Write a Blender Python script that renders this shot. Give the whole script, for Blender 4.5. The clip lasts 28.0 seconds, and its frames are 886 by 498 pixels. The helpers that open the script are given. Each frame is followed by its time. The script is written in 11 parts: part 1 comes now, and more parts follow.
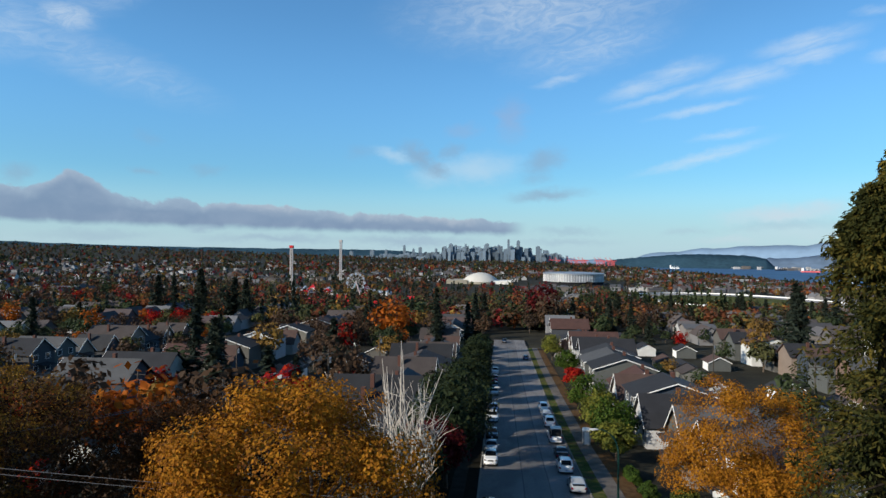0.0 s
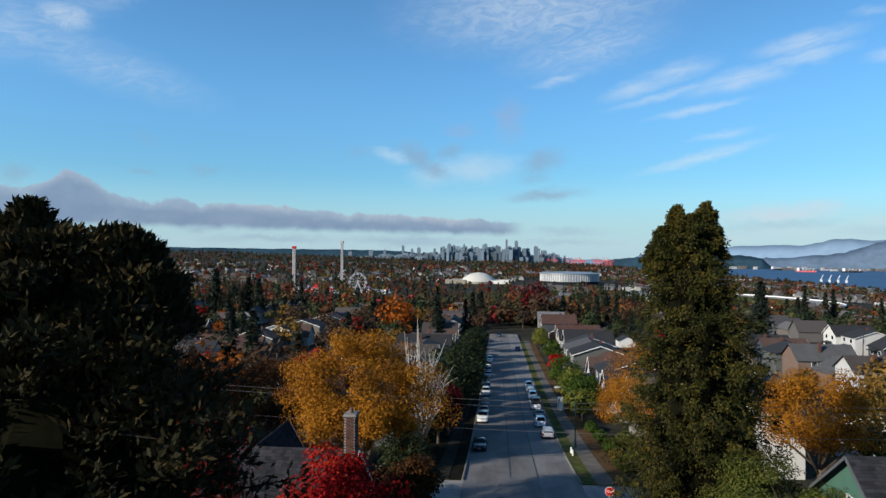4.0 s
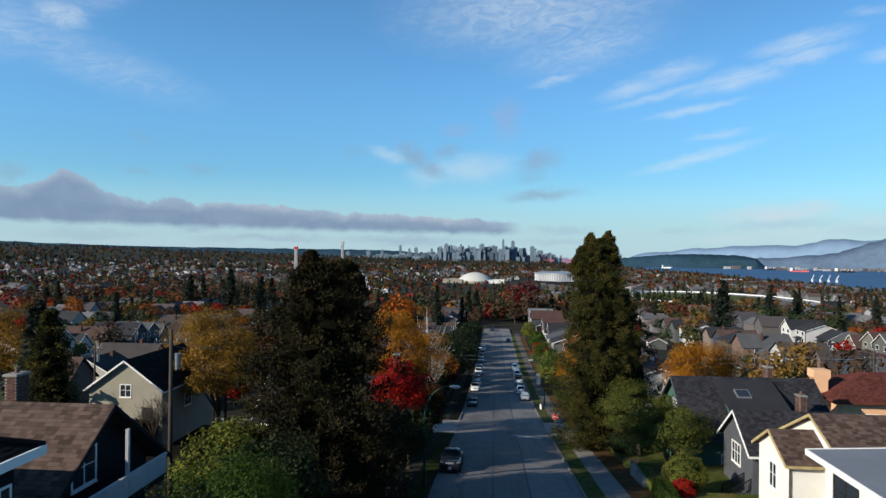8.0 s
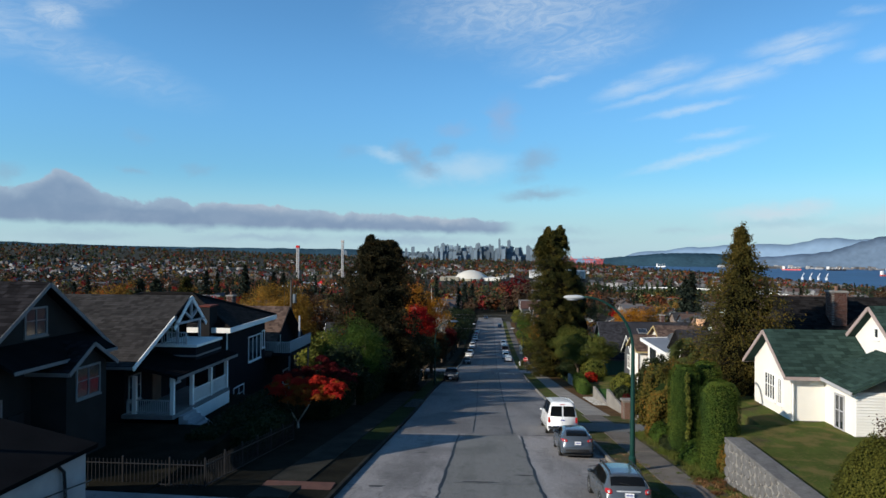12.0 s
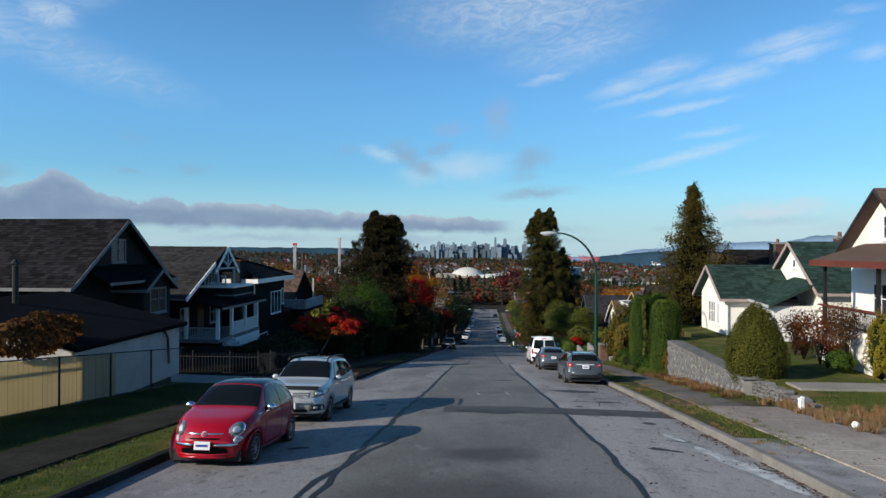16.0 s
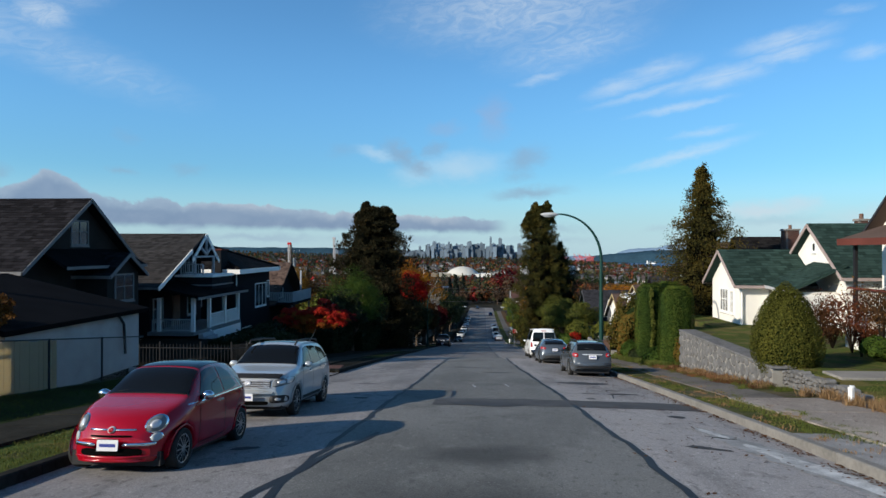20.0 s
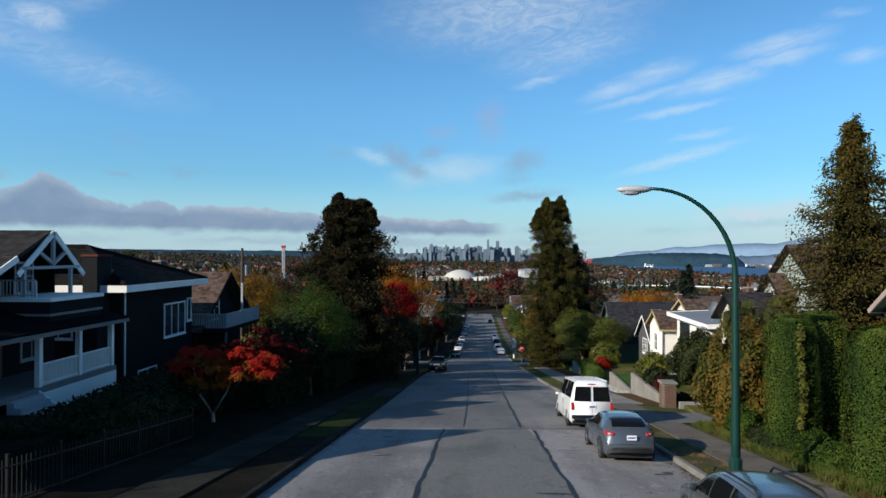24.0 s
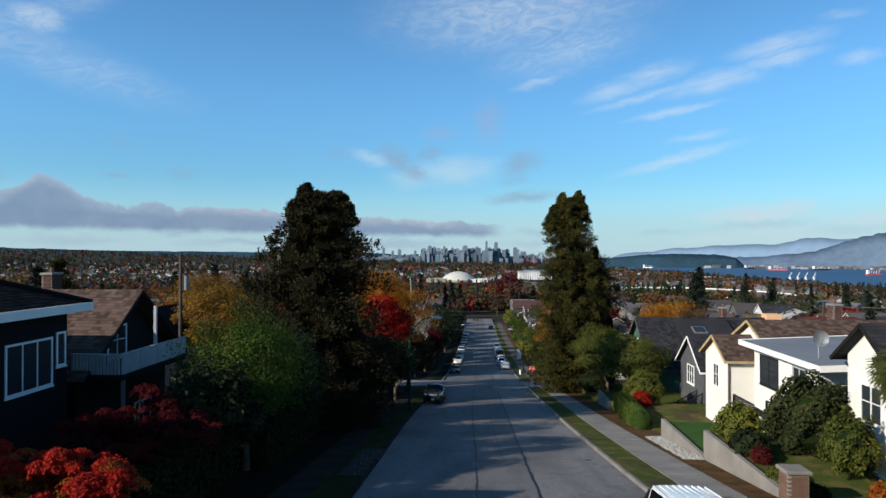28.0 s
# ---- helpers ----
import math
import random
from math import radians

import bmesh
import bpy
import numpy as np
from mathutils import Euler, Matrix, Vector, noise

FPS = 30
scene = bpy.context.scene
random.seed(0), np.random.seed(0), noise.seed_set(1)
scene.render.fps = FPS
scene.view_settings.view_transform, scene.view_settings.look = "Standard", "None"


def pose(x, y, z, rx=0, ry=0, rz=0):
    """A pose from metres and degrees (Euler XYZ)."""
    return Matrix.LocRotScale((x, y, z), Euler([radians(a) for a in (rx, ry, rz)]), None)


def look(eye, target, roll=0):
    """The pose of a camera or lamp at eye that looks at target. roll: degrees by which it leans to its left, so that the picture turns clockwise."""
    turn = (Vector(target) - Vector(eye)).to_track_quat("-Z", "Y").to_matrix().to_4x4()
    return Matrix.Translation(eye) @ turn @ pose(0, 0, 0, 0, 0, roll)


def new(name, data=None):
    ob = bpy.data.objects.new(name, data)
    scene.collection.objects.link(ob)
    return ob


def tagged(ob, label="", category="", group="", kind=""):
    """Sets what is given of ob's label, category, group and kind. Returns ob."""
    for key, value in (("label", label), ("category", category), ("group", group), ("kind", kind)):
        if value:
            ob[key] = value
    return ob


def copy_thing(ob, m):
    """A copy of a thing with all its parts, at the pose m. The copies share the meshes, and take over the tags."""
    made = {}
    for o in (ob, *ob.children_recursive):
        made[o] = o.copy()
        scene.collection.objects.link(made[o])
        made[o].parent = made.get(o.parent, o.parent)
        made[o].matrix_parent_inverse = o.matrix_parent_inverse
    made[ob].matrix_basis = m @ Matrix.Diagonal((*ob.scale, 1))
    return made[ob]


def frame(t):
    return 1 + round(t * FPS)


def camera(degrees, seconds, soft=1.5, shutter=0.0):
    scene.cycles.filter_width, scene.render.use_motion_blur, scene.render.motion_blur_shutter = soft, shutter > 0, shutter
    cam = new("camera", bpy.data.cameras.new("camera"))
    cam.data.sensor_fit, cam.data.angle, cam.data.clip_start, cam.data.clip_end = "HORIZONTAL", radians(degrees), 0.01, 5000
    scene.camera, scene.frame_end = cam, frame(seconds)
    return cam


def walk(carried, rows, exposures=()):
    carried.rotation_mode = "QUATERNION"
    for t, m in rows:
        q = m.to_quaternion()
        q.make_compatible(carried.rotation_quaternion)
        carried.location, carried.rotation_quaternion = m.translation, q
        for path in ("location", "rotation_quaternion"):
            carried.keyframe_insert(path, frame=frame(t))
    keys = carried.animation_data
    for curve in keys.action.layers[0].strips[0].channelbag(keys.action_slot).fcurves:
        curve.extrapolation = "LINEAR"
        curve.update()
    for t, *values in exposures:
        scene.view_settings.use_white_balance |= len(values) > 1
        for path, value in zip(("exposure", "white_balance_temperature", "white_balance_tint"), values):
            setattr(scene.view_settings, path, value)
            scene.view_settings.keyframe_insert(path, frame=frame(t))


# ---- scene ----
cam = camera(68.5, 28.0)
METRES, EYE, TILT, LEAN, TURN = 126.0, 25.2, -1.9, 0.0, 5.0
SKY_TINT, SKY_STRENGTH, CLOUD = (0.555, 0.945, 1.155, 1.0), 0.087, 8.6
ROWS = [
    (0.0, 0.0, 0.0, 0.0, -0.02, 2.16, -0.5),
    (0.5, -0.0003, -0.0192, -0.0011, -0.03, 2.16, -0.51),
    (1.0, -0.0006, -0.041, -0.0023, -0.03, 2.17, -0.53),
    (1.5, -0.0014, -0.0613, -0.0029, -0.06, 2.16, -0.55),
    (2.0, -0.0022, -0.0845, -0.0034, -0.08, 2.17, -0.55),
    (2.5, -0.0029, -0.107, -0.0031, -0.09, 2.17, -0.54),
    (3.0, -0.0036, -0.1325, -0.0024, -0.1, 2.17, -0.53),
    (3.5, -0.0042, -0.1573, -0.0019, -0.13, 2.17, -0.46),
    (5.5, -0.0058, -0.2594, -0.0006, -0.24, 2.15, -0.47),
    (6.0, -0.0063, -0.2893, 0.0, -0.28, 2.13, -0.48),
    (6.5, -0.0077, -0.3172, 0.0006, -0.31, 2.13, -0.45),
    (7.0, -0.0094, -0.3473, 0.001, -0.34, 2.14, -0.48),
    (7.5, -0.0104, -0.3757, 0.0009, -0.37, 2.14, -0.49),
    (8.0, -0.0121, -0.4069, -0.0002, -0.43, 2.14, -0.47),
    (8.5, -0.0134, -0.4366, -0.0016, -0.47, 2.14, -0.49),
    (9.0, -0.0144, -0.469, -0.0039, -0.52, 2.15, -0.49),
    (9.5, -0.0152, -0.4987, -0.0062, -0.57, 2.16, -0.48),
    (10.0, -0.0167, -0.5312, -0.0094, -0.62, 2.15, -0.42),
    (10.5, -0.0183, -0.562, -0.0127, -0.67, 2.15, -0.41),
    (11.0, -0.0194, -0.5954, -0.0162, -0.7, 2.14, -0.39),
    (11.5, -0.0205, -0.6269, -0.0191, -0.73, 2.12, -0.43),
    (12.0, -0.0207, -0.657, -0.0231, -0.73, 2.11, -0.35),
    (12.5, -0.0213, -0.6777, -0.0268, -0.76, 2.08, -0.34),
    (14.5, -0.023, -0.7107, -0.0417, -0.89, 2.08, -0.25),
    (15.0, -0.0232, -0.7124, -0.0454, -0.96, 2.05, -0.22),
    (15.5, -0.0231, -0.7131, -0.0481, -1.0, 2.05, -0.18),
    (16.0, -0.0231, -0.7137, -0.0498, -1.07, 2.03, -0.15),
    (16.5, -0.023, -0.714, -0.0501, -1.14, 2.02, -0.14),
    (17.0, -0.0229, -0.7142, -0.0531, -1.2, 2.04, -0.11),
    (17.5, -0.0227, -0.7143, -0.055, -1.24, 2.03, -0.07),
    (18.0, -0.0221, -0.7144, -0.0566, -1.31, 2.0, -0.06),
    (18.5, -0.022, -0.7134, -0.0567, -1.36, 1.99, -0.04),
    (19.0, -0.0219, -0.7089, -0.0565, -1.4, 1.99, -0.02),
    (19.5, -0.0216, -0.7014, -0.0563, -1.43, 2.0, -0.01),
    (20.0, -0.0214, -0.6901, -0.0562, -1.48, 2.01, -0.01),
    (20.5, -0.0209, -0.6767, -0.0558, -1.51, 2.04, 0.03),
    (21.0, -0.0207, -0.6604, -0.0554, -1.57, 2.08, 0.04),
    (21.5, -0.0202, -0.6446, -0.0551, -1.6, 2.11, 0.14),
    (23.5, -0.0159, -0.5743, -0.0515, -1.69, 2.25, 0.04),
    (24.0, -0.0151, -0.5562, -0.0505, -1.72, 2.27, 0.03),
    (24.5, -0.0146, -0.5406, -0.0493, -1.76, 2.27, 0.06),
    (25.0, -0.0141, -0.5246, -0.0484, -1.77, 2.28, 0.1),
    (25.5, -0.014, -0.5098, -0.0476, -1.8, 2.3, 0.11),
    (26.0, -0.0136, -0.4951, -0.0467, -1.8, 2.31, 0.1),
    (26.5, -0.013, -0.4817, -0.0459, -1.82, 2.33, 0.1),
    (27.0, -0.0123, -0.4677, -0.0451, -1.82, 2.36, 0.11),
    (27.5, -0.0118, -0.4548, -0.044, -1.83, 2.38, 0.12),
    (28.0, -0.0113, -0.4467, -0.0432, -1.87, 2.38, 0.09),
]
walk(cam, [(t, pose(0, 0, EYE, TILT, LEAN, TURN) @ pose(METRES * x, METRES * y, METRES * z, 90 + pitch, roll, yaw)) for t, x, y, z, yaw, pitch, roll in ROWS], exposures=[(0.0, 0.28), (28.0, 0.28)])

# ---------------------------------------------------------------- light
SUN_AZ, SUN_EL = radians(235.5), radians(23.2)      # clockwise from +y, the way down the street
to_sun = Vector((math.sin(SUN_AZ) * math.cos(SUN_EL), math.cos(SUN_AZ) * math.cos(SUN_EL), math.sin(SUN_EL)))
sun = new("sun", bpy.data.lights.new("sun", "SUN"))
sun.data.energy, sun.data.angle, sun.data.color = 5.0, radians(0.53), (1.0, 0.91, 0.77)
sun.matrix_world = look((0, 0, 100), Vector((0, 0, 100)) - to_sun)

world = bpy.data.worlds.new("sky")
scene.world = world
world.use_nodes = True
wn, wl = world.node_tree.nodes, world.node_tree.links
wn.clear()


def sock(v, node_in):
    if isinstance(v, (int, float)):
        node_in.default_value = v
    elif isinstance(v, tuple):
        node_in.default_value = v
    else:
        wl.new(v, node_in)


def wm(op, a, b=0.0, c=0.0, clamp=False):
    n = wn.new("ShaderNodeMath")
    n.operation, n.use_clamp = op, clamp
    for i, v in enumerate((a, b, c)):
        sock(v, n.inputs[i])
    return n.outputs[0]


def wstep(v, lo, hi):
    n = wn.new("ShaderNodeMapRange")
    n.interpolation_type = "SMOOTHSTEP"
    sock(v, n.inputs["Value"])
    sock(lo, n.inputs["From Min"])
    sock(hi, n.inputs["From Max"])
    return n.outputs[0]


def wnoise(u, v, su, sv, off, detail=6.0, rough=0.55, dist=0.0):
    c = wn.new("ShaderNodeCombineXYZ")
    sock(wm("MULTIPLY", u, su), c.inputs[0])
    sock(wm("MULTIPLY", v, sv), c.inputs[1])
    c.inputs[2].default_value = off
    n = wn.new("ShaderNodeTexNoise")
    wl.new(c.outputs[0], n.inputs["Vector"])
    n.inputs["Scale"].default_value, n.inputs["Detail"].default_value = 1.0, detail
    n.inputs["Roughness"].default_value, n.inputs["Distortion"].default_value = rough, dist
    return n.outputs[0]


def wmix(f, a, b):
    n = wn.new("ShaderNodeMix")
    n.data_type = "RGBA"
    sock(f, n.inputs[0])
    sock(a, n.inputs[6])
    sock(b, n.inputs[7])
    return n.outputs[2]


tc = wn.new("ShaderNodeTexCoord")
sp = wn.new("ShaderNodeSeparateXYZ")
wl.new(tc.outputs["Generated"], sp.inputs[0])
AZ = wm("MULTIPLY", wm("ARCTAN2", sp.outputs[0], sp.outputs[1]), 57.2958)       # degrees right of the street
EL = wm("MULTIPLY", wm("ARCSINE", sp.outputs[2]), 57.2958)                        # degrees over the horizon
skytex = wn.new("ShaderNodeTexSky")
skytex.sky_type, skytex.sun_disc = "NISHITA", False
skytex.sun_elevation, skytex.sun_rotation = SUN_EL, SUN_AZ
skytex.altitude, skytex.air_density, skytex.dust_density, skytex.ozone_density = 80, 1.0, 0.3, 2.5
tint = wn.new("ShaderNodeMix")
tint.data_type, tint.blend_type = "RGBA", "MULTIPLY"
tint.inputs[0].default_value = 1.0
wl.new(skytex.outputs[0], tint.inputs[6])
tint.inputs[7].default_value = SKY_TINT
gain = wm("MULTIPLY", wm("ADD", 1.0, wm("MULTIPLY", wstep(EL, 5.0, 19.0), 0.42)), wm("SUBTRACT", 1.0, wm("MULTIPLY", wstep(EL, 24.0, 70.0), 0.45)))
gain = wm("MULTIPLY", gain, wm("ADD", 1.0, wm("MULTIPLY", wm("MULTIPLY", wstep(EL, 1.0, 5.0), wstep(EL, 20.0, 9.0)), 0.19)))
gain = wm("MULTIPLY", gain, wm("SUBTRACT", 1.05, wm("MULTIPLY", wstep(AZ, -36.0, 34.0), 0.14)))
vm = wn.new("ShaderNodeVectorMath")
vm.operation = "SCALE"
wl.new(tint.outputs[2], vm.inputs[0])
wl.new(gain, vm.inputs["Scale"])
col = vm.outputs[0]
CW = lambda r, g, b: (r * CLOUD, g * CLOUD, b * CLOUD, 1.0)


def dome_point(amount, scale, off):
    """Degrees across and up the sky, pushed about by noise so that cloud edges fray."""
    c = wn.new("ShaderNodeCombineXYZ")
    sock(wm("ADD", AZ, wm("MULTIPLY", wm("SUBTRACT", wnoise(AZ, EL, scale, scale * 1.6, off, 5.0, 0.62), 0.5), amount * 2)), c.inputs[0])
    sock(wm("ADD", EL, wm("MULTIPLY", wm("SUBTRACT", wnoise(AZ, EL, scale, scale * 1.6, off + 7.7, 5.0, 0.62), 0.5), amount)), c.inputs[1])
    return c.outputs[0]


def cloudlets(where, shapes, edge=0.15):
    """Soft ovals: (azimuth, elevation, half length, half width, slant, weight)."""
    total = None
    for a0, e0, ln, wd, slant, weight in shapes:
        mp = wn.new("ShaderNodeMapping")
        mp.vector_type = "TEXTURE"
        mp.inputs["Location"].default_value = (a0, e0, 0)
        mp.inputs["Rotation"].default_value = (0, 0, radians(slant))
        mp.inputs["Scale"].default_value = (ln, wd, 1)
        wl.new(where, mp.inputs[0])
        ve = wn.new("ShaderNodeVectorMath")
        ve.operation = "LENGTH"
        wl.new(mp.outputs[0], ve.inputs[0])
        one = wm("MULTIPLY", wstep(ve.outputs["Value"], 1.25, edge), weight)
        total = one if total is None else wm("MAXIMUM", total, one)
    return total


# thin cirrus high up, streaks that rise to the right
fray = dome_point(0.9, 0.55, 2.2)
ru = wm("SUBTRACT", wm("MULTIPLY", AZ, 0.98), wm("MULTIPLY", EL, -0.17))
rv = wm("SUBTRACT", wm("MULTIPLY", EL, 0.98), wm("MULTIPLY", AZ, 0.17))
grain = wstep(wnoise(ru, rv, 0.34, 1.9, 3.1, 6.0, 0.62, 0.6), 0.22, 0.62)
streaks = cloudlets(fray, ((11.6, 13.7, 3.2, 0.8, 14, 0.52), (14.6, 14.7, 3.6, 1.0, 12, 0.50), (14.0, 13.0, 5.4, 0.42, 12, 0.42), (19.6, 13.8, 4.8, 0.95, 9, 0.55), (24.3, 14.9, 3.4, 0.7, 8, 0.60), (16.4, 11.7, 4.2, 0.42, 8, 0.52),
                           (24.2, 16.0, 4.2, 0.85, 7, 0.55), (29.6, 14.4, 1.8, 0.6, 2, 0.42), (28.6, 17.5, 1.4, 0.4, 0, 0.30), (18.3, 9.6, 2.8, 0.42, 6, 0.40), (16.6, 7.8, 5.8, 0.55, 13, 0.52), (5.2, 14.7, 2.6, 0.5, 13, 0.45)), 0.0)
veil = cloudlets(fray, ((3.0, 20.2, 13.0, 3.6, 2, 0.62), (7.5, 17.2, 7.5, 2.2, 10, 0.50), (-33.0, 14.3, 9.5, 2.0, -14, 0.34), (-39.0, 15.9, 6.0, 2.6, 0, 0.42), (-35.2, 17.2, 2.6, 1.3, 5, 0.75), (-33.0, 18.6, 4.0, 1.2, 20, 0.3)), 0.0)
ripple = wstep(wnoise(ru, rv, 0.42, 1.15, 9.4, 7.0, 0.66, 1.3), 0.36, 0.66)
cirrus = wm("MAXIMUM", wm("MULTIPLY", streaks, wm("ADD", 0.34, wm("MULTIPLY", grain, 0.50))), wm("MULTIPLY", veil, wm("ADD", 0.34, wm("MULTIPLY", ripple, 0.44))))
col = wmix(cirrus, col, CW(0.78, 0.88, 0.96))
# hazy brightness low over the horizon
low = wm("MULTIPLY", wstep(EL, 7.0, 0.0), 0.70)
col = wmix(low, col, CW(0.56, 0.755, 0.90))
# scraps in the middle: pale behind, grey and faint rose before
fray2 = dome_point(1.5, 0.5, 15.3)
pale = cloudlets(fray2, ((-9.4, 8.4, 2.0, 0.7, -15, 0.45), (-2.2, 7.3, 4.6, 1.5, 4, 0.50), (-6.0, 6.6, 2.4, 1.0, 0, 0.35)), 0.0)
col = wmix(pale, col, CW(0.64, 0.80, 0.92))
grey = cloudlets(fray2, ((-7.2, 8.2, 2.2, 1.0, -38, 0.62), (-5.6, 7.2, 1.5, 0.75, -20, 0.62), (-4.3, 8.8, 1.6, 0.6, 20, 0.42), (-12.2, 8.6, 1.6, 0.8, 0, 0.22), (3.9, 7.9, 2.1, 1.3, 24, 0.55), (3.2, 6.5, 1.6, 0.7, 10, 0.30), (4.0, 5.0, 4.0, 0.62, 4, 0.66),
                         (-29.8, 6.2, 1.2, 0.45, -8, 0.40), (-24.9, 6.6, 1.6, 0.55, 5, 0.28), (-38.2, 5.6, 1.2, 0.9, 10, 0.42), (-29.5, 8.9, 1.0, 0.8, 0, 0.18)), 0.0)
col = wmix(grey, col, CW(0.31, 0.43, 0.58))
rose = cloudlets(fray2, ((1.0, 11.6, 1.6, 2.1, -10, 0.36), (-3.4, 10.6, 1.6, 0.8, 10, 0.24)), 0.0)
col = wmix(rose, col, CW(0.42, 0.45, 0.60))
# white heap clouds low on the right, with grey undersides
heap = cloudlets(fray2, ((22.4, 3.2, 5.2, 0.85, 3, 0.66), (25.2, 3.6, 2.4, 0.7, 0, 0.5), (24.5, 1.7, 6.5, 0.9, 0, 0.30), (30.5, 2.6, 4.0, 1.0, 0, 0.40), (19.0, 1.2, 3.0, 0.5, 3, 0.32)), 0.0)
col = wmix(heap, col, CW(0.70, 0.77, 0.86))
under = cloudlets(fray2, ((22.8, 2.3, 4.6, 0.55, 2, 0.34), (15.4, 1.9, 2.2, 0.45, 2, 0.30), (29.0, 1.8, 3.4, 0.5, 2, 0.25)), 0.0)
col = wmix(under, col, CW(0.42, 0.54, 0.68))
# the long grey bank on the left, thinning out towards the city
n1 = wnoise(AZ, EL, 0.42, 0.50, 1.9, 6.0, 0.60, 0.3)
n2 = wnoise(AZ, EL, 0.10, 0.05, 14.2, 3.0, 0.5)
t01 = wm("DIVIDE", wm("ADD", AZ, 38.0), 38.0)
puff = wm("MULTIPLY", wm("MULTIPLY", wstep(AZ, -38.2, -34.6), wstep(AZ, -31.6, -34.2)), 1.45)
top = wm("ADD", wm("ADD", wm("SUBTRACT", 4.65, wm("MULTIPLY", t01, 1.75)), puff), wm("ADD", wm("MULTIPLY", wm("SUBTRACT", n1, 0.5), 1.9), wm("MULTIPLY", wm("SUBTRACT", n2, 0.5), 1.0)))
bot = wm("ADD", wm("SUBTRACT", 2.05, wm("MULTIPLY", t01, 0.5)), wm("MULTIPLY", wm("SUBTRACT", n1, 0.5), 0.7))
bank = wm("MULTIPLY", wstep(wm("SUBTRACT", top, EL), 0.0, 0.30), wstep(wm("SUBTRACT", EL, bot), -0.25, 0.40))
bank = wm("MULTIPLY", bank, wstep(AZ, 2.6, 0.2))
shade = wstep(wm("SUBTRACT", top, EL), 0.0, 1.1)
crest = wm("MULTIPLY", wstep(n2, 0.40, 0.62), 0.8)
bankcol = wmix(shade, wmix(crest, CW(0.36, 0.47, 0.62), CW(0.52, 0.58, 0.68)), wmix(wstep(n1, 0.3, 0.7), CW(0.215, 0.305, 0.470), CW(0.265, 0.355, 0.515)))
col = wmix(wm("MULTIPLY", bank, 0.90), col, bankcol)
# loose pale and grey shreds under the bank
shreds = cloudlets(fray2, ((-25.6, 1.75, 1.6, 0.4, 5, 0.55), (-19.5, 1.05, 6.5, 0.45, 0, 0.50), (-8.0, 0.95, 7.0, 0.55, 0, 0.55), (6.0, 1.9, 3.6, 0.5, 0, 0.35), (5.5, 0.9, 5.0, 0.45, 0, 0.30), (-33.0, 1.1, 5.0, 0.5, 0, 0.35)), 0.0)
col = wmix(shreds, col, CW(0.34, 0.46, 0.62))
bg = wn.new("ShaderNodeBackground")
bg.inputs["Strength"].default_value = SKY_STRENGTH
wl.new(col, bg.inputs["Color"])
wo = wn.new("ShaderNodeOutputWorld")
wl.new(bg.outputs[0], wo.inputs[0])

# ---------------------------------------------------------------- materials


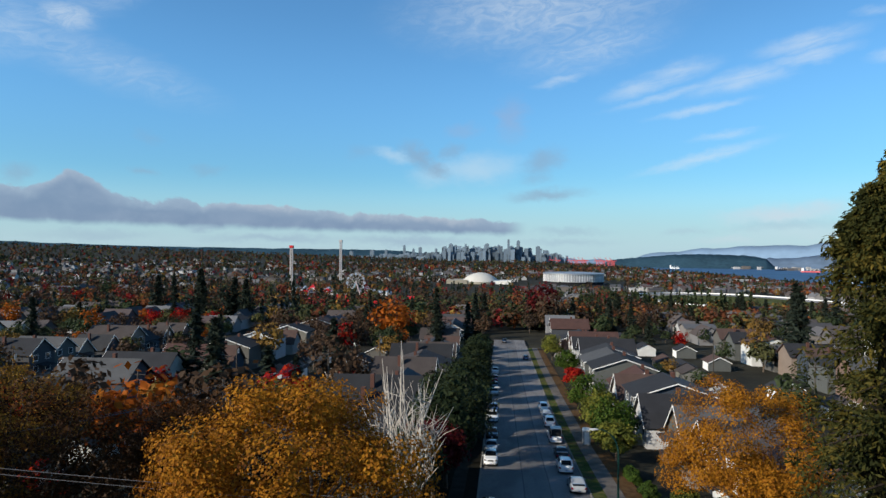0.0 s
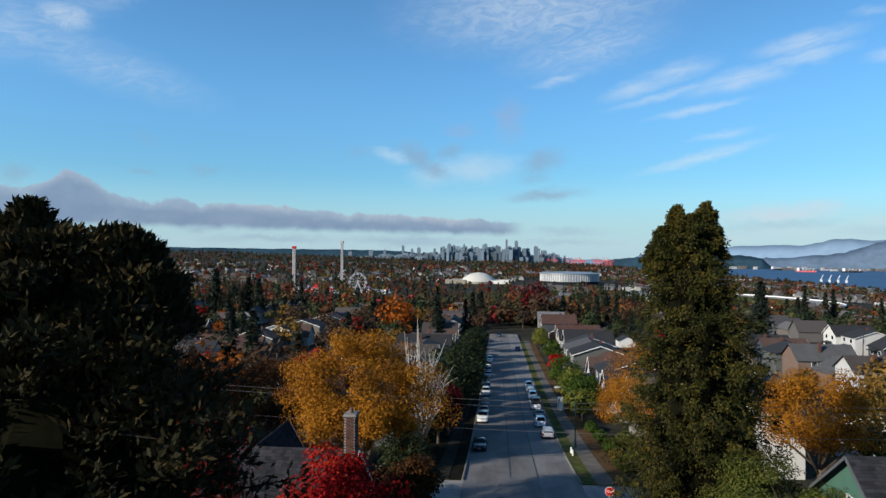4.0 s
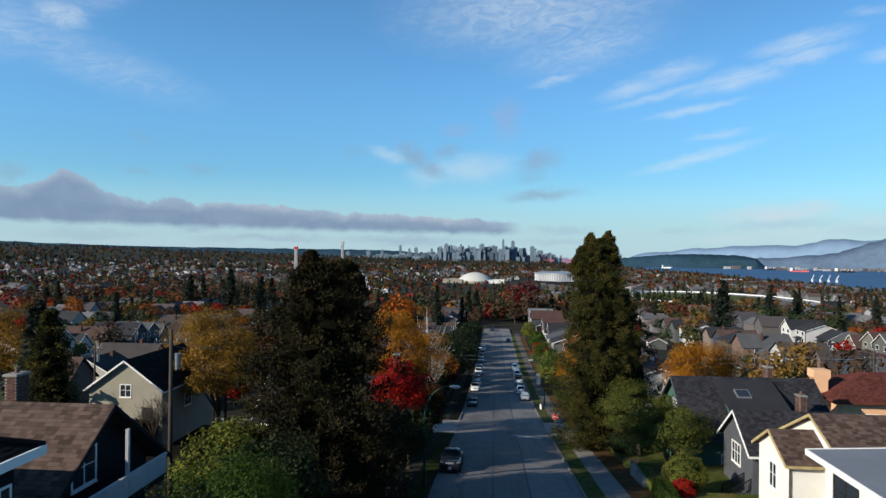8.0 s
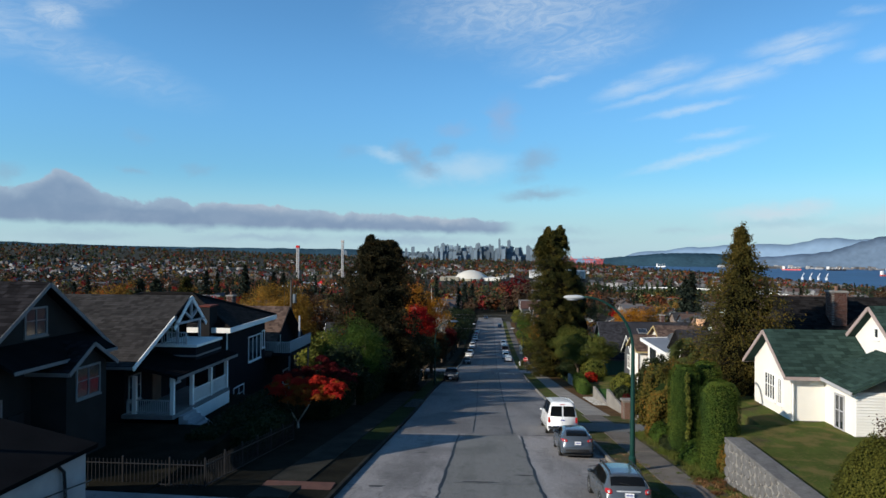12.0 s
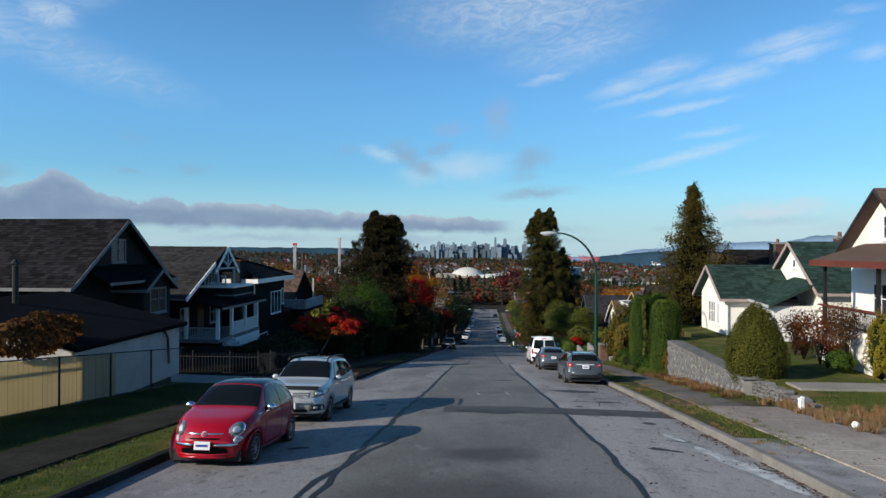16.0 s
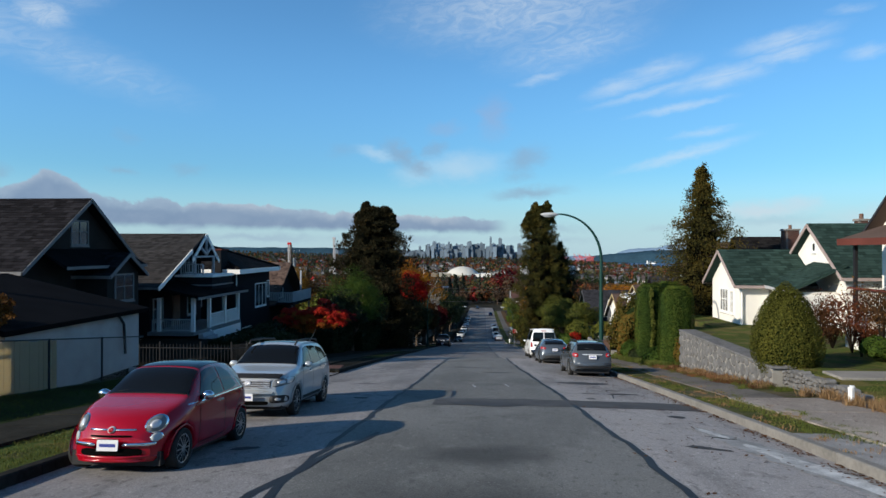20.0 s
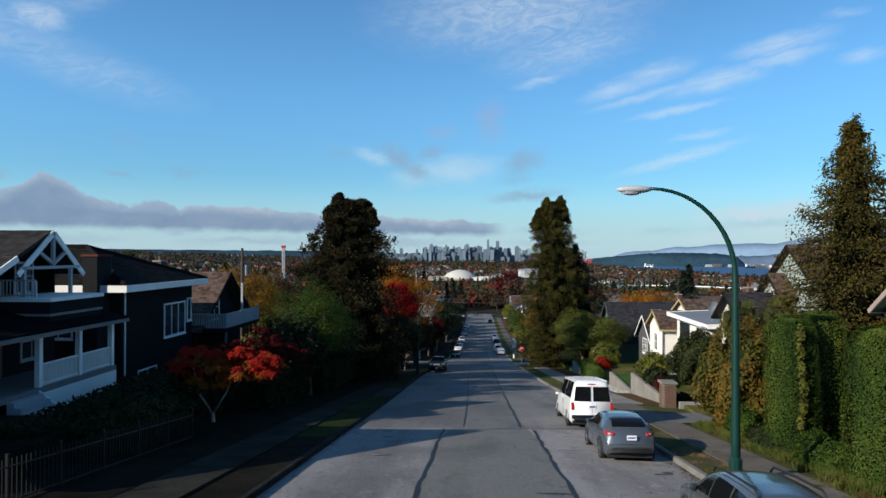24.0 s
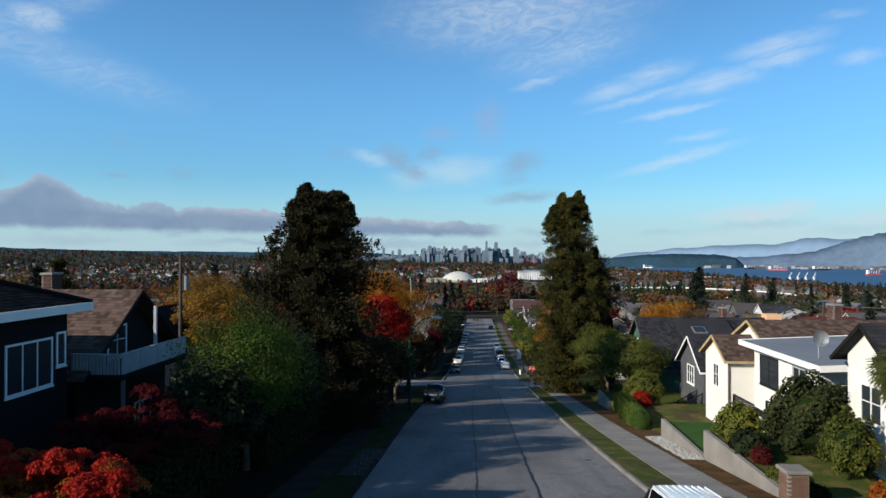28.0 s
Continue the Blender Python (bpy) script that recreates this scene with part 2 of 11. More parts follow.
def material(name, colour, rough=0.7, metal=0.0, vary=0.25, scale=1.5, fine=30.0, bump=0.0, spread=0.0, spec=0.3, palette=None, per="island"):
    """A surface with blotches at two sizes, fine relief, and a shift of colour from piece to piece."""
    m = bpy.data.materials.new(name)
    m.use_nodes = True
    nt = m.node_tree
    b = nt.nodes["Principled BSDF"]
    b.inputs["Roughness"].default_value, b.inputs["Metallic"].default_value = rough, metal
    b.inputs["Specular IOR Level"].default_value = spec
    co = nt.nodes.new("ShaderNodeTexCoord").outputs["Object"]
    big = nt.nodes.new("ShaderNodeTexNoise")
    big.inputs["Scale"].default_value, big.inputs["Detail"].default_value = scale, 5.0
    small = nt.nodes.new("ShaderNodeTexNoise")
    small.inputs["Scale"].default_value, small.inputs["Detail"].default_value = fine, 4.0
    nt.links.new(co, big.inputs["Vector"])
    nt.links.new(co, small.inputs["Vector"])
    add = nt.nodes.new("ShaderNodeMath")
    add.operation = "MULTIPLY_ADD"
    nt.links.new(small.outputs[0], add.inputs[0])
    add.inputs[1].default_value = 0.6
    nt.links.new(big.outputs[0], add.inputs[2])
    rng = nt.nodes.new("ShaderNodeMapRange")
    nt.links.new(add.outputs[0], rng.inputs[0])
    rng.inputs[1].default_value, rng.inputs[2].default_value = 0.5, 1.1
    rng.inputs[3].default_value, rng.inputs[4].default_value = 1.0 - vary, 1.0 + vary * 0.6
    mul = nt.nodes.new("ShaderNodeMix")
    mul.data_type, mul.blend_type = "RGBA", "MULTIPLY"
    mul.inputs[0].default_value = 1.0
    mul.inputs[6].default_value = (*colour, 1)
    if palette or spread:
        if per == "island":
            rnd = nt.nodes.new("ShaderNodeNewGeometry").outputs["Random Per Island"]
        else:
            rnd = nt.nodes.new("ShaderNodeObjectInfo").outputs["Random"]
        ramp = nt.nodes.new("ShaderNodeValToRGB")
        ramp.color_ramp.interpolation = "CONSTANT" if (palette and per != "island") else "LINEAR"
        cols = palette or [tuple(c * (1 - spread) for c in colour), tuple(min(1, c * (1 + spread)) for c in colour)]
        while len(ramp.color_ramp.elements) < len(cols):
            ramp.color_ramp.elements.new(0.5)
        for i, c in enumerate(cols):
            ramp.color_ramp.elements[i].position = i / len(cols) if ramp.color_ramp.interpolation == "CONSTANT" else i / max(1, len(cols) - 1)
            ramp.color_ramp.elements[i].color = (*c, 1)
        nt.links.new(rnd, ramp.inputs[0])
        nt.links.new(ramp.outputs[0], mul.inputs[6])
    nt.links.new(rng.outputs[0], mul.inputs[7])
    nt.links.new(mul.outputs[2], b.inputs["Base Color"])
    if bump:
        bp = nt.nodes.new("ShaderNodeBump")
        bp.inputs["Strength"].default_value, bp.inputs["Distance"].default_value = min(1, bump), 0.02
        nt.links.new(small.outputs[0], bp.inputs["Height"])
        nt.links.new(bp.outputs[0], b.inputs["Normal"])
    return m


def paving(name, colour, dark, cracks, spills=()):
    """Worn asphalt: large stains, mid-sized blotches, grit, and a web of hairline cracks."""
    m = bpy.data.materials.new(name)
    m.use_nodes = True
    nt = m.node_tree
    b = nt.nodes["Principled BSDF"]
    b.inputs["Roughness"].default_value, b.inputs["Specular IOR Level"].default_value = 0.85, 0.25
    co = nt.nodes.new("ShaderNodeTexCoord").outputs["Object"]

    def ns(scale, detail, stretch=1.0, dist=0.0):
        mp = nt.nodes.new("ShaderNodeMapping")
        mp.inputs["Scale"].default_value = (scale, scale * stretch, scale)
        nt.links.new(co, mp.inputs[0])
        n = nt.nodes.new("ShaderNodeTexNoise")
        n.inputs["Scale"].default_value, n.inputs["Detail"].default_value, n.inputs["Distortion"].default_value = 1.0, detail, dist
        nt.links.new(mp.outputs[0], n.inputs["Vector"])
        return n.outputs[0]

    def ramp(v, lo, hi, to0=0.0, to1=1.0):
        r = nt.nodes.new("ShaderNodeMapRange")
        r.interpolation_type = "SMOOTHSTEP"
        nt.links.new(v, r.inputs[0])
        for i, q in enumerate((lo, hi, to0, to1)):
            r.inputs[i + 1].default_value = q
        return r.outputs[0]

    def mul(p, q):
        n = nt.nodes.new("ShaderNodeMath")
        n.operation = "MULTIPLY"
        for i, v in enumerate((p, q)):
            if isinstance(v, float):
                n.inputs[i].default_value = v
            else:
                nt.links.new(v, n.inputs[i])
        return n.outputs[0]

    def mix(f, p, q):
        n = nt.nodes.new("ShaderNodeMix")
        n.data_type = "RGBA"
        nt.links.new(f, n.inputs[0])
        for i, v in ((6, p), (7, q)):
            if isinstance(v, tuple):
                n.inputs[i].default_value = (*v, 1)
            else:
                nt.links.new(v, n.inputs[i])
        return n.outputs[2]
    stains = ramp(ns(0.22, 6, 0.45, 0.4), 0.46, 0.66)
    blots = ramp(ns(1.3, 5, 0.7, 0.6), 0.55, 0.70)
    c = mix(mul(stains, 0.75), colour, dark)
    c = mix(mul(blots, 0.55), c, dark)
    c = mix(ramp(ns(2.6, 3, 0.6), 0.58, 0.75, 0.0, 0.35), c, tuple(min(1, q * 1.5) for q in colour))
    c = mix(ramp(ns(9.0, 4, 0.55), 0.58, 0.70, 0.0, 0.65), c, tuple(q * 0.8 for q in dark))
    c = mix(ramp(ns(1.1, 5, 0.06), 0.52, 0.72, 0.0, 0.45), c, dark)
    c = mix(ramp(ns(16.0, 3), 0.60, 0.72, 0.0, 0.5), c, tuple(min(1, q * 1.7) for q in colour))
    wob = nt.nodes.new("ShaderNodeTexNoise")
    wob.inputs["Scale"].default_value, wob.inputs["Detail"].default_value = 1.2, 5
    nt.links.new(co, wob.inputs["Vector"])
    va = nt.nodes.new("ShaderNodeVectorMath")
    va.operation = "ADD"
    nt.links.new(co, va.inputs[0])
    nt.links.new(wob.outputs[1], va.inputs[1])
    for sx, sy, sa, sb in spills:           # old oil stains
        mp = nt.nodes.new("ShaderNodeMapping")
        mp.vector_type = "TEXTURE"
        mp.inputs["Location"].default_value, mp.inputs["Scale"].default_value = (sx + .5, sy + .5, 0), (sa, sb, 1000)
        nt.links.new(va.outputs[0], mp.inputs[0])
        le = nt.nodes.new("ShaderNodeVectorMath")
        le.operation = "LENGTH"
        nt.links.new(mp.outputs[0], le.inputs[0])
        c = mix(ramp(le.outputs["Value"], 0.35, 1.15, 0.72, 0.0), c, tuple(q * .42 for q in dark))
    if cracks:
        vo = nt.nodes.new("ShaderNodeTexVoronoi")
        vo.feature = "DISTANCE_TO_EDGE"
        vo.inputs["Scale"].default_value = cracks
        nt.links.new(va.outputs[0], vo.inputs["Vector"])
        here = ramp(ns(0.16, 2), 0.5, 0.62)
        c = mix(mul(ramp(vo.outputs["Distance"], 0.0, 0.006, 0.6, 0.0), here), c, (0.03, 0.03, 0.03))
    grit = ns(45.0, 3)
    g2 = mix(ramp(grit, 0.35, 0.7), (0.72, 0.72, 0.72), (1.18, 1.18, 1.18))
    mm = nt.nodes.new("ShaderNodeMix")
    mm.data_type, mm.blend_type = "RGBA", "MULTIPLY"
    mm.inputs[0].default_value = 1.0
    nt.links.new(c, mm.inputs[6])
    nt.links.new(g2, mm.inputs[7])
    nt.links.new(mm.outputs[2], b.inputs["Base Color"])
    bp = nt.nodes.new("ShaderNodeBump")
    bp.inputs["Strength"].default_value, bp.inputs["Distance"].default_value = 0.35, 0.02
    nt.links.new(grit, bp.inputs["Height"])
    nt.links.new(bp.outputs[0], b.inputs["Normal"])
    return m


def leafy(name, cols, through_light=0.3, speck=0.55, patch=0.45):
    """Foliage: each leaf takes one of a run of colours, and lets some light through."""
    m = bpy.data.materials.new(name)
    m.use_nodes = True
    nt = m.node_tree
    out = nt.nodes["Material Output"]
    b = nt.nodes["Principled BSDF"]
    b.inputs["Roughness"].default_value, b.inputs["Specular IOR Level"].default_value = 0.7, 0.06
    geo = nt.nodes.new("ShaderNodeNewGeometry")
    ramp = nt.nodes.new("ShaderNodeValToRGB")
    while len(ramp.color_ramp.elements) < len(cols):
        ramp.color_ramp.elements.new(0.5)
    for i, c in enumerate(cols):
        ramp.color_ramp.elements[i].position = i / (len(cols) - 1)
        ramp.color_ramp.elements[i].color = (*c, 1)
    big = nt.nodes.new("ShaderNodeTexNoise")
    big.inputs["Scale"].default_value = patch
    nt.links.new(geo.outputs["Position"], big.inputs["Vector"])
    ad = nt.nodes.new("ShaderNodeMath")
    ad.operation = "MULTIPLY_ADD"
    nt.links.new(geo.outputs["Random Per Island"], ad.inputs[0])
    ad.inputs[1].default_value = speck
    sb = nt.nodes.new("ShaderNodeMath")
    sb.operation = "MULTIPLY_ADD"
    nt.links.new(big.outputs[0], sb.inputs[0])
    sb.inputs[1].default_value, sb.inputs[2].default_value = 1.4, -0.48
    nt.links.new(sb.outputs[0], ad.inputs[2])
    nt.links.new(ad.outputs[0], ramp.inputs[0])
    nt.links.new(ramp.outputs[0], b.inputs["Base Color"])
    tr = nt.nodes.new("ShaderNodeBsdfTranslucent")
    nt.links.new(ramp.outputs[0], tr.inputs["Color"])
    mx = nt.nodes.new("ShaderNodeMixShader")
    mx.inputs[0].default_value = through_light
    nt.links.new(b.outputs[0], mx.inputs[1])
    nt.links.new(tr.outputs[0], mx.inputs[2])
    nt.links.new(mx.outputs[0], out.inputs["Surface"])
    return m


M = {}
M["asphalt"] = paving("asphalt_centre", (0.177, 0.174, 0.163), (0.103, 0.102, 0.095), 0.0, ((4.6, -80.2, 2.6, 2.4), (5.0, -76.5, 1.3, 1.0), (3.6, -83.5, 1.6, 2.5), (5.5, -87.0, 2.0, 3.0)))
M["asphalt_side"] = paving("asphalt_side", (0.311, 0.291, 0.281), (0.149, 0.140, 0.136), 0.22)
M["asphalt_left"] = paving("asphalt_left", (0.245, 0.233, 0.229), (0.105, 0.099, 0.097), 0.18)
# lower copies are darker: the shade on that stretch sits in the asphalt colour
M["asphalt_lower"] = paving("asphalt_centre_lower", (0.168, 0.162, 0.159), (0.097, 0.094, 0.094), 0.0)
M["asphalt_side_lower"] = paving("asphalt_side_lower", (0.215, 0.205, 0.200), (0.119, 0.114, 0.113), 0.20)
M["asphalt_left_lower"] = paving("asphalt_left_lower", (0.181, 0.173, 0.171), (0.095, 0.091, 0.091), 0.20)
M["worn_patch"] = material("worn_asphalt_patch", (0.064, 0.063, 0.065), 0.85, vary=0.4, scale=1.6, fine=14, bump=0.2)
M["tar"] = material("tar_seal", (0.016, 0.016, 0.018), 0.6, vary=0.3, scale=2)
M["patch"] = material("asphalt_patch", (0.042, 0.042, 0.044), 0.8, vary=0.3, scale=1.2, fine=12, bump=0.2)
M["pale_stain"] = material("pale_spill", (0.46, 0.46, 0.45), 0.85, vary=0.55, scale=3.5, fine=24)
M["pale_film"] = material("pale_spill_film", (0.27, 0.27, 0.265), 0.85, vary=0.45, scale=2.0, fine=18)
M["concrete"] = material("concrete", (0.22, 0.205, 0.185), 0.85, vary=0.3, scale=0.8, fine=14, bump=0.2, spread=0.10)
M["old_walk"] = material("mossy_concrete_walk", (0.125, 0.108, 0.092), 0.9, vary=0.5, scale=0.7, fine=9, bump=0.25, spread=0.15)
# left walk and curb: concrete darkened so the colour holds the street's shade
M["left_walk"] = material("shade_darkened_walk", (0.030, 0.029, 0.024), 0.95, vary=0.5, scale=0.8, fine=9, bump=0.25, spread=0.2, spec=0.03)
M["left_curb"] = material("shade_darkened_curb", (0.026, 0.026, 0.024), 0.95, vary=0.5, scale=1.2, fine=12, bump=0.2, spec=0.03)
M["worn_walk"] = paving("worn_sandy_concrete", (0.40, 0.345, 0.29), (0.22, 0.18, 0.15), 0.35)
M["curb"] = material("curb_concrete", (0.19, 0.178, 0.160), 0.9, vary=0.35, scale=1.2, fine=12, bump=0.2)
def meadow(name, green, straw, soil):
    """Rough turf: green and straw-coloured patches with bare soil showing through."""
    m = material(name, green, 0.95, vary=0.45, scale=0.7, fine=26, bump=0.8, spec=0.05)
    nt = m.node_tree
    b = nt.nodes["Principled BSDF"]
    src = b.inputs["Base Color"].links[0].from_socket
    co = nt.nodes.new("ShaderNodeTexCoord").outputs["Object"]
    for col, sc, lo, hi, top in ((straw, 0.9, 0.50, 0.62, 0.75), (soil, 0.5, 0.56, 0.66, 0.9), (straw, 11.0, 0.55, 0.70, 0.7)):
        n = nt.nodes.new("ShaderNodeTexNoise")
        n.inputs["Scale"].default_value, n.inputs["Detail"].default_value = sc, 7.0
        nt.links.new(co, n.inputs["Vector"])
        r = nt.nodes.new("ShaderNodeMapRange")
        nt.links.new(n.outputs[0], r.inputs[0])
        r.inputs[1].default_value, r.inputs[2].default_value, r.inputs[4].default_value = lo, hi, top
        x = nt.nodes.new("ShaderNodeMix")
        x.data_type = "RGBA"
        nt.links.new(r.outputs[0], x.inputs[0])
        nt.links.new(src, x.inputs[6])
        x.inputs[7].default_value = (*col, 1)
        src = x.outputs[2]
    nt.links.new(src, b.inputs["Base Color"])
    return m


M["worn_grass"] = meadow("worn_grass", (0.060, 0.068, 0.020), (0.130, 0.105, 0.062), (0.085, 0.066, 0.050))
M["grass"] = meadow("patchy_grass", (0.060, 0.082, 0.018), (0.135, 0.105, 0.040), (0.060, 0.045, 0.030))
# darker copy of the turf, with shade worked into its green
M["shade_grass"] = material("shade_darkened_grass", (0.024, 0.034, 0.010), 0.95, vary=0.5, scale=0.6, fine=14, bump=0.6, spec=0.03)
M["lawn"] = material("lawn_rich", (0.035, 0.085, 0.017), 0.95, vary=0.35, scale=0.8, fine=22, bump=0.6, spec=0.1)
# garden soil taken near black: the shade over the left yards is in it
M["soil"] = material("shade_darkened_leafy_soil", (0.014, 0.013, 0.009), 0.95, vary=0.6, scale=0.9, fine=9, bump=0.5, spec=0.03)
M["earth"] = material("autumn_ground", (0.032, 0.030, 0.021), 0.95, vary=0.55, scale=0.12, fine=1.2, bump=0.3, spec=0.1)
M["litter"] = material("fallen_leaves", (0.10, 0.055, 0.022), 0.95, vary=0.6, scale=1.2, fine=12, bump=0.5, spec=0.1)
M["dull_gravel"] = material("grey_grit_and_soil", (0.27, 0.26, 0.25), 0.95, vary=0.55, scale=1.4, fine=30, bump=0.9, spec=0.1)
# gravel of the left bed, its shade put into the colour
M["left_gravel"] = material("shade_darkened_gravel", (0.055, 0.055, 0.052), 0.9, vary=0.4, scale=4, fine=40, bump=0.8, spread=0.4)
M["gravel"] = material("pale_gravel", (0.36, 0.35, 0.33), 0.9, vary=0.4, scale=4, fine=40, bump=0.8, spread=0.3)
M["water"] = material("inlet_water", (0.045, 0.105, 0.20), 0.6, vary=0.2, scale=0.004, fine=0.02, spec=0.12)
M["white"] = material("white_paint", (0.78, 0.77, 0.74), 0.6, vary=0.08, scale=1.0)
M["stucco"] = material("white_stucco", (0.76, 0.73, 0.67), 0.9, vary=0.10, scale=0.7, fine=60, bump=0.4)
# cream kept dim, with the gable's shadow put into the colour
M["cream"] = material("cream_stucco", (0.30, 0.275, 0.215), 0.9, vary=0.12, scale=0.7, fine=60, bump=0.4)
M["greywall"] = material("grey_shingle_wall", (0.085, 0.09, 0.10), 0.85, vary=0.2, scale=1.2, fine=20, bump=0.3, spec=0.05)
M["slatewall"] = material("slate_blue_wall", (0.0165, 0.0160, 0.0185), 0.9, vary=0.15, scale=1.0, fine=30, bump=0.2, spec=0.05)
# dimmed white: trim on the left houses has some of its shade in it
M["dim_white"] = material("dimmed_white_trim", (0.36, 0.36, 0.37), 0.8, vary=0.15, scale=1.5, fine=20)
M["dull_trim"] = material("dull_painted_trim", (0.17, 0.165, 0.165), 0.8, vary=0.2, scale=1.5, fine=20)
M["greybrown"] = material("grey_brown_shingle_wall", (0.026, 0.024, 0.023), 0.9, vary=0.25, scale=1.0, fine=25, bump=0.3, spec=0.05)
# greyed stucco: on the white garage it carries the wall's shade
M["grey_stucco"] = material("dimmed_stucco", (0.36, 0.35, 0.345), 0.9, vary=0.25, scale=1.2, fine=40, bump=0.5)
# left-hand roofs that lie in shade, blackened in the colour itself
M["roof_shade_black"] = material("shade_blackened_roof", (0.008, 0.008, 0.009), 0.95, vary=0.35, scale=1.0, fine=20, bump=0.3, spec=0.02)
M["darkwall"] = material("charcoal_wall", (0.018, 0.018, 0.020), 0.85, vary=0.2, scale=1.0, fine=25, bump=0.2, spec=0.05)
M["greenwall"] = material("green_siding", (0.06, 0.13, 0.10), 0.8, vary=0.15, scale=1.0, spec=0.05)
M["peach"] = material("peach_stucco", (0.72, 0.42, 0.24), 0.9, vary=0.12, scale=0.8, fine=50, bump=0.3)
M["roof_grey"] = material("grey_asphalt_shingle", (0.036, 0.034, 0.034), 0.95, vary=0.25, scale=0.5, fine=25, bump=0.5, spread=0.35, spec=0.03)
M["roof_slate"] = material("slate_black_shingle", (0.017, 0.016, 0.018), 0.95, vary=0.3, scale=0.5, fine=25, bump=0.5, spread=0.5, spec=0.03)
M["roof_dark"] = material("charcoal_shingle", (0.032, 0.032, 0.037), 0.92, vary=0.25, scale=0.5, fine=25, bump=0.5, spread=0.35, spec=0.03)
M["roof_brown"] = material("brown_shingle", (0.098, 0.068, 0.056), 0.95, vary=0.25, scale=0.5, fine=25, bump=0.5, spread=0.4, spec=0.03)
M["roof_green"] = material("green_shingle", (0.027, 0.049, 0.042), 0.95, vary=0.25, scale=0.6, fine=25, bump=0.5, spread=0.35, spec=0.03)
M["roof_red"] = material("red_tile", (0.115, 0.038, 0.030), 0.8, vary=0.25, scale=0.6, fine=20, bump=0.4, spread=0.3, spec=0.03)
M["roof_black"] = material("black_tile", (0.016, 0.015, 0.015), 0.85, vary=0.3, scale=0.6, fine=20, bump=0.5, spread=0.4, spec=0.03)
M["membrane"] = material("grey_flat_roof", (0.17, 0.18, 0.20), 0.7, vary=0.2, scale=0.5)
M["brick"] = material("red_brick", (0.085, 0.038, 0.028), 0.9, vary=0.3, scale=2, fine=18, bump=0.4, spread=0.35)
M["brown_brick"] = material("brown_brick", (0.14, 0.080, 0.058), 0.9, vary=0.3, scale=2, fine=18, bump=0.4, spread=0.35)
M["mortar"] = material("mortar", (0.23, 0.22, 0.20), 0.95, vary=0.2, scale=3)
M["stone"] = material("field_stone", (0.125, 0.122, 0.12), 0.9, vary=0.45, scale=2.5, fine=16, bump=0.5, spread=0.35)
M["panel"] = leafy("yellowed_translucent_panel", [(0.52, 0.44, 0.25), (0.60, 0.52, 0.33), (0.56, 0.49, 0.33)], 0.62)
M["wood_fence"] = material("yellowed_wood", (0.40, 0.31, 0.15), 0.8, vary=0.3, scale=2, fine=12, bump=0.3, spread=0.2)
M["bark"] = material("bark", (0.10, 0.075, 0.055), 0.95, vary=0.4, scale=2, fine=12, bump=0.8)
M["dark_bark"] = material("dark_bark", (0.028, 0.022, 0.017), 0.95, vary=0.4, scale=2, fine=12, bump=0.8, spec=0.05)
M["pale_bark"] = material("pale_bark", (0.42, 0.38, 0.33), 0.9, vary=0.3, scale=2, fine=12, bump=0.5)
M["pole_wood"] = material("weathered_pole", (0.055, 0.046, 0.038), 0.9, vary=0.35, scale=2, fine=14, bump=0.5)
M["lamp_green"] = material("dark_green_metal", (0.006, 0.040, 0.032), 0.45, metal=0.2, vary=0.15, scale=3)
M["lamp_head"] = material("lamp_head_grey", (0.42, 0.43, 0.44), 0.4, vary=0.1, scale=3)
M["metal"] = material("galvanised_metal", (0.36, 0.37, 0.38), 0.45, metal=0.6, vary=0.2, scale=3)
M["iron"] = material("black_iron", (0.02, 0.02, 0.022), 0.5, metal=0.3, vary=0.2, scale=3)
M["wire"] = material("wire", (0.10, 0.10, 0.105), 0.5, vary=0.1, scale=3)
M["glass"] = material("window_glass", (0.025, 0.032, 0.04), 0.08, vary=0.1, scale=1.0, spec=0.6)
M["carglass"] = material("car_glass", (0.006, 0.007, 0.008), 0.05, vary=0.05, scale=1.0, spec=0.26)
M["curtain"] = material("pale_curtain", (0.5, 0.5, 0.48), 0.8, vary=0.2, scale=3)
M["tyre"] = material("tyre", (0.018, 0.018, 0.018), 0.85, vary=0.2, scale=5)
M["rim"] = material("alloy", (0.45, 0.46, 0.47), 0.3, metal=0.8, vary=0.1, scale=5)
M["chrome"] = material("chrome", (0.75, 0.76, 0.78), 0.12, metal=1.0, vary=0.03, scale=5)
M["black_plastic"] = material("black_plastic", (0.015, 0.015, 0.016), 0.6, vary=0.2, scale=5)
M["lens"] = material("clear_lens", (0.36, 0.38, 0.40), 0.1, vary=0.1, scale=8, spec=0.6)
M["redlens"] = material("red_lens", (0.35, 0.012, 0.012), 0.15, vary=0.1, scale=8, spec=0.6)
M["plate"] = material("plate_white", (0.7, 0.7, 0.72), 0.5, vary=0.05, scale=8)
M["plate_blue"] = material("plate_bar", (0.03, 0.05, 0.25), 0.5, vary=0.05, scale=8)
M["stop_red"] = material("sign_red", (0.5, 0.015, 0.02), 0.5, vary=0.08, scale=3)
M["tower_white"] = material("tower_white", (0.72, 0.72, 0.72), 0.6, vary=0.1, scale=0.1)
M["dome_white"] = material("dome_shell", (0.52, 0.50, 0.45), 0.7, vary=0.08, scale=0.05)
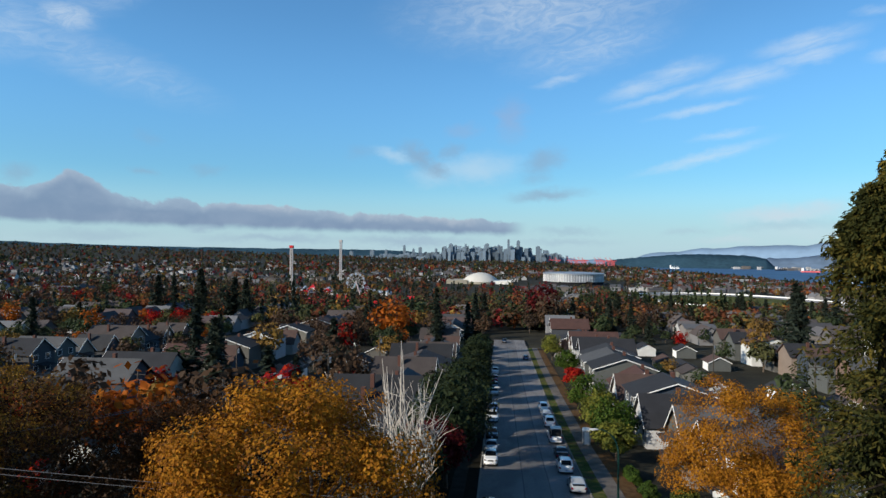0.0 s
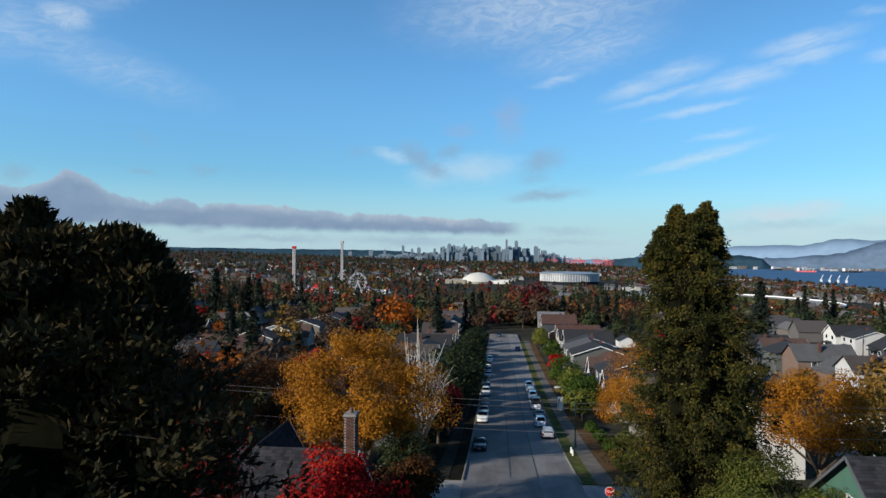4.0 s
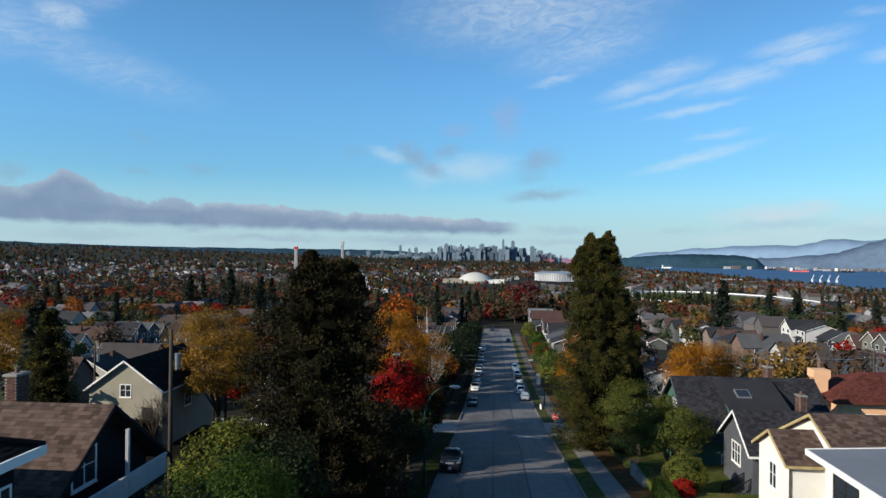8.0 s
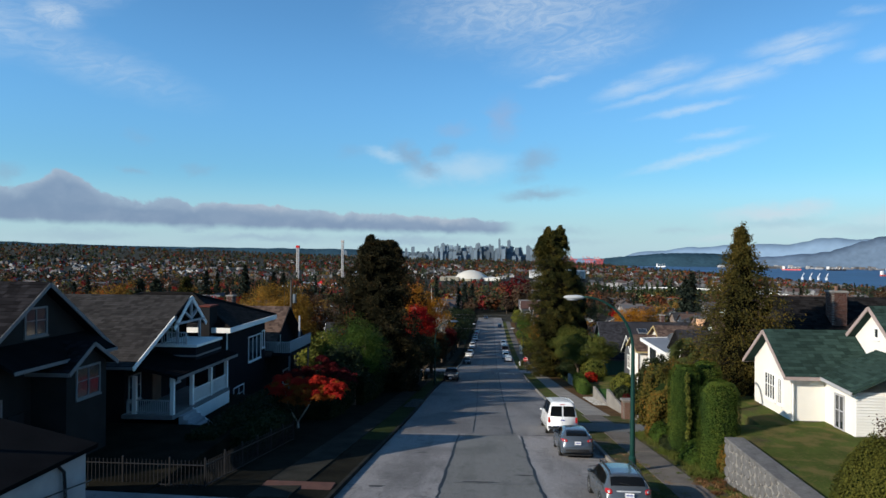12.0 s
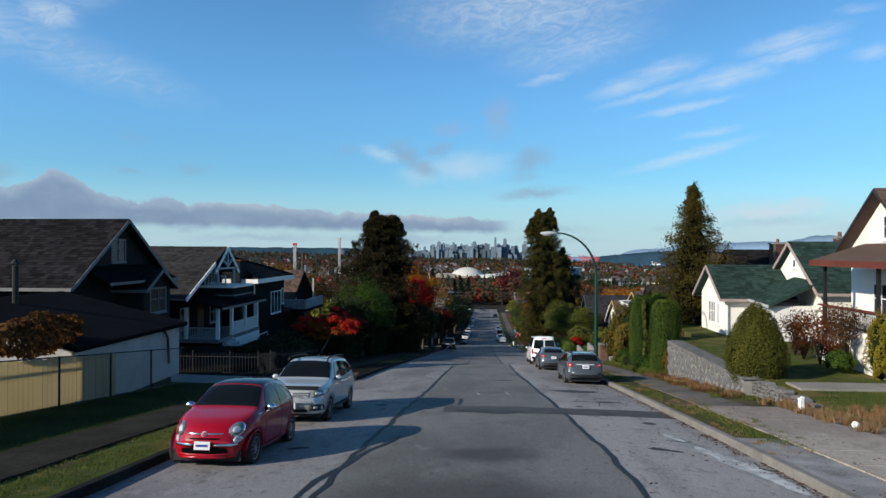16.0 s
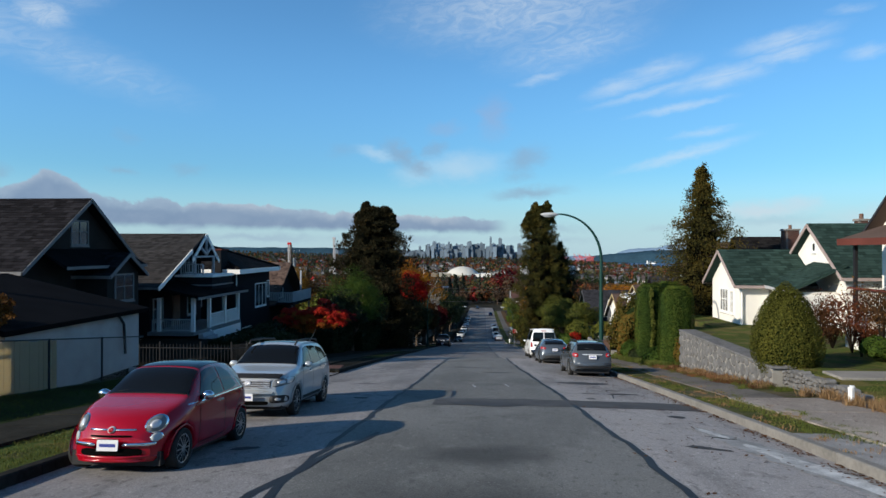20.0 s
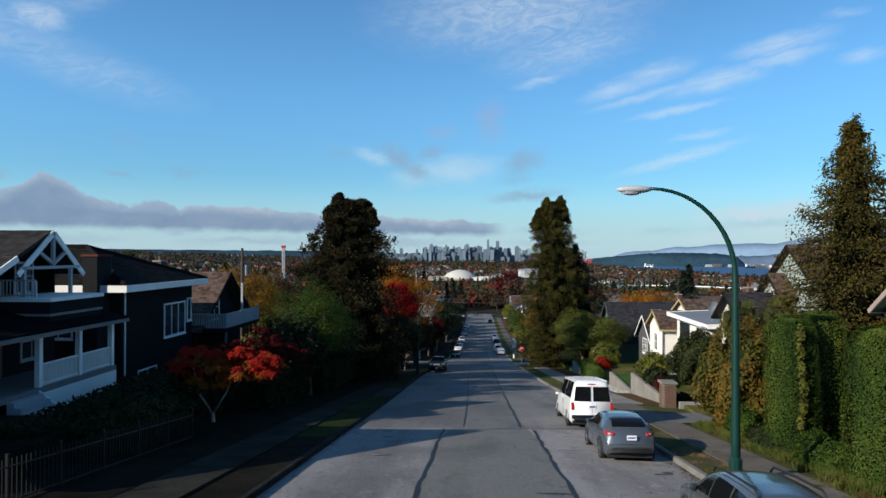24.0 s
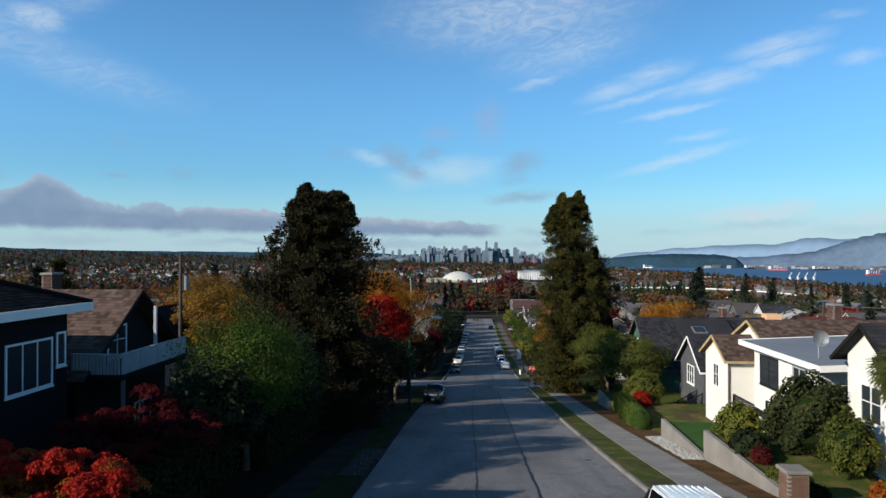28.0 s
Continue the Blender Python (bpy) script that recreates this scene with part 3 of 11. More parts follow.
M["ride_blue"] = material("ride_colours", (0.1, 0.3, 0.5), 0.6, palette=[(0.05, 0.25, 0.5), (0.7, 0.7, 0.72), (0.1, 0.45, 0.55), (0.6, 0.08, 0.1), (0.65, 0.65, 0.6)])
# bluish glass and concrete, paled further to stand for haze
M["city"] = material("hazed_tower_glass_and_concrete", (0.125, 0.165, 0.205), 0.5, spread=0.55, vary=0.1, scale=0.02)
M["port_red"] = material("crane_red", (0.55, 0.10, 0.10), 0.6, vary=0.1)
# far hills: the blue of distance haze is mixed into these base colours
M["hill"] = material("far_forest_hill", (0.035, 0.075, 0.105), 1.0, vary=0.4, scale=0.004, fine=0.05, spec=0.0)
M["foothill"] = material("haze_blue_foothill", (0.115, 0.165, 0.235), 1.0, vary=0.3, scale=0.004, fine=0.03, spec=0.0)
M["mountain"] = material("haze_blue_mountain", (0.20, 0.295, 0.41), 1.0, vary=0.2, scale=0.002, fine=0.02, spec=0.0)
for nm, c, rg in (("red", (0.30, 0.002, 0.012), 0.22), ("silver", (0.40, 0.43, 0.45), 0.28), ("van_white", (0.74, 0.75, 0.76), 0.3), ("grey", (0.07, 0.08, 0.09), 0.25), ("steel", (0.070, 0.086, 0.108), 0.25), ("black", (0.012, 0.014, 0.018), 0.22), ("blue", (0.03, 0.06, 0.13), 0.25)):
    M["paint_" + nm] = material("car_paint_" + nm, c, rg, metal=0.25 if nm in ("silver", "grey", "steel") else 0.0, vary=0.04, scale=3, spec=0.3)
    M["paint_" + nm].node_tree.nodes["Principled BSDF"].inputs["Coat Weight"].default_value = 0.6
M["headlamp"] = material("headlamp_glass", (0.13, 0.14, 0.15), 0.08, vary=0.2, scale=20, spec=0.6)
M["amber"] = material("amber_lens", (0.45, 0.16, 0.02), 0.2, vary=0.1, scale=8)
# near-black that stands for the darkness inside openings and gaps
M["void"] = material("recess_shade", (0.003, 0.003, 0.003), 0.95, vary=0.1, scale=5, spec=0.02)
M["bright_trim"] = material("bright_trim", (0.62, 0.63, 0.65), 0.25, metal=0.35, vary=0.05, scale=5)
M["wall_mixed"] = material("painted_house_wall", (0.5, 0.5, 0.5), 0.85, vary=0.12, scale=0.6, fine=12, per="object",
                           palette=[(0.40, 0.385, 0.35), (0.05, 0.054, 0.062), (0.20, 0.155, 0.125), (0.55, 0.55, 0.53), (0.04, 0.05, 0.066), (0.16, 0.105, 0.08), (0.15, 0.145, 0.125), (0.085, 0.09, 0.085), (0.46, 0.455, 0.45), (0.10, 0.095, 0.085)])
M["roof_mixed"] = material("house_roofing", (0.1, 0.1, 0.1), 0.92, vary=0.25, scale=0.5, fine=14, per="object", bump=0.3,
                           palette=[(0.022, 0.023, 0.027), (0.075, 0.046, 0.038), (0.030, 0.031, 0.034), (0.055, 0.045, 0.042), (0.024, 0.025, 0.029), (0.070, 0.036, 0.030), (0.075, 0.076, 0.078), (0.020, 0.021, 0.024)])
M["stuff_wall"] = material("distant_house_wall", (0.5, 0.5, 0.5), 0.9, vary=0.1, palette=[(0.20, 0.20, 0.205), (0.07, 0.075, 0.085), (0.14, 0.12, 0.105), (0.46, 0.46, 0.46), (0.09, 0.085, 0.085)])
M["stuff_roof"] = material("distant_house_roof", (0.1, 0.1, 0.1), 0.9, vary=0.1, palette=[(0.045, 0.048, 0.055), (0.075, 0.058, 0.052), (0.14, 0.142, 0.15), (0.06, 0.062, 0.07), (0.085, 0.055, 0.05)])
M["lf_gold"] = leafy("golden_leaves", [(0.085, 0.030, 0.008), (0.26, 0.100, 0.011), (0.37, 0.160, 0.013), (0.22, 0.075, 0.010)])
M["lf_orange"] = leafy("orange_leaves", [(0.13, 0.03, 0.008), (0.30, 0.075, 0.010), (0.40, 0.13, 0.014)])
M["lf_red"] = leafy("red_leaves", [(0.10, 0.004, 0.007), (0.30, 0.010, 0.009), (0.38, 0.045, 0.012)])
M["lf_maroon"] = leafy("maroon_leaves", [(0.03, 0.005, 0.007), (0.085, 0.009, 0.012), (0.13, 0.02, 0.014)])
M["lf_brown"] = leafy("brown_leaves", [(0.045, 0.024, 0.012), (0.10, 0.048, 0.017), (0.20, 0.09, 0.02)])
# lf_brown darkened, so trees standing in shade carry it in their leaves
M["lf_umber"] = leafy("umber_leaves", [(0.020, 0.011, 0.007), (0.052, 0.024, 0.010), (0.115, 0.048, 0.013)])
M["lf_crimson"] = leafy("crimson_leaves", [(0.15, 0.050, 0.010), (0.24, 0.012, 0.011), (0.40, 0.036, 0.015)])
M["lf_ember"] = leafy("ember_leaves", [(0.15, 0.040, 0.010), (0.30, 0.10, 0.018), (0.36, 0.045, 0.016)])
M["lf_maple"] = leafy("maple_leaves", [(0.22, 0.030, 0.012), (0.36, 0.016, 0.014), (0.48, 0.050, 0.020)])
M["lf_rust"] = leafy("rust_leaves", [(0.045, 0.016, 0.010), (0.10, 0.030, 0.014), (0.16, 0.062, 0.020)])
M["lf_citron"] = leafy("yellow_green_leaves", [(0.10, 0.085, 0.012), (0.20, 0.16, 0.018), (0.30, 0.22, 0.022)])
M["lf_fall"] = leafy("orange_green_leaves", [(0.035, 0.045, 0.012), (0.10, 0.085, 0.018), (0.20, 0.09, 0.018)])
M["lf_amber"] = leafy("amber_leaves", [(0.07, 0.035, 0.010), (0.20, 0.105, 0.018), (0.30, 0.17, 0.022)])
M["lf_yellow"] = leafy("yellow_leaves", [(0.30, 0.20, 0.02), (0.55, 0.38, 0.03), (0.40, 0.30, 0.03)])
M["lf_green"] = leafy("green_leaves", [(0.018, 0.038, 0.008), (0.045, 0.080, 0.013), (0.09, 0.12, 0.02)])
M["lf_olive"] = leafy("olive_leaves", [(0.05, 0.06, 0.015), (0.12, 0.13, 0.025), (0.22, 0.20, 0.03)])
M["lf_dark"] = leafy("dark_evergreen", [(0.007, 0.012, 0.006), (0.016, 0.024, 0.010), (0.034, 0.040, 0.015)], 0.1)
M["lf_pine"] = leafy("pine_needles", [(0.010, 0.010, 0.006), (0.022, 0.021, 0.010), (0.062, 0.040, 0.015)], 0.1)
M["lf_cedar"] = leafy("golden_cedar", [(0.022, 0.022, 0.007), (0.052, 0.046, 0.011), (0.115, 0.074, 0.015)], 0.15)
M["lf_fir"] = leafy("golden_fir", [(0.012, 0.016, 0.006), (0.036, 0.038, 0.010), (0.115, 0.082, 0.015)], 0.15)
M["lf_turf"] = leafy("turf_blades", [(0.045, 0.060, 0.014), (0.085, 0.105, 0.022), (0.15, 0.13, 0.045)], 0.2)
M["lf_litter"] = leafy("leaf_litter", [(0.035, 0.020, 0.012), (0.085, 0.040, 0.018), (0.16, 0.075, 0.03)], 0.05)
M["lf_palm"] = leafy("palm_fronds", [(0.020, 0.030, 0.010), (0.045, 0.056, 0.018), (0.085, 0.088, 0.028)], 0.15)
M["lf_garden"] = leafy("olive_green_leaves", [(0.022, 0.034, 0.009), (0.062, 0.075, 0.016), (0.135, 0.125, 0.024)], 0.2)
M["lf_cypress"] = leafy("cypress_leaves", [(0.014, 0.030, 0.008), (0.042, 0.072, 0.012), (0.125, 0.135, 0.020)], 0.15)
M["lf_hedge"] = leafy("hedge_leaves", [(0.016, 0.032, 0.008), (0.036, 0.066, 0.012), (0.080, 0.105, 0.018)], 0.15)
M["lf_olive2"] = leafy("rhododendron_leaves", [(0.012, 0.018, 0.008), (0.026, 0.034, 0.012), (0.058, 0.058, 0.020)], 0.12)
M["lf_yew"] = leafy("yew_leaves", [(0.028, 0.033, 0.007), (0.062, 0.066, 0.012), (0.115, 0.105, 0.018)], 0.15)
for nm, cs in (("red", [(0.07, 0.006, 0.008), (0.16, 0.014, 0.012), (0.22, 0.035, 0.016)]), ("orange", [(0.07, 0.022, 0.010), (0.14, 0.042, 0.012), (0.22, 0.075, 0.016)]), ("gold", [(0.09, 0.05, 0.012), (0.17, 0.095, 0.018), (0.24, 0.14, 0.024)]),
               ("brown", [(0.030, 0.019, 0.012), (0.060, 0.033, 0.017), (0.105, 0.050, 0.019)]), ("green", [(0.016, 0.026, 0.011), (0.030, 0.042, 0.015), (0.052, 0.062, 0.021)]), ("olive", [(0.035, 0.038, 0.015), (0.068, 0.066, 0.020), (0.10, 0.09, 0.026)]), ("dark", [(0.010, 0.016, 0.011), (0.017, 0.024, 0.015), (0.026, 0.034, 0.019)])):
    # every far leaf colour is lifted a little, as haze would pale it
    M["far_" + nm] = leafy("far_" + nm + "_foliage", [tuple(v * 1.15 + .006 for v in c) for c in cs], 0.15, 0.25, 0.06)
# near-black for the filler bodies that stand for shade deep in the foliage
M["conifer_core"] = material("conifer_core_shade", (0.007, 0.007, 0.004), 1.0, vary=0.4, scale=3, spec=0.0)
M["sage"] = material("sage_grey_siding", (0.26, 0.31, 0.29), 0.85, vary=0.12, scale=1.0, fine=20, bump=0.2, spec=0.1)
M["cottage_trim"] = material("faded_pink_brown_paint", (0.34, 0.27, 0.25), 0.7, vary=0.2, scale=1.0, fine=20)
M["dull_white"] = material("weathered_white_steel", (0.42, 0.40, 0.40), 0.6, vary=0.15, scale=0.1)
M["hedge_core_shade"] = material("hedge_core_shade", (0.012, 0.020, 0.007), 1.0, vary=0.4, scale=3, spec=0.0)
M["dirt"] = material("dry_dirt", (0.19, 0.15, 0.115), 0.95, vary=0.45, scale=0.9, fine=12, bump=0.5)
M["dry_grass"] = leafy("dry_grass", [(0.15, 0.085, 0.045), (0.26, 0.17, 0.085), (0.19, 0.085, 0.045)], 0.2)

# ---------------------------------------------------------------- building blocks


class Mesh:
    """Collects corners and faces, then becomes one object."""

    def __init__(self):
        self.v, self.f = [], []

    def add(self, verts, faces):
        o = len(self.v)
        self.v.extend(tuple(p) for p in verts)
        self.f.extend(tuple(i + o for i in f) for f in faces)
        return self

    def box(self, x0, x1, y0, y1, z0, z1, c=0.0):
        if c <= 0:
            return self.add([(x0, y0, z0), (x1, y0, z0), (x1, y1, z0), (x0, y1, z0), (x0, y0, z1), (x1, y0, z1), (x1, y1, z1), (x0, y1, z1)],
                            [(0, 3, 2, 1), (4, 5, 6, 7), (0, 1, 5, 4), (1, 2, 6, 5), (2, 3, 7, 6), (3, 0, 4, 7)])
        v = [(x0, y0, z0), (x1, y0, z0), (x1, y1, z0), (x0, y1, z0), (x0, y0, z1 - c), (x1, y0, z1 - c), (x1, y1, z1 - c), (x0, y1, z1 - c),
             (x0 + c, y0 + c, z1), (x1 - c, y0 + c, z1), (x1 - c, y1 - c, z1), (x0 + c, y1 - c, z1)]
        return self.add(v, [(0, 3, 2, 1), (0, 1, 5, 4), (1, 2, 6, 5), (2, 3, 7, 6), (3, 0, 4, 7), (4, 5, 9, 8), (5, 6, 10, 9), (6, 7, 11, 10), (7, 4, 8, 11), (8, 9, 10, 11)])

    def prism(self, pts, d):
        n = len(pts)
        d = Vector(d)
        v = [Vector(p) for p in pts] + [Vector(p) + d for p in pts]
        return self.add(v, [tuple(range(n))[::-1], tuple(range(n, 2 * n))] + [(i, (i + 1) % n, n + (i + 1) % n, n + i) for i in range(n)])

    def slab(self, a, b, c, d, t):
        """A board from four corners, counter-clockwise seen from outside, t thick inwards."""
        a, b, c, d = map(Vector, (a, b, c, d))
        nrm = (b - a).cross(d - a).normalized() * -t
        return self.add([a, b, c, d, a + nrm, b + nrm, c + nrm, d + nrm], [(0, 1, 2, 3), (7, 6, 5, 4), (0, 4, 5, 1), (1, 5, 6, 2), (2, 6, 7, 3), (3, 7, 4, 0)])

    def beam(self, a, b, w, h):
        """A square bar from a to b."""
        a, b = Vector(a), Vector(b)
        d = (b - a).normalized()
        s = d.cross(Vector((0, 0, 1)))
        s = (s.normalized() if s.length > 0.01 else Vector((1, 0, 0))) * (w / 2)
        u = s.cross(d).normalized() * (h / 2)
        v = [a - s - u, a + s - u, a + s + u, a - s + u, b - s - u, b + s - u, b + s + u, b - s + u]
        return self.add(v, [(3, 2, 1, 0), (4, 5, 6, 7), (0, 1, 5, 4), (1, 2, 6, 5), (2, 3, 7, 6), (3, 0, 4, 7)])

    def tube(self, pts, radii, n=8):
        pts = [Vector(p) for p in pts]
        v, f = [], []
        for i, p in enumerate(pts):
            d = (pts[min(i + 1, len(pts) - 1)] - pts[max(i - 1, 0)]).normalized()
            s = d.cross(Vector((0.31, 0.95, 0.05))).normalized()
            u = s.cross(d)
            for k in range(n):
                a = 2 * math.pi * k / n
                v.append(p + (s * math.cos(a) + u * math.sin(a)) * radii[i])
        for i in range(len(pts) - 1):
            for k in range(n):
                f.append((i * n + k, i * n + (k + 1) % n, (i + 1) * n + (k + 1) % n, (i + 1) * n + k))
        f.append(tuple(range(n))[::-1])
        f.append(tuple(range((len(pts) - 1) * n, len(pts) * n)))
        return self.add(v, f)

    def ball(self, c, r, nu=12, nv=8, rough=0.0, seed=0):
        rs = random.Random(seed)
        v, f = [], []
        for j in range(nv + 1):
            th = math.pi * j / nv
            for i in range(nu):
                ph = 2 * math.pi * i / nu
                k = 1 + (rs.random() - 0.5) * rough
                v.append((c[0] + r[0] * k * math.sin(th) * math.cos(ph), c[1] + r[1] * k * math.sin(th) * math.sin(ph), c[2] + r[2] * k * math.cos(th)))
        for j in range(nv):
            for i in range(nu):
                f.append((j * nu + i, (j + 1) * nu + i, (j + 1) * nu + (i + 1) % nu, j * nu + (i + 1) % nu))
        return self.add(v, f)

    def data(self, name, mat, smooth=False):
        me = bpy.data.meshes.new(name)
        me.from_pydata(self.v, [], self.f)
        if smooth:
            me.polygons.foreach_set("use_smooth", [True] * len(me.polygons))
        me.materials.append(mat)
        me.update()
        return me


def part(name, mesh, mat, parent=None, label="", smooth=False):
    """One mesh object under a thing or a part."""
    me = mesh if isinstance(mesh, bpy.types.Mesh) else mesh.data(name, mat, smooth)
    ob = new(name, me)
    if parent is not None:
        ob.parent = parent
    return tagged(ob, label)


def thing(name, label, category, group="", kind="", at=(0, 0, 0), rz=0.0):
    ob = new(name)
    ob.matrix_world = pose(at[0], at[1], at[2], 0, 0, rz)
    return tagged(ob, label, category, group, kind)


def cards(name, C, U, V, mat):
    """Many small diamond leaves in one mesh: centres and half axes."""
    n = len(C)
    P = np.stack([C - U, C - V, C + U, C + V], 1).reshape(-1, 3).astype(np.float32)
    me = bpy.data.meshes.new(name)
    me.vertices.add(4 * n)
    me.vertices.foreach_set("co", P.ravel())
    me.loops.add(4 * n)
    me.loops.foreach_set("vertex_index", np.arange(4 * n, dtype=np.int32))
    me.polygons.add(n)
    me.polygons.foreach_set("loop_start", np.arange(0, 4 * n, 4, dtype=np.int32))
    me.materials.append(mat)
    me.update(calc_edges=True)
    return me


def spread_axes(rs, n, size, ratio=0.6, facing=None, wild=0.5):
    """Half axes for n leaves; facing: the way that they tend to face."""
    a = rs.normal(size=(n, 3))
    if facing is not None:
        f = facing / (np.linalg.norm(facing, axis=1)[:, None] + 1e-9) + a * wild
        f /= np.linalg.norm(f, axis=1)[:, None] + 1e-9
        a = np.cross(f, rs.normal(size=(n, 3)))
    a /= np.linalg.norm(a, axis=1)[:, None] + 1e-9
    b = np.cross(a, f if facing is not None else rs.normal(size=(n, 3)))
    b /= np.linalg.norm(b, axis=1)[:, None] + 1e-9
    s = size * rs.uniform(0.6, 1.3, n)[:, None]
    return a * s, b * s * ratio


# ---------------------------------------------------------------- the lie of the land
PROFILE_Y = [-500, -150, -110, -90, -80, -74, -70, -57, -44, -32, -27, 10, 35, 63, 100, 140, 193, 260, 400, 800, 1200, 6000]
PROFILE_Z = [26, 22.5, 20.6, 18.95, 18.0, 17.35, 16.9, 15.4, 13.75, 12.2, 11.45, 6.6, 3.3, -0.3, -3.4, -5.6, -7.9, -9.8, -13, -22, -26, -28]
ROAD_L, ROAD_R, MID = -1.4, 10.6, 4.6
CROSS_0, CROSS_1 = 31.6, 45.0


def drift(y):
    """The street bears a little to the left as it goes down."""
    k = min(1.0, max(0.0, (y + 42.0) / 42.0))
    return -0.65 * k * k * (3 - 2 * k)


def seam_l(y):
    return float(np.interp(y, [-130, -75, -66, -42.0, -41.4, -23, 0, 240], [2.2, 2.25, 2.55, 2.65, 3.5, 3.4, 2.9, 2.9])) - drift(y)


def seam_r(y):
    return float(np.interp(y, [-130, -76, -66, -54, -42.0, -41.4, -14, 240], [7.8, 7.5, 7.15, 6.6, 6.5, 6.0, 5.85, 5.85])) - drift(y)


def road_z(y):
    return float(sum(np.interp(y + k, PROFILE_Y, PROFILE_Z) for k in (-6, -3, 0, 3, 6)) / 5)


WATER_Z = -58.0


def shore(az):
    return 1.0 / max(1e-6, 2.3e-4 + 1.65e-5 * (az - 9)) if az > 5 else 9000.0


def land_z(x, y):
    """Height of the natural ground."""
    z = road_z(y)
    r = math.hypot(x, y)
    if r < 250:
        return z
    az = math.degrees(math.atan2(x, y))
    if y > 0:
        k = min(1, max(0, (r - 1300) / 3400))
        k = k * k * (3 - 2 * k)
        z += k * max(-6, min(105, 10 + (-9 - az) * 2.75))
        q = r / shore(az)
        if q > 0.3:
            f = min(1.0, (q - 0.3) / 0.7) ** 1.5
            z = z * (1 - f) + (WATER_Z + 1.0) * f
        if q > 1.0:
            z = WATER_Z - 12 * min(1, (q - 1) * 8)
    return z


def steps(*spans):
    out = []
    for a, b, d in spans:
        n = max(1, round((b - a) / d))
        out += [a + (b - a) * i / n for i in range(n)]
    return out + [spans[-1][1]]

# ---------------------------------------------------------------- ground, road and pavements
gx = steps((-4900, -1500, 260), (-1500, -400, 75), (-400, -60, 20), (-60, 80, 4), (80, 400, 20), (400, 1500, 60), (1500, 4900, 200))
gy = steps((-500, -150, 40), (-150, 300, 5), (300, 900, 25), (900, 4950, 110))
gm = Mesh()
for yy in gy:
    for xx in gx:
        dip = 0.6 if (-8.5 < xx < 15.5 and -160 < yy < 262) else (0.5 if -60 < xx < 80 and -110 < yy < 36 else 0.0)
        gm.v.append((xx, yy, land_z(xx, yy) - dip))
nx = len(gx)
gm.f = [(j * nx + i, j * nx + i + 1, (j + 1) * nx + i + 1, (j + 1) * nx + i) for j in range(len(gy) - 1) for i in range(nx - 1)]
tagged(part("ground", gm, M["earth"], smooth=True), "rolling autumn ground with soil, grass and fallen leaves", "ground", kind="structure")
wmsh = Mesh().add([(-200, 500, WATER_Z), (4900, 500, WATER_Z), (4900, 4950, WATER_Z), (-200, 4950, WATER_Z)], [(0, 1, 2, 3)])
tagged(part("water", wmsh, M["water"]), "blue inlet water under a clear sky", "water", kind="structure")


def strip(name, x0, x1, y0, y1, lift, mat, label, category, step=3.0, thick=0.5, kind="structure", parent=None, crown=0.0):
    """A ribbon along the street that follows its fall, as a closed slab."""
    m = Mesh()
    ys = steps((y0, y1, step))
    rows = []
    for yy in ys:
        z = road_z(yy) + lift
        xa, xb = (x0(yy) if callable(x0) else x0), (x1(yy) if callable(x1) else x1)
        xs = [xa + (xb - xa) * i / 4 for i in range(5)]
        dx = drift(yy)
        ring = [(xx + dx, yy, z + crown * (1 - ((xx - MID) / 6.0) ** 2)) for xx in xs] + [(xx + dx, yy, z - thick) for xx in reversed(xs)]
        rows.append(len(m.v))
        m.v.extend(ring)
    n = 10
    for a, b in zip(rows, rows[1:]):
        for k in range(n):
            m.f.append((a + k, a + (k + 1) % n, b + (k + 1) % n, b + k))
    m.f.append(tuple(range(rows[0], rows[0] + n)))
    m.f.append(tuple(range(rows[-1] + n - 1, rows[-1] - 1, -1)))
    ob = part(name, m, mat, parent)
    return tagged(ob, label, category, kind=kind) if parent is None else ob


road = tagged(new("road"), "sloping grey asphalt street with tar-sealed joints", "road", kind="structure")
for y0, y1, kind_ in ((-150, -41.7, ""), (-41.7, 262, "_lower")):
    strip("centre_lane", seam_l, seam_r, y0, y1, 0.0, M["asphalt" + kind_], "", "", parent=road, crown=0.10)
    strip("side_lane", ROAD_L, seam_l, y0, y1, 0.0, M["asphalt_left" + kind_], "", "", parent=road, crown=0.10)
    strip("side_lane", seam_r, ROAD_R, y0, y1, 0.0, M["asphalt_side" + kind_], "", "", parent=road, crown=0.10)


def road_top(x, y):
    return road_z(y) + 0.10 * (1 - ((x - drift(y) - MID) / 6.0) ** 2)


def ribbon(m, pts, w, rs, lift=0.006):
    """A thin seal laid on the road along pts."""
    fine = []
    for (xa, ya), (xb, yb) in zip(pts, pts[1:]):
        n = max(1, int(math.hypot(xb - xa, yb - ya) / 0.6))
        fine += [(xa + (xb - xa) * i / n + rs.uniform(-0.05, 0.05), ya + (yb - ya) * i / n + rs.uniform(-0.04, 0.04)) for i in range(n)]
    fine.append(pts[-1])
    o = len(m.v)
    for i, (xx, yy) in enumerate(fine):
        xa, ya = fine[max(0, i - 1)]
        xb, yb = fine[min(len(fine) - 1, i + 1)]
        d = math.hypot(xb - xa, yb - ya) or 1
        hw = w * rs.uniform(0.35, 0.65)
        px, py = -(yb - ya) / d * hw, (xb - xa) / d * hw
        for s in (-1, 1):
            m.v.append((xx + s * px, yy + s * py, road_top(xx + s * px, yy + s * py) + lift))
    m.f += [(o + 2 * i, o + 2 * i + 2, o + 2 * i + 3, o + 2 * i + 1) for i in range(len(fine) - 1)]


rs = random.Random(4)
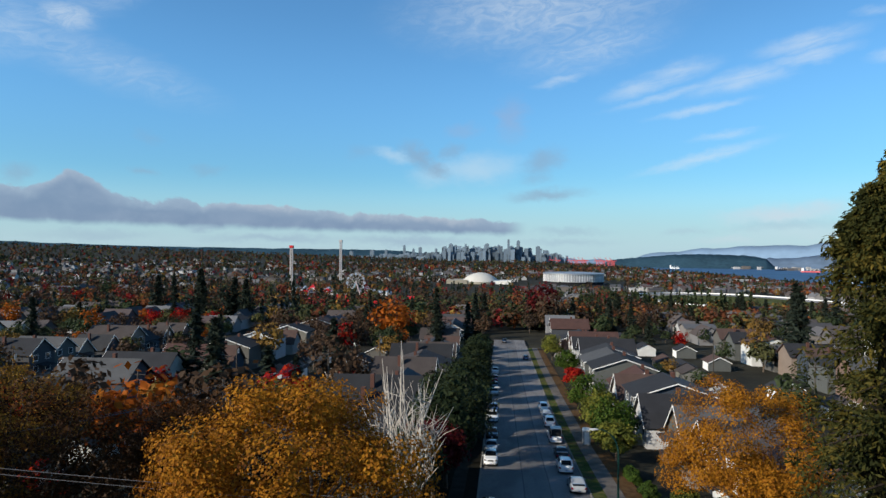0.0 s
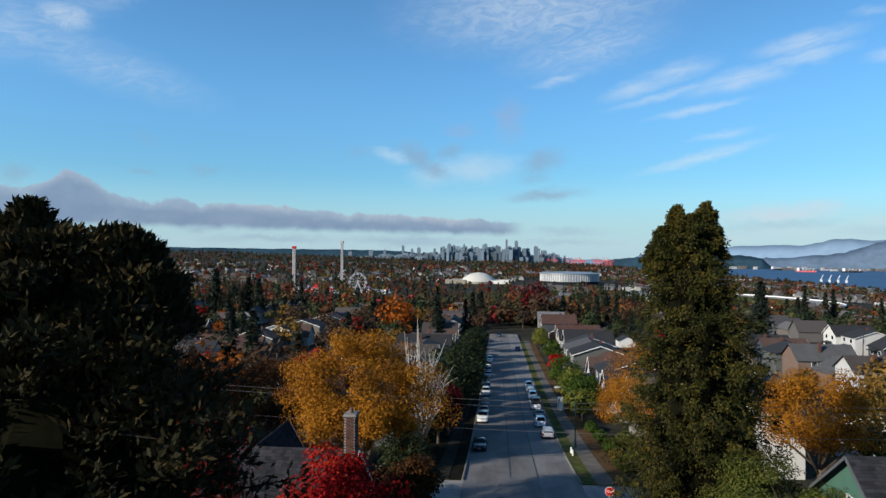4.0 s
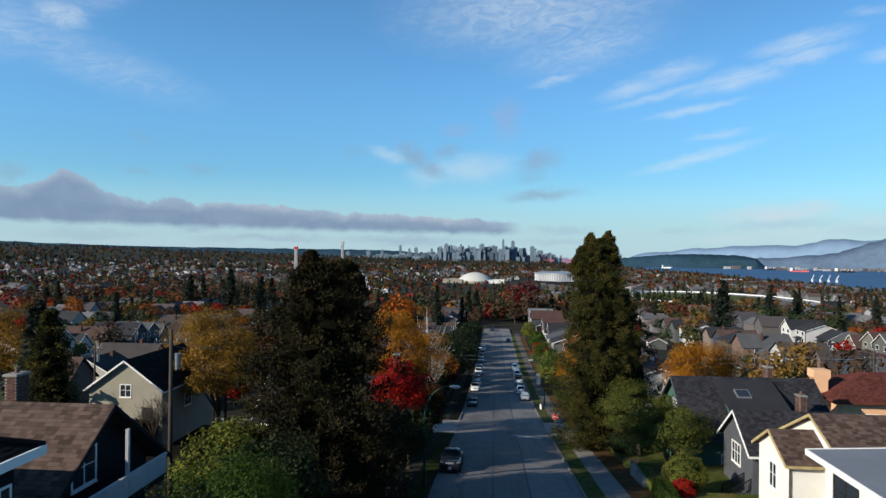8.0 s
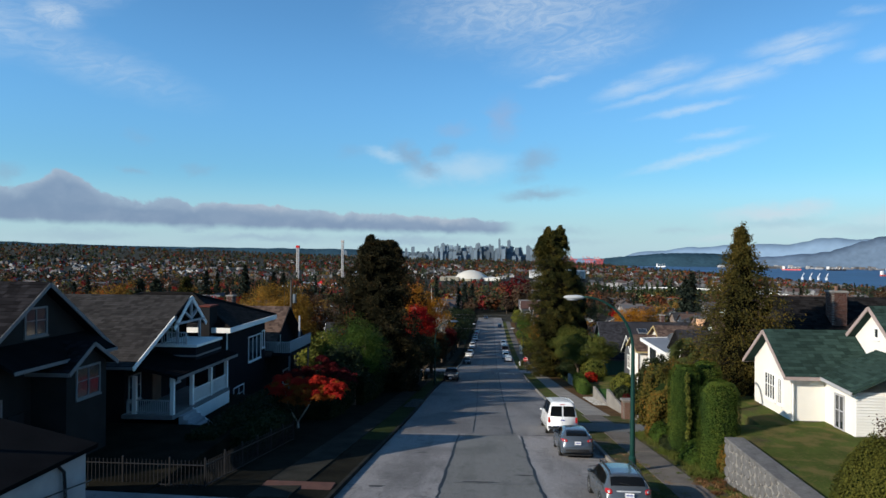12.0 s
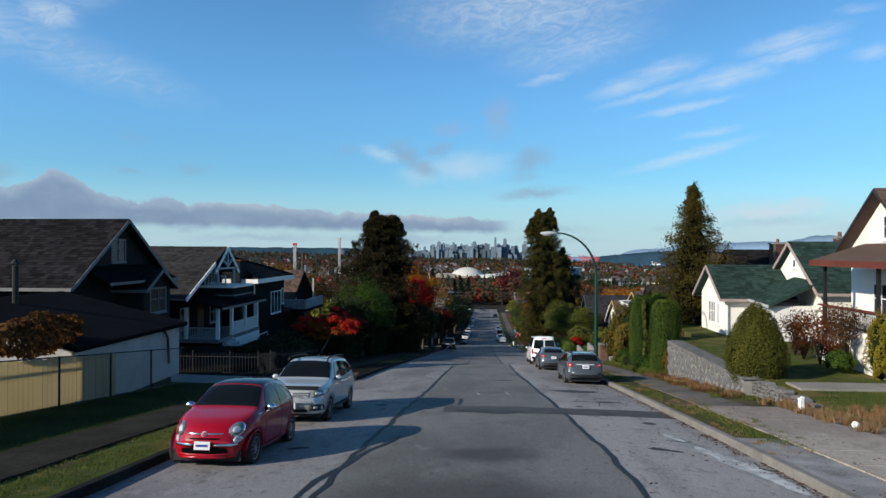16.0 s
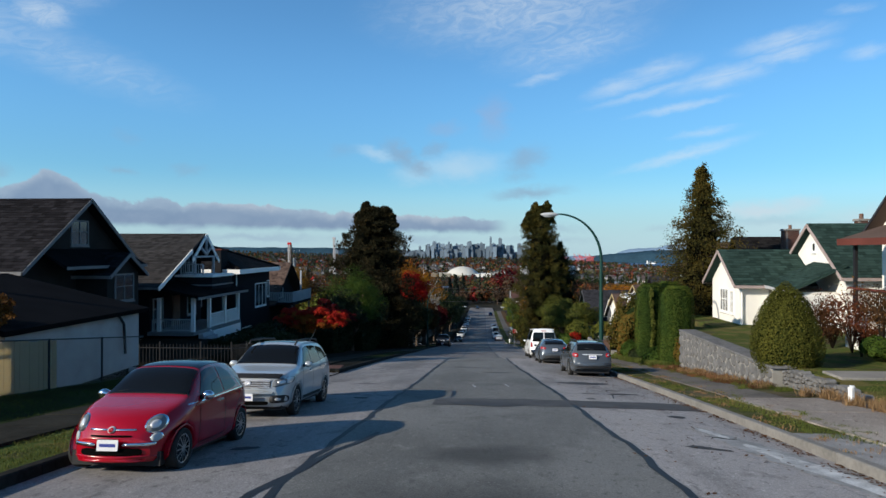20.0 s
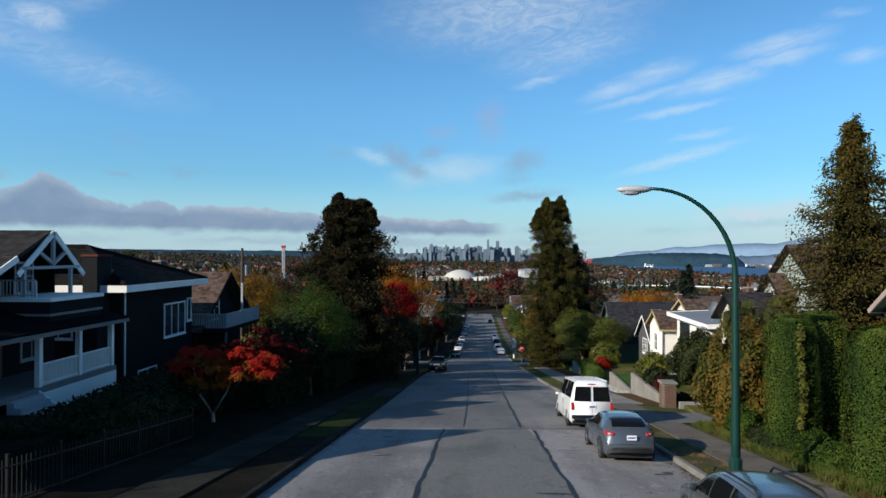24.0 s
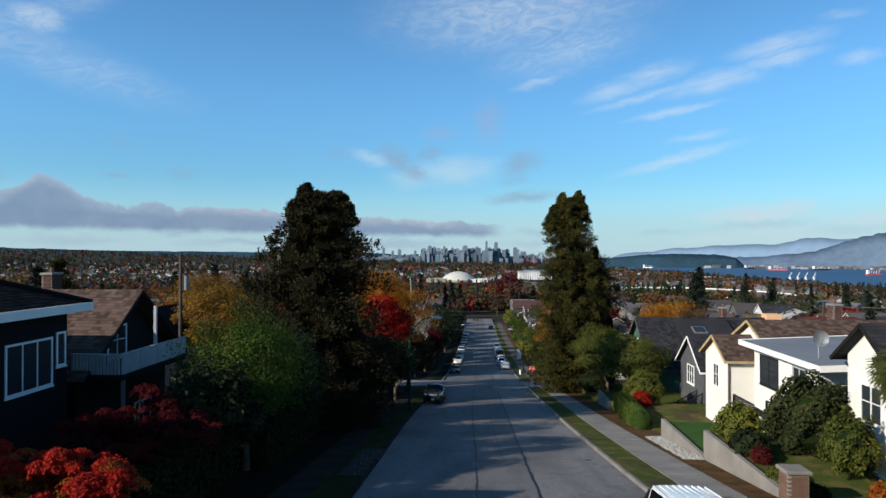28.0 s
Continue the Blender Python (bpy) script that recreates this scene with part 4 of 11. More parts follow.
seam = lambda f, y0, y1: [(f(y) + drift(y), y) for y in np.linspace(y0, y1, max(2, int((y1 - y0) / 6)))]
seals = [(seam(seam_l, -130, -78), 0.10), (seam(seam_l, -78, -42), 0.13), (seam(seam_r, -130, -42), 0.13), (seam(seam_l, -41.3, 30), 0.09), (seam(seam_r, -41.3, 30), 0.13), (seam(seam_l, 47, 240), 0.15), (seam(seam_r, 47, 240), 0.15),
         ([(2.62, -42.4), (5.4, -41.9), (10.3, -40.9)], 0.10), ([(-1.2, -33.4), (2.2, -33.0), (6.5, -31.9), (9.9, -31.6)], 0.10), ([(2.0, -81.3), (2.05, -79.0), (2.5, -76.4), (2.9, -74.6)], 0.12), ([(4.75, -22), (4.5, -8), (4.4, 8)], 0.04)]
for yy in list(range(-104, 28, 12)) + list(range(55, 240, 13)):
    y1 = yy + rs.uniform(-3, 3)
    seals.append(([(rs.uniform(-1.0, .6), y1), (rs.uniform(.6, 1.4), y1 + rs.uniform(-.4, .4)), (seam_l(y1) + drift(y1), y1 + rs.uniform(-.3, .3))], 0.045))
    if rs.random() < .6:
        seals.append(([(seam_l(y1) + drift(y1), y1 + 3.5), (4.6, y1 + 3.2 + rs.uniform(-.4, .4)), (seam_r(y1) + drift(y1), y1 + 3.6)], 0.04))
    seals.append(([(seam_r(y1) + drift(y1), y1 - 2), (rs.uniform(8.2, 9.6), y1 - 2 + rs.uniform(-.6, .6))], 0.045))
    if rs.random() < 0.7:
        xa = rs.choice((rs.uniform(-0.6, 1.2), rs.uniform(7.9, 9.4)))
        seals.append(([(xa, y1), (xa + rs.uniform(-.5, .5), y1 + 1.6), (xa + rs.uniform(-.5, .5), y1 + 2.6), (xa + rs.uniform(-.9, .9), y1 + 4.5)], 0.035))
for pts, w in seals:
    m = Mesh()
    ribbon(m, pts, w, rs)
    part("tar_seal", m, M["tar"], road)


def smear(cx, cy, a, b, mat, name, lift=0.005, slant=0.0, n=36):
    """A ragged-edged patch or stain lying on the road."""
    m = Mesh()
    off = rs.random() * 50
    for i in range(n):
        t = 2 * math.pi * i / n
        q = 1 + .42 * noise.noise((off + 1.3 * math.cos(t), 1.3 * math.sin(t), off)) + .30 * noise.noise((off + 4 * math.cos(t), 4 * math.sin(t), 2.0))
        px, py = a * math.cos(t) * q, b * math.sin(t) * q
        px, py = cx + px * math.cos(slant) - py * math.sin(slant), cy + px * math.sin(slant) + py * math.cos(slant)
        m.v.append((px, py, road_top(px, py) + lift))
    m.v.append((cx, cy, road_top(cx, cy) + lift))
    m.f = [(i, (i + 1) % n, n) for i in range(n)]
    part(name, m, M[mat], road)


for k in range(34):        # worn spots, most of them in the parking lanes
    cy = rs.choice((rs.uniform(-82, -62), rs.uniform(-84, -44), rs.uniform(-60, 20)))
    cx = rs.choice((rs.uniform(-.8, 1.6), rs.uniform(7.9, 9.9), rs.uniform(7.9, 9.9)))
    smear(cx, cy, rs.uniform(.12, .42), rs.uniform(.06, .2), rs.choice(("patch", "worn_patch")), "worn_spot", slant=rs.uniform(-.5, .5))
for cx, cy, a, b, sl in ((5.6, -58.5, .75, .18, .0), (4.2, -55.0, .8, .12, .05), (8.6, -63.0, .9, .5, .1), (6.2, -53.4, .5, .12, 0), (9.2, -66.6, .5, .2, .2)):
    smear(cx, cy, a, b, "patch", "worn_spot", slant=sl)
smear(4.95, -70.1, 1.0, .40, "patch", "asphalt_patch", .010)
for cx, cy, w in ((4.55, -64.6, .05), (5.65, -64.3, .05)):     # faint paint ticks
    m = Mesh()
    ribbon(m, [(cx, cy), (cx + .12, cy - .9)], w, rs, .006)
    part("paint_tick", m, M["dim_white"], road)
m = Mesh()                                                     # darker band across to the right curb
n = 20
for i in range(n + 1):
    xx = 3.6 + 6.9 * i / n
    ya = -70.35 + .12 * i / n + rs.uniform(-.04, .04)
    m.v += [(xx, ya, road_top(xx, ya) + 0.005), (xx, ya + 1.5 + rs.uniform(-.04, .04), road_top(xx, ya + 1.5) + 0.005)]
m.f = [(2 * i, 2 * i + 2, 2 * i + 3, 2 * i + 1) for i in range(n)]
part("trench_patch", m, M["worn_patch"], road)
for lift, wide, y0, y1, mt in ((.005, 1.0, -79.2, -73.0, "pale_film"), (.009, .62, -78.8, -74.8, "pale_stain"), (.009, .26, -74.3, -73.2, "pale_stain")):     # chalky spill smeared along the curb
    n = 60
    m = Mesh()
    for i in range(n + 1):
        u = i / n
        yy = y0 + (y1 - y0) * u
        mid = 10.30 - .95 * ((yy + 79.2) / 6.2) ** 1.3
        hw = wide * .42 * math.sin(math.pi * min(1, u * .98 + .01)) ** .6
        for sg in (-1, 1):
            q = mid + sg * (hw * (.85 + .5 * noise.noise((yy * 1.7, sg * 3.0, wide)) + .25 * noise.noise((yy * 6, sg * 5.0, wide))) + .012)
            q = min(10.56, q)
            m.v.append((q, yy, road_top(q, yy) + lift))
    m.f = [(2 * i, 2 * i + 1, 2 * i + 3, 2 * i + 2) for i in range(n)]
    part("pale_spill", m, M[mt], road)

# the crossing street, level with ours
m = Mesh()
for sx0, sx1 in ((-160, ROAD_L - .6), (ROAD_R - .6, 160)):
    o = len(m.v)
    xs = steps((sx0, sx1, 8))
    for xx in xs:
        for yy in (CROSS_0, 36, 41, CROSS_1):
            m.v.append((xx, yy, road_z(yy) - 0.02))
    m.f += [(o + 4 * i + j, o + 4 * i + 4 + j, o + 4 * i + 5 + j, o + 4 * i + 1 + j) for i in range(len(xs) - 1) for j in range(3)]
tagged(part("crossing_street", m, M["asphalt_side"]), "worn grey asphalt crossing street", "road", kind="structure")
m = Mesh()
ribbon(m, [(5.2, 31.2), (8.9, 29.5)], 0.3, rs, 0.012)
part("stop_line", m, M["white"], road)

# left-hand lane mouth
LANE0, LANE1 = -62.8, -58.8
m = Mesh()
xs = steps((-40, ROAD_L, 2))
for xx in xs:
    for yy in (LANE0, -60.8, LANE1):
        m.v.append((xx, yy, road_z(yy) + 0.03 + 0.015 * (ROAD_L - xx)))
m.f = [(3 * i + j, 3 * i + 3 + j, 3 * i + 4 + j, 3 * i + 1 + j) for i in range(len(xs) - 1) for j in range(2)]
tagged(part("side_lane_paving", m, M["asphalt_side"]), "short grey paved lane off the street", "lane", kind="structure")


def kerb(x0, x1, y0, y1, mat):
    """A run of kerb stones, each its own piece."""
    top = tagged(new("curb"), "weathered concrete curb along the street", "curb", kind="structure")
    n = round((y1 - y0) / 3.0)
    for i in range(n):
        ya, yb = y0 + (y1 - y0) * i / n + 0.008, y0 + (y1 - y0) * (i + 1) / n - 0.008
        za, zb = road_z(ya), road_z(yb)
        h = 0.17
        da, db = drift(ya), drift(yb)
        m = Mesh().add([(x0 + da, ya, za - .3), (x1 + da, ya, za - .3), (x1 + db, yb, zb - .3), (x0 + db, yb, zb - .3),
                        (x0 + da, ya, za + h - .02), (x1 + da, ya, za + h - .02), (x1 + db, yb, zb + h - .02), (x0 + db, yb, zb + h - .02),
                        (x0 + .025 + da, ya, za + h), (x1 - .025 + da, ya, za + h), (x1 - .025 + db, yb, zb + h), (x0 + .025 + db, yb, zb + h)],
                       [(0, 3, 2, 1), (0, 1, 5, 4), (1, 2, 6, 5), (2, 3, 7, 6), (3, 0, 4, 7), (4, 5, 9, 8), (5, 6, 10, 9), (6, 7, 11, 10), (7, 4, 8, 11), (8, 9, 10, 11)])
        part("curb_stone", m, mat, top)


# the left curb above the crossing takes the copy darkened for shade
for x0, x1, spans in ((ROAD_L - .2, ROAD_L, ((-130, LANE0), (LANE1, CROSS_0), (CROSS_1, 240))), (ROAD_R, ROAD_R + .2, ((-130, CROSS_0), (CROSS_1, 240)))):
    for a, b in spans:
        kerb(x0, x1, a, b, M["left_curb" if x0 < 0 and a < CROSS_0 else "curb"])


def walkway(x0, x1, y0, y1, mat, label):
    """Sidewalk of poured slabs with open joints."""
    top = tagged(new("sidewalk"), label, "sidewalk", kind="structure")
    n = round((y1 - y0) / (1.5 if y0 < 40 else 3.0))
    for i in range(n):
        ya, yb = y0 + (y1 - y0) * i / n + 0.01, y0 + (y1 - y0) * (i + 1) / n - 0.01
        za, zb = road_z(ya) + 0.15 + rs.uniform(-.008, .008), road_z(yb) + 0.15 + rs.uniform(-.008, .008)
        m = Mesh().add([(x0 + drift(ya), ya, za - .2), (x1 + drift(ya), ya, za - .2), (x1 + drift(yb), yb, zb - .2), (x0 + drift(yb), yb, zb - .2), (x0 + drift(ya), ya, za), (x1 + drift(ya), ya, za + .02), (x1 + drift(yb), yb, zb + .02), (x0 + drift(yb), yb, zb)],
                       [(0, 3, 2, 1), (4, 5, 6, 7), (0, 1, 5, 4), (1, 2, 6, 5), (2, 3, 7, 6), (3, 0, 4, 7)])
        part("slab", m, mat, top)


walkway(11.9, 14.4, -110, -68, M["worn_walk"], "worn sandy concrete sidewalk with cracks and grit")
walkway(12.0, 13.5, -68, -30, M["old_walk"], "stained old concrete sidewalk with moss and grit")
walkway(12.3, 14.2, -30, CROSS_0, M["concrete"], "pale concrete sidewalk with leaf stains")
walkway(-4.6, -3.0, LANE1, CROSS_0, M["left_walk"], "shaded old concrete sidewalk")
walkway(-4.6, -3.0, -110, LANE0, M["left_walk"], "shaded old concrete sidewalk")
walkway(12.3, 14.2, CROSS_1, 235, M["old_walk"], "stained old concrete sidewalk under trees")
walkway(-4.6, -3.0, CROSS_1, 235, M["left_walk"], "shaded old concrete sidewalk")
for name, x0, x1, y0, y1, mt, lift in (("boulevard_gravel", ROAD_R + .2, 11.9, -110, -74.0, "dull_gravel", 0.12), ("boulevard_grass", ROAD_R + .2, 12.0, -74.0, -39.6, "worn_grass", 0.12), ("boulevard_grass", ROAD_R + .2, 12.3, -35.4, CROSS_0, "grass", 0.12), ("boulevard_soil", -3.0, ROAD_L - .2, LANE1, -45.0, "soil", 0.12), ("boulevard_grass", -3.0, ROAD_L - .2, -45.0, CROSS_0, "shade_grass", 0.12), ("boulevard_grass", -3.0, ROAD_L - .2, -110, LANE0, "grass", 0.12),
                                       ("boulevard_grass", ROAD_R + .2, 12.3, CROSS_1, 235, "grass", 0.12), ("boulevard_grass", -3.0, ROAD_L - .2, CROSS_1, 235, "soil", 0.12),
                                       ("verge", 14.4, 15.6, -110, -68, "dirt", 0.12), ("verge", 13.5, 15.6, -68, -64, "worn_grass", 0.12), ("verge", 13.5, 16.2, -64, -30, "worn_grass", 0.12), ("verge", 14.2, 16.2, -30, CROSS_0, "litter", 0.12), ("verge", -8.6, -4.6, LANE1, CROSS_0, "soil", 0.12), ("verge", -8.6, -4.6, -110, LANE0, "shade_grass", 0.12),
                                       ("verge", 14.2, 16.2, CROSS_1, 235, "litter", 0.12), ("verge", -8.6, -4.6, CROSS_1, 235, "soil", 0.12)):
    strip(name, x0, x1, y0, y1, lift, M[mt], {"grass": "patchy autumn grass with fallen leaves", "worn_grass": "worn thin grass with bare soil and leaves", "shade_grass": "grass coloured dark for the shade on it", "dull_gravel": "grey grit and gravel behind the curb", "soil": "dark shaded garden soil with leaves"}.get(mt, "bare soil with fallen brown leaves"), "grass")

m = Mesh()
xs = [ROAD_R + .02 + .2, 12.3, 14.2, 14.8, 15.2, 15.58]
for xx in xs:
    for yy in (-39.6, -37.5, -35.4):
        m.v.append((xx, yy, road_z(yy) + .175 + .02 * max(0, xx - 14)))
m.f = [(3 * i + j, 3 * i + 3 + j, 3 * i + 4 + j, 3 * i + 1 + j) for i in range(5) for j in range(2)]
tagged(part("driveway", m, M["asphalt"]), "dark asphalt driveway across the sidewalk", "driveway", kind="structure")

# level garden terraces, lot by lot
for side, x0, x1, lots in (("r", 15.6, 48, ((-100, -75, 17.6, "dirt"), (-75, -64, 17.0, "grass"), (-64, -50.6, 16.85, "grass"), (-44, -33, 12.7, "grass"), (-33, -21, 12.2, "grass"), (-21, -13.2, 10.75, "lawn"), (-13.2, -2, 9.4, "grass"), (-2, 8, 8.3, "grass"), (8, 22, 6.4, "grass"), (22, 31, 4.6, "litter"))),
                           ("r", 17.4, 48, ((-50.6, -44, 16.85, "grass"),)), ("r", 15.6, 17.39, ((-50.6, -44, 14.7, "soil"),)),
                           ("l", -48, -8.6, ((-100, -62.9, 17.3, "soil"), (-58.6, -49, 15.7, "soil"), (-49, -38.5, 15.0, "soil"), (-38.5, -27.5, 13.0, "soil"), (-27.5, -15, 11.2, "soil"), (-15, 0, 9.6, "soil"), (0, 10.5, 7.7, "soil"), (10.5, 24, 6.0, "soil"), (24, 31, 4.4, "soil")))):
    for y0, y1, z, mt in lots:
        m = Mesh().box(x0, x1, y0 + 0.01, y1 - 0.01, z - 3.2, z, 0.06)
        tagged(part("garden_terrace", m, M[mt]), {"grass": "level front garden with autumn lawn", "lawn": "bright green clipped front lawn", "soil": "dark shaded garden bed with soil", "dirt": "bare dry dirt yard with grit", "litter": "garden strewn with fallen brown leaves"}[mt], "lawn", kind="structure")

# ---------------------------------------------------------------- houses


def shingled(m, a, b, c, d, rs, course=0.22, wide=0.32):
    """Rows of shingles over the slope a-b (eaves) to d-c (ridge), lifted at their lower edges."""
    a, b, c, d = map(Vector, (a, b, c, d))
    nrm = (b - a).cross(d - a).normalized()
    rows = max(2, int((d - a).length / course))
    for r in range(rows):
        v0, v1 = r / rows, min(1.0, (r + 1.12) / rows)
        la, lb = a.lerp(d, v0), b.lerp(c, v0)
        ua, ub = a.lerp(d, v1), b.lerp(c, v1)
        cols = max(2, int((lb - la).length / wide))
        u = -rs.random() / cols
        while u < 1:
            w = rs.uniform(0.7, 1.3) / cols
            p, q = max(0, u), min(1, u + w * 0.97)
            if q - p > 0.002:
                h = nrm * rs.uniform(0.014, 0.03)
                o = len(m.v)
                e = nrm * 0.004
                m.v += [tuple(la.lerp(lb, p) + h), tuple(la.lerp(lb, q) + h), tuple(ua.lerp(ub, q) + e), tuple(ua.lerp(ub, p) + e), tuple(la.lerp(lb, p) + e * 0.5), tuple(la.lerp(lb, q) + e * 0.5)]
                m.f += [(o, o + 1, o + 2, o + 3), (o + 4, o + 5, o + 1, o)]
            u += w


def window(parent, face, at, u, z, w, h, bars=1, frame_mat=None, sash=True):
    """A window in a wall. face: '-x', '+x', '-y' or '+y'; at: the wall's plane; u: its middle along the wall; z: its sill."""
    ax, sg = face[1], (1 if face[0] == "+" else -1)

    def bx(m, u0, u1, z0, z1, d0, d1):
        p, q = sorted((at + sg * d0, at + sg * d1))
        if ax == "x":
            m.box(p, q, u0, u1, z0, z1)
        else:
            m.box(u0, u1, p, q, z0, z1)
        return m

    def P(uu, zz, d):
        return (at + sg * d, uu, zz) if ax == "x" else (uu, at + sg * d, zz)
    t = 0.09
    fr = Mesh()
    for d in (0.0, 0.05):
        for e in (t, 0.0):
            fr.v += [P(u - w / 2 - e, z - e, d), P(u + w / 2 + e, z - e, d), P(u + w / 2 + e, z + h + e, d), P(u - w / 2 - e, z + h + e, d)]
    for k in range(4):
        j = (k + 1) % 4
        fr.f += [(8 + k, 8 + j, 12 + j, 12 + k), (k, j, 8 + j, 8 + k), (4 + k, 12 + k, 12 + j, 4 + j)]
    fm = frame_mat or M["white"]
    f = part("window", fr, fm, parent)
    part("pane", bx(Mesh(), u - w / 2, u + w / 2, z, z + h, 0.002, 0.014), M["glass"], f)
    if sash is not None:
        part("sill", bx(Mesh(), u - w / 2 - t - .03, u + w / 2 + t + .03, z - t - .07, z - t - .002, 0.0, 0.09), fm, f)
        for k in range(bars):
            p = u - w / 2 + w * (k + 1) / (bars + 1)
            part("mullion", bx(Mesh(), p - .025, p + .025, z, z + h, 0.015, 0.045), fm, f)
        if sash:
            part("meeting_rail", bx(Mesh(), u - w / 2, u + w / 2, z + h * .55 - .02, z + h * .55 + .02, 0.016, 0.04), fm, f)
    return f


def gable_house(name, label, x0, x1, y0, y1, zb, eave, ridge, axis, wall, roof, trim="white", over=0.5, near=True, down=1.5, group="", seed=1, root=None, board=0.17):
    """A gabled volume with walls, two roof slopes, barge boards and gutters. axis: the way that the ridge runs."""
    rs = random.Random(seed)
    h = root or thing(name, label, "house", group)
    ze, zr = zb + eave, zb + ridge
    m = Mesh()
    if axis == "x":
        ym = (y0 + y1) / 2
        m.prism([(x0, y0, zb - down), (x0, y0, ze), (x0, ym, zr), (x0, y1, ze), (x0, y1, zb - down)], (x1 - x0, 0, 0))
        half = (y1 - y0) / 2
    else:
        xm = (x0 + x1) / 2
        m.prism([(x0, y0, zb - down), (x0, y0, ze), (xm, y0, zr), (x1, y0, ze), (x1, y0, zb - down)][::-1], (0, y1 - y0, 0))
        half = (x1 - x0) / 2
    part("wall", m, M[wall] if isinstance(wall, str) else wall, h)
    slope = (zr - ze) / half
    lo = ze - slope * over
    up = 0.03
    rf = [Mesh(), Mesh()]
    sh = Mesh()
    boards, gutters = [], []
    if axis == "x":
        xa, xb = x0 - over, x1 + over
        quads = [((xa, y0 - over, lo), (xb, y0 - over, lo), (xb, ym, zr), (xa, ym, zr)), ((xb, y1 + over, lo), (xa, y1 + over, lo), (xa, ym, zr), (xb, ym, zr))]
        for xx in (xa - .02, xb + .02):
            for ys in (y0 - over, y1 + over):
                boards.append(((xx, ys, lo + .06), (xx, ym, zr + .06)))
        for ys in (y0 - over - .03, y1 + over + .03):
            gutters.append(((xa, ys, lo + .08), (xb, ys, lo + .08)))
    else:
        ya, yb = y0 - over, y1 + over
        quads = [((x1 + over, ya, lo), (x1 + over, yb, lo), (xm, yb, zr), (xm, ya, zr)), ((x0 - over, yb, lo), (x0 - over, ya, lo), (xm, ya, zr), (xm, yb, zr))]
        for yy in (ya - .02, yb + .02):
            for xs in (x0 - over, x1 + over):
                boards.append(((xs, yy, lo + .06), (xm, yy, zr + .06)))
        for xs in (x0 - over - .03, x1 + over + .03):
            gutters.append(((xs, ya, lo + .08), (xs, yb, lo + .08)))
    rm = M[roof] if isinstance(roof, str) else roof
    for q, one in zip(quads, rf):
        q = [Vector(p) + Vector((0, 0, 0.17)) for p in q]
        one.slab(*q, 0.14)
        r = part("roof", one, rm, h)
        if near:
            sh = Mesh()
            shingled(sh, *q, rs)
            tagged(part("shingles", sh, rm, r), kind="stuff")
    tm = M[trim] if isinstance(trim, str) else trim
    if root is not None and axis == "x":
        boards = [p for p in boards if (p[0][0] > (x0 + x1) / 2) == (x0 < 0)]
    for a, b in (boards if near else [p for p in boards if p[0][0 if axis == "x" else 1] > 0]):
        part("barge_board", Mesh().beam(a, b, 0.05, board), tm, h)
    if near:
        for a, b in gutters:
            part("gutter", Mesh().beam(a, b, 0.06, 0.16), tm, h)
    return h


def chimney(parent, x, y, z0, z1, w=0.6, d=0.9, mat="brick"):
    """A brick stack with courses and a cap."""
    m = Mesh().box(x - w / 2, x + w / 2, y - d / 2, y + d / 2, z0, z1 - 0.1)
    c = part("chimney", m, M["mortar"], parent)
    b = Mesh()
    rs = random.Random(int(x * 7 + y))
    zz = max(z0, z1 - 3.0)
    k = 0
    while zz < z1 - 0.15:
        for face in range(4):
            L = w if face % 2 == 0 else d
            u = -L / 2 + (0.11 if k % 2 else 0)
            while u < L / 2 - 0.05:
                v = min(u + 0.21, L / 2)
                p = 0.012 + rs.uniform(0, .006)
                if face == 0:
                    b.box(x + u, x + v, y - d / 2 - p, y - d / 2, zz, zz + .065)
                elif face == 2:
                    b.box(x + u, x + v, y + d / 2, y + d / 2 + p, zz, zz + .065)
                elif face == 1:
                    b.box(x - w / 2 - p, x - w / 2, y + u, y + v, zz, zz + .065)
                else:
                    b.box(x + w / 2, x + w / 2 + p, y + u, y + v, zz, zz + .065)
                u += 0.22
        zz += 0.078
        k += 1
    tagged(part("bricks", b, M[mat], c), kind="stuff")
    part("cap", Mesh().box(x - w / 2 - .07, x + w / 2 + .07, y - d / 2 - .07, y + d / 2 + .07, z1 - .12, z1, .03), M["concrete"], c)
    part("flue", Mesh().tube([(x, y, z1), (x, y, z1 + .3)], [.12, .11], 10), M["brown_brick"], c)


def railing(parent, a, b, h, mat, gap=0.14, post=True):
    """A rail with balusters from a to b."""
    a, b = Vector(a), Vector(b)
    top = part("railing", Mesh().beam(a + Vector((0, 0, h)), b + Vector((0, 0, h)), 0.07, 0.06), mat, parent)
    part("bottom_rail", Mesh().beam(a + Vector((0, 0, .1)), b + Vector((0, 0, .1)), 0.05, 0.05), mat, top)
    n = max(2, int((b - a).length / gap))
    for i in range(n + 1):
        p = a.lerp(b, i / n)
        w = 0.09 if post and i in (0, n) else 0.032
        part("baluster", Mesh().beam(p, p + Vector((0, 0, h - .03)), w, w), mat, top)
    return top


def posts(parent, pts, h, w, mat):
    for x, y, z in pts:
        part("post", Mesh().box(x - w / 2, x + w / 2, y - w / 2, y + w / 2, z, z + h), mat, parent)

# ---- houses on the right, uphill to downhill
h = gable_house("house", "white stucco house with brown roof and front porch", 22.9, 36, -62.3, -56.5, 17.2, 4.9, 7.42, "x", "stucco", "roof_brown", "roof_dark", 0.6, seed=11, board=.11)
gable_house("house", "", 24.4, 36, -66.5, -62.2, 17.2, 4.4, 5.4, "x", "stucco", "roof_brown", "roof_dark", 0.4, seed=32, root=h)
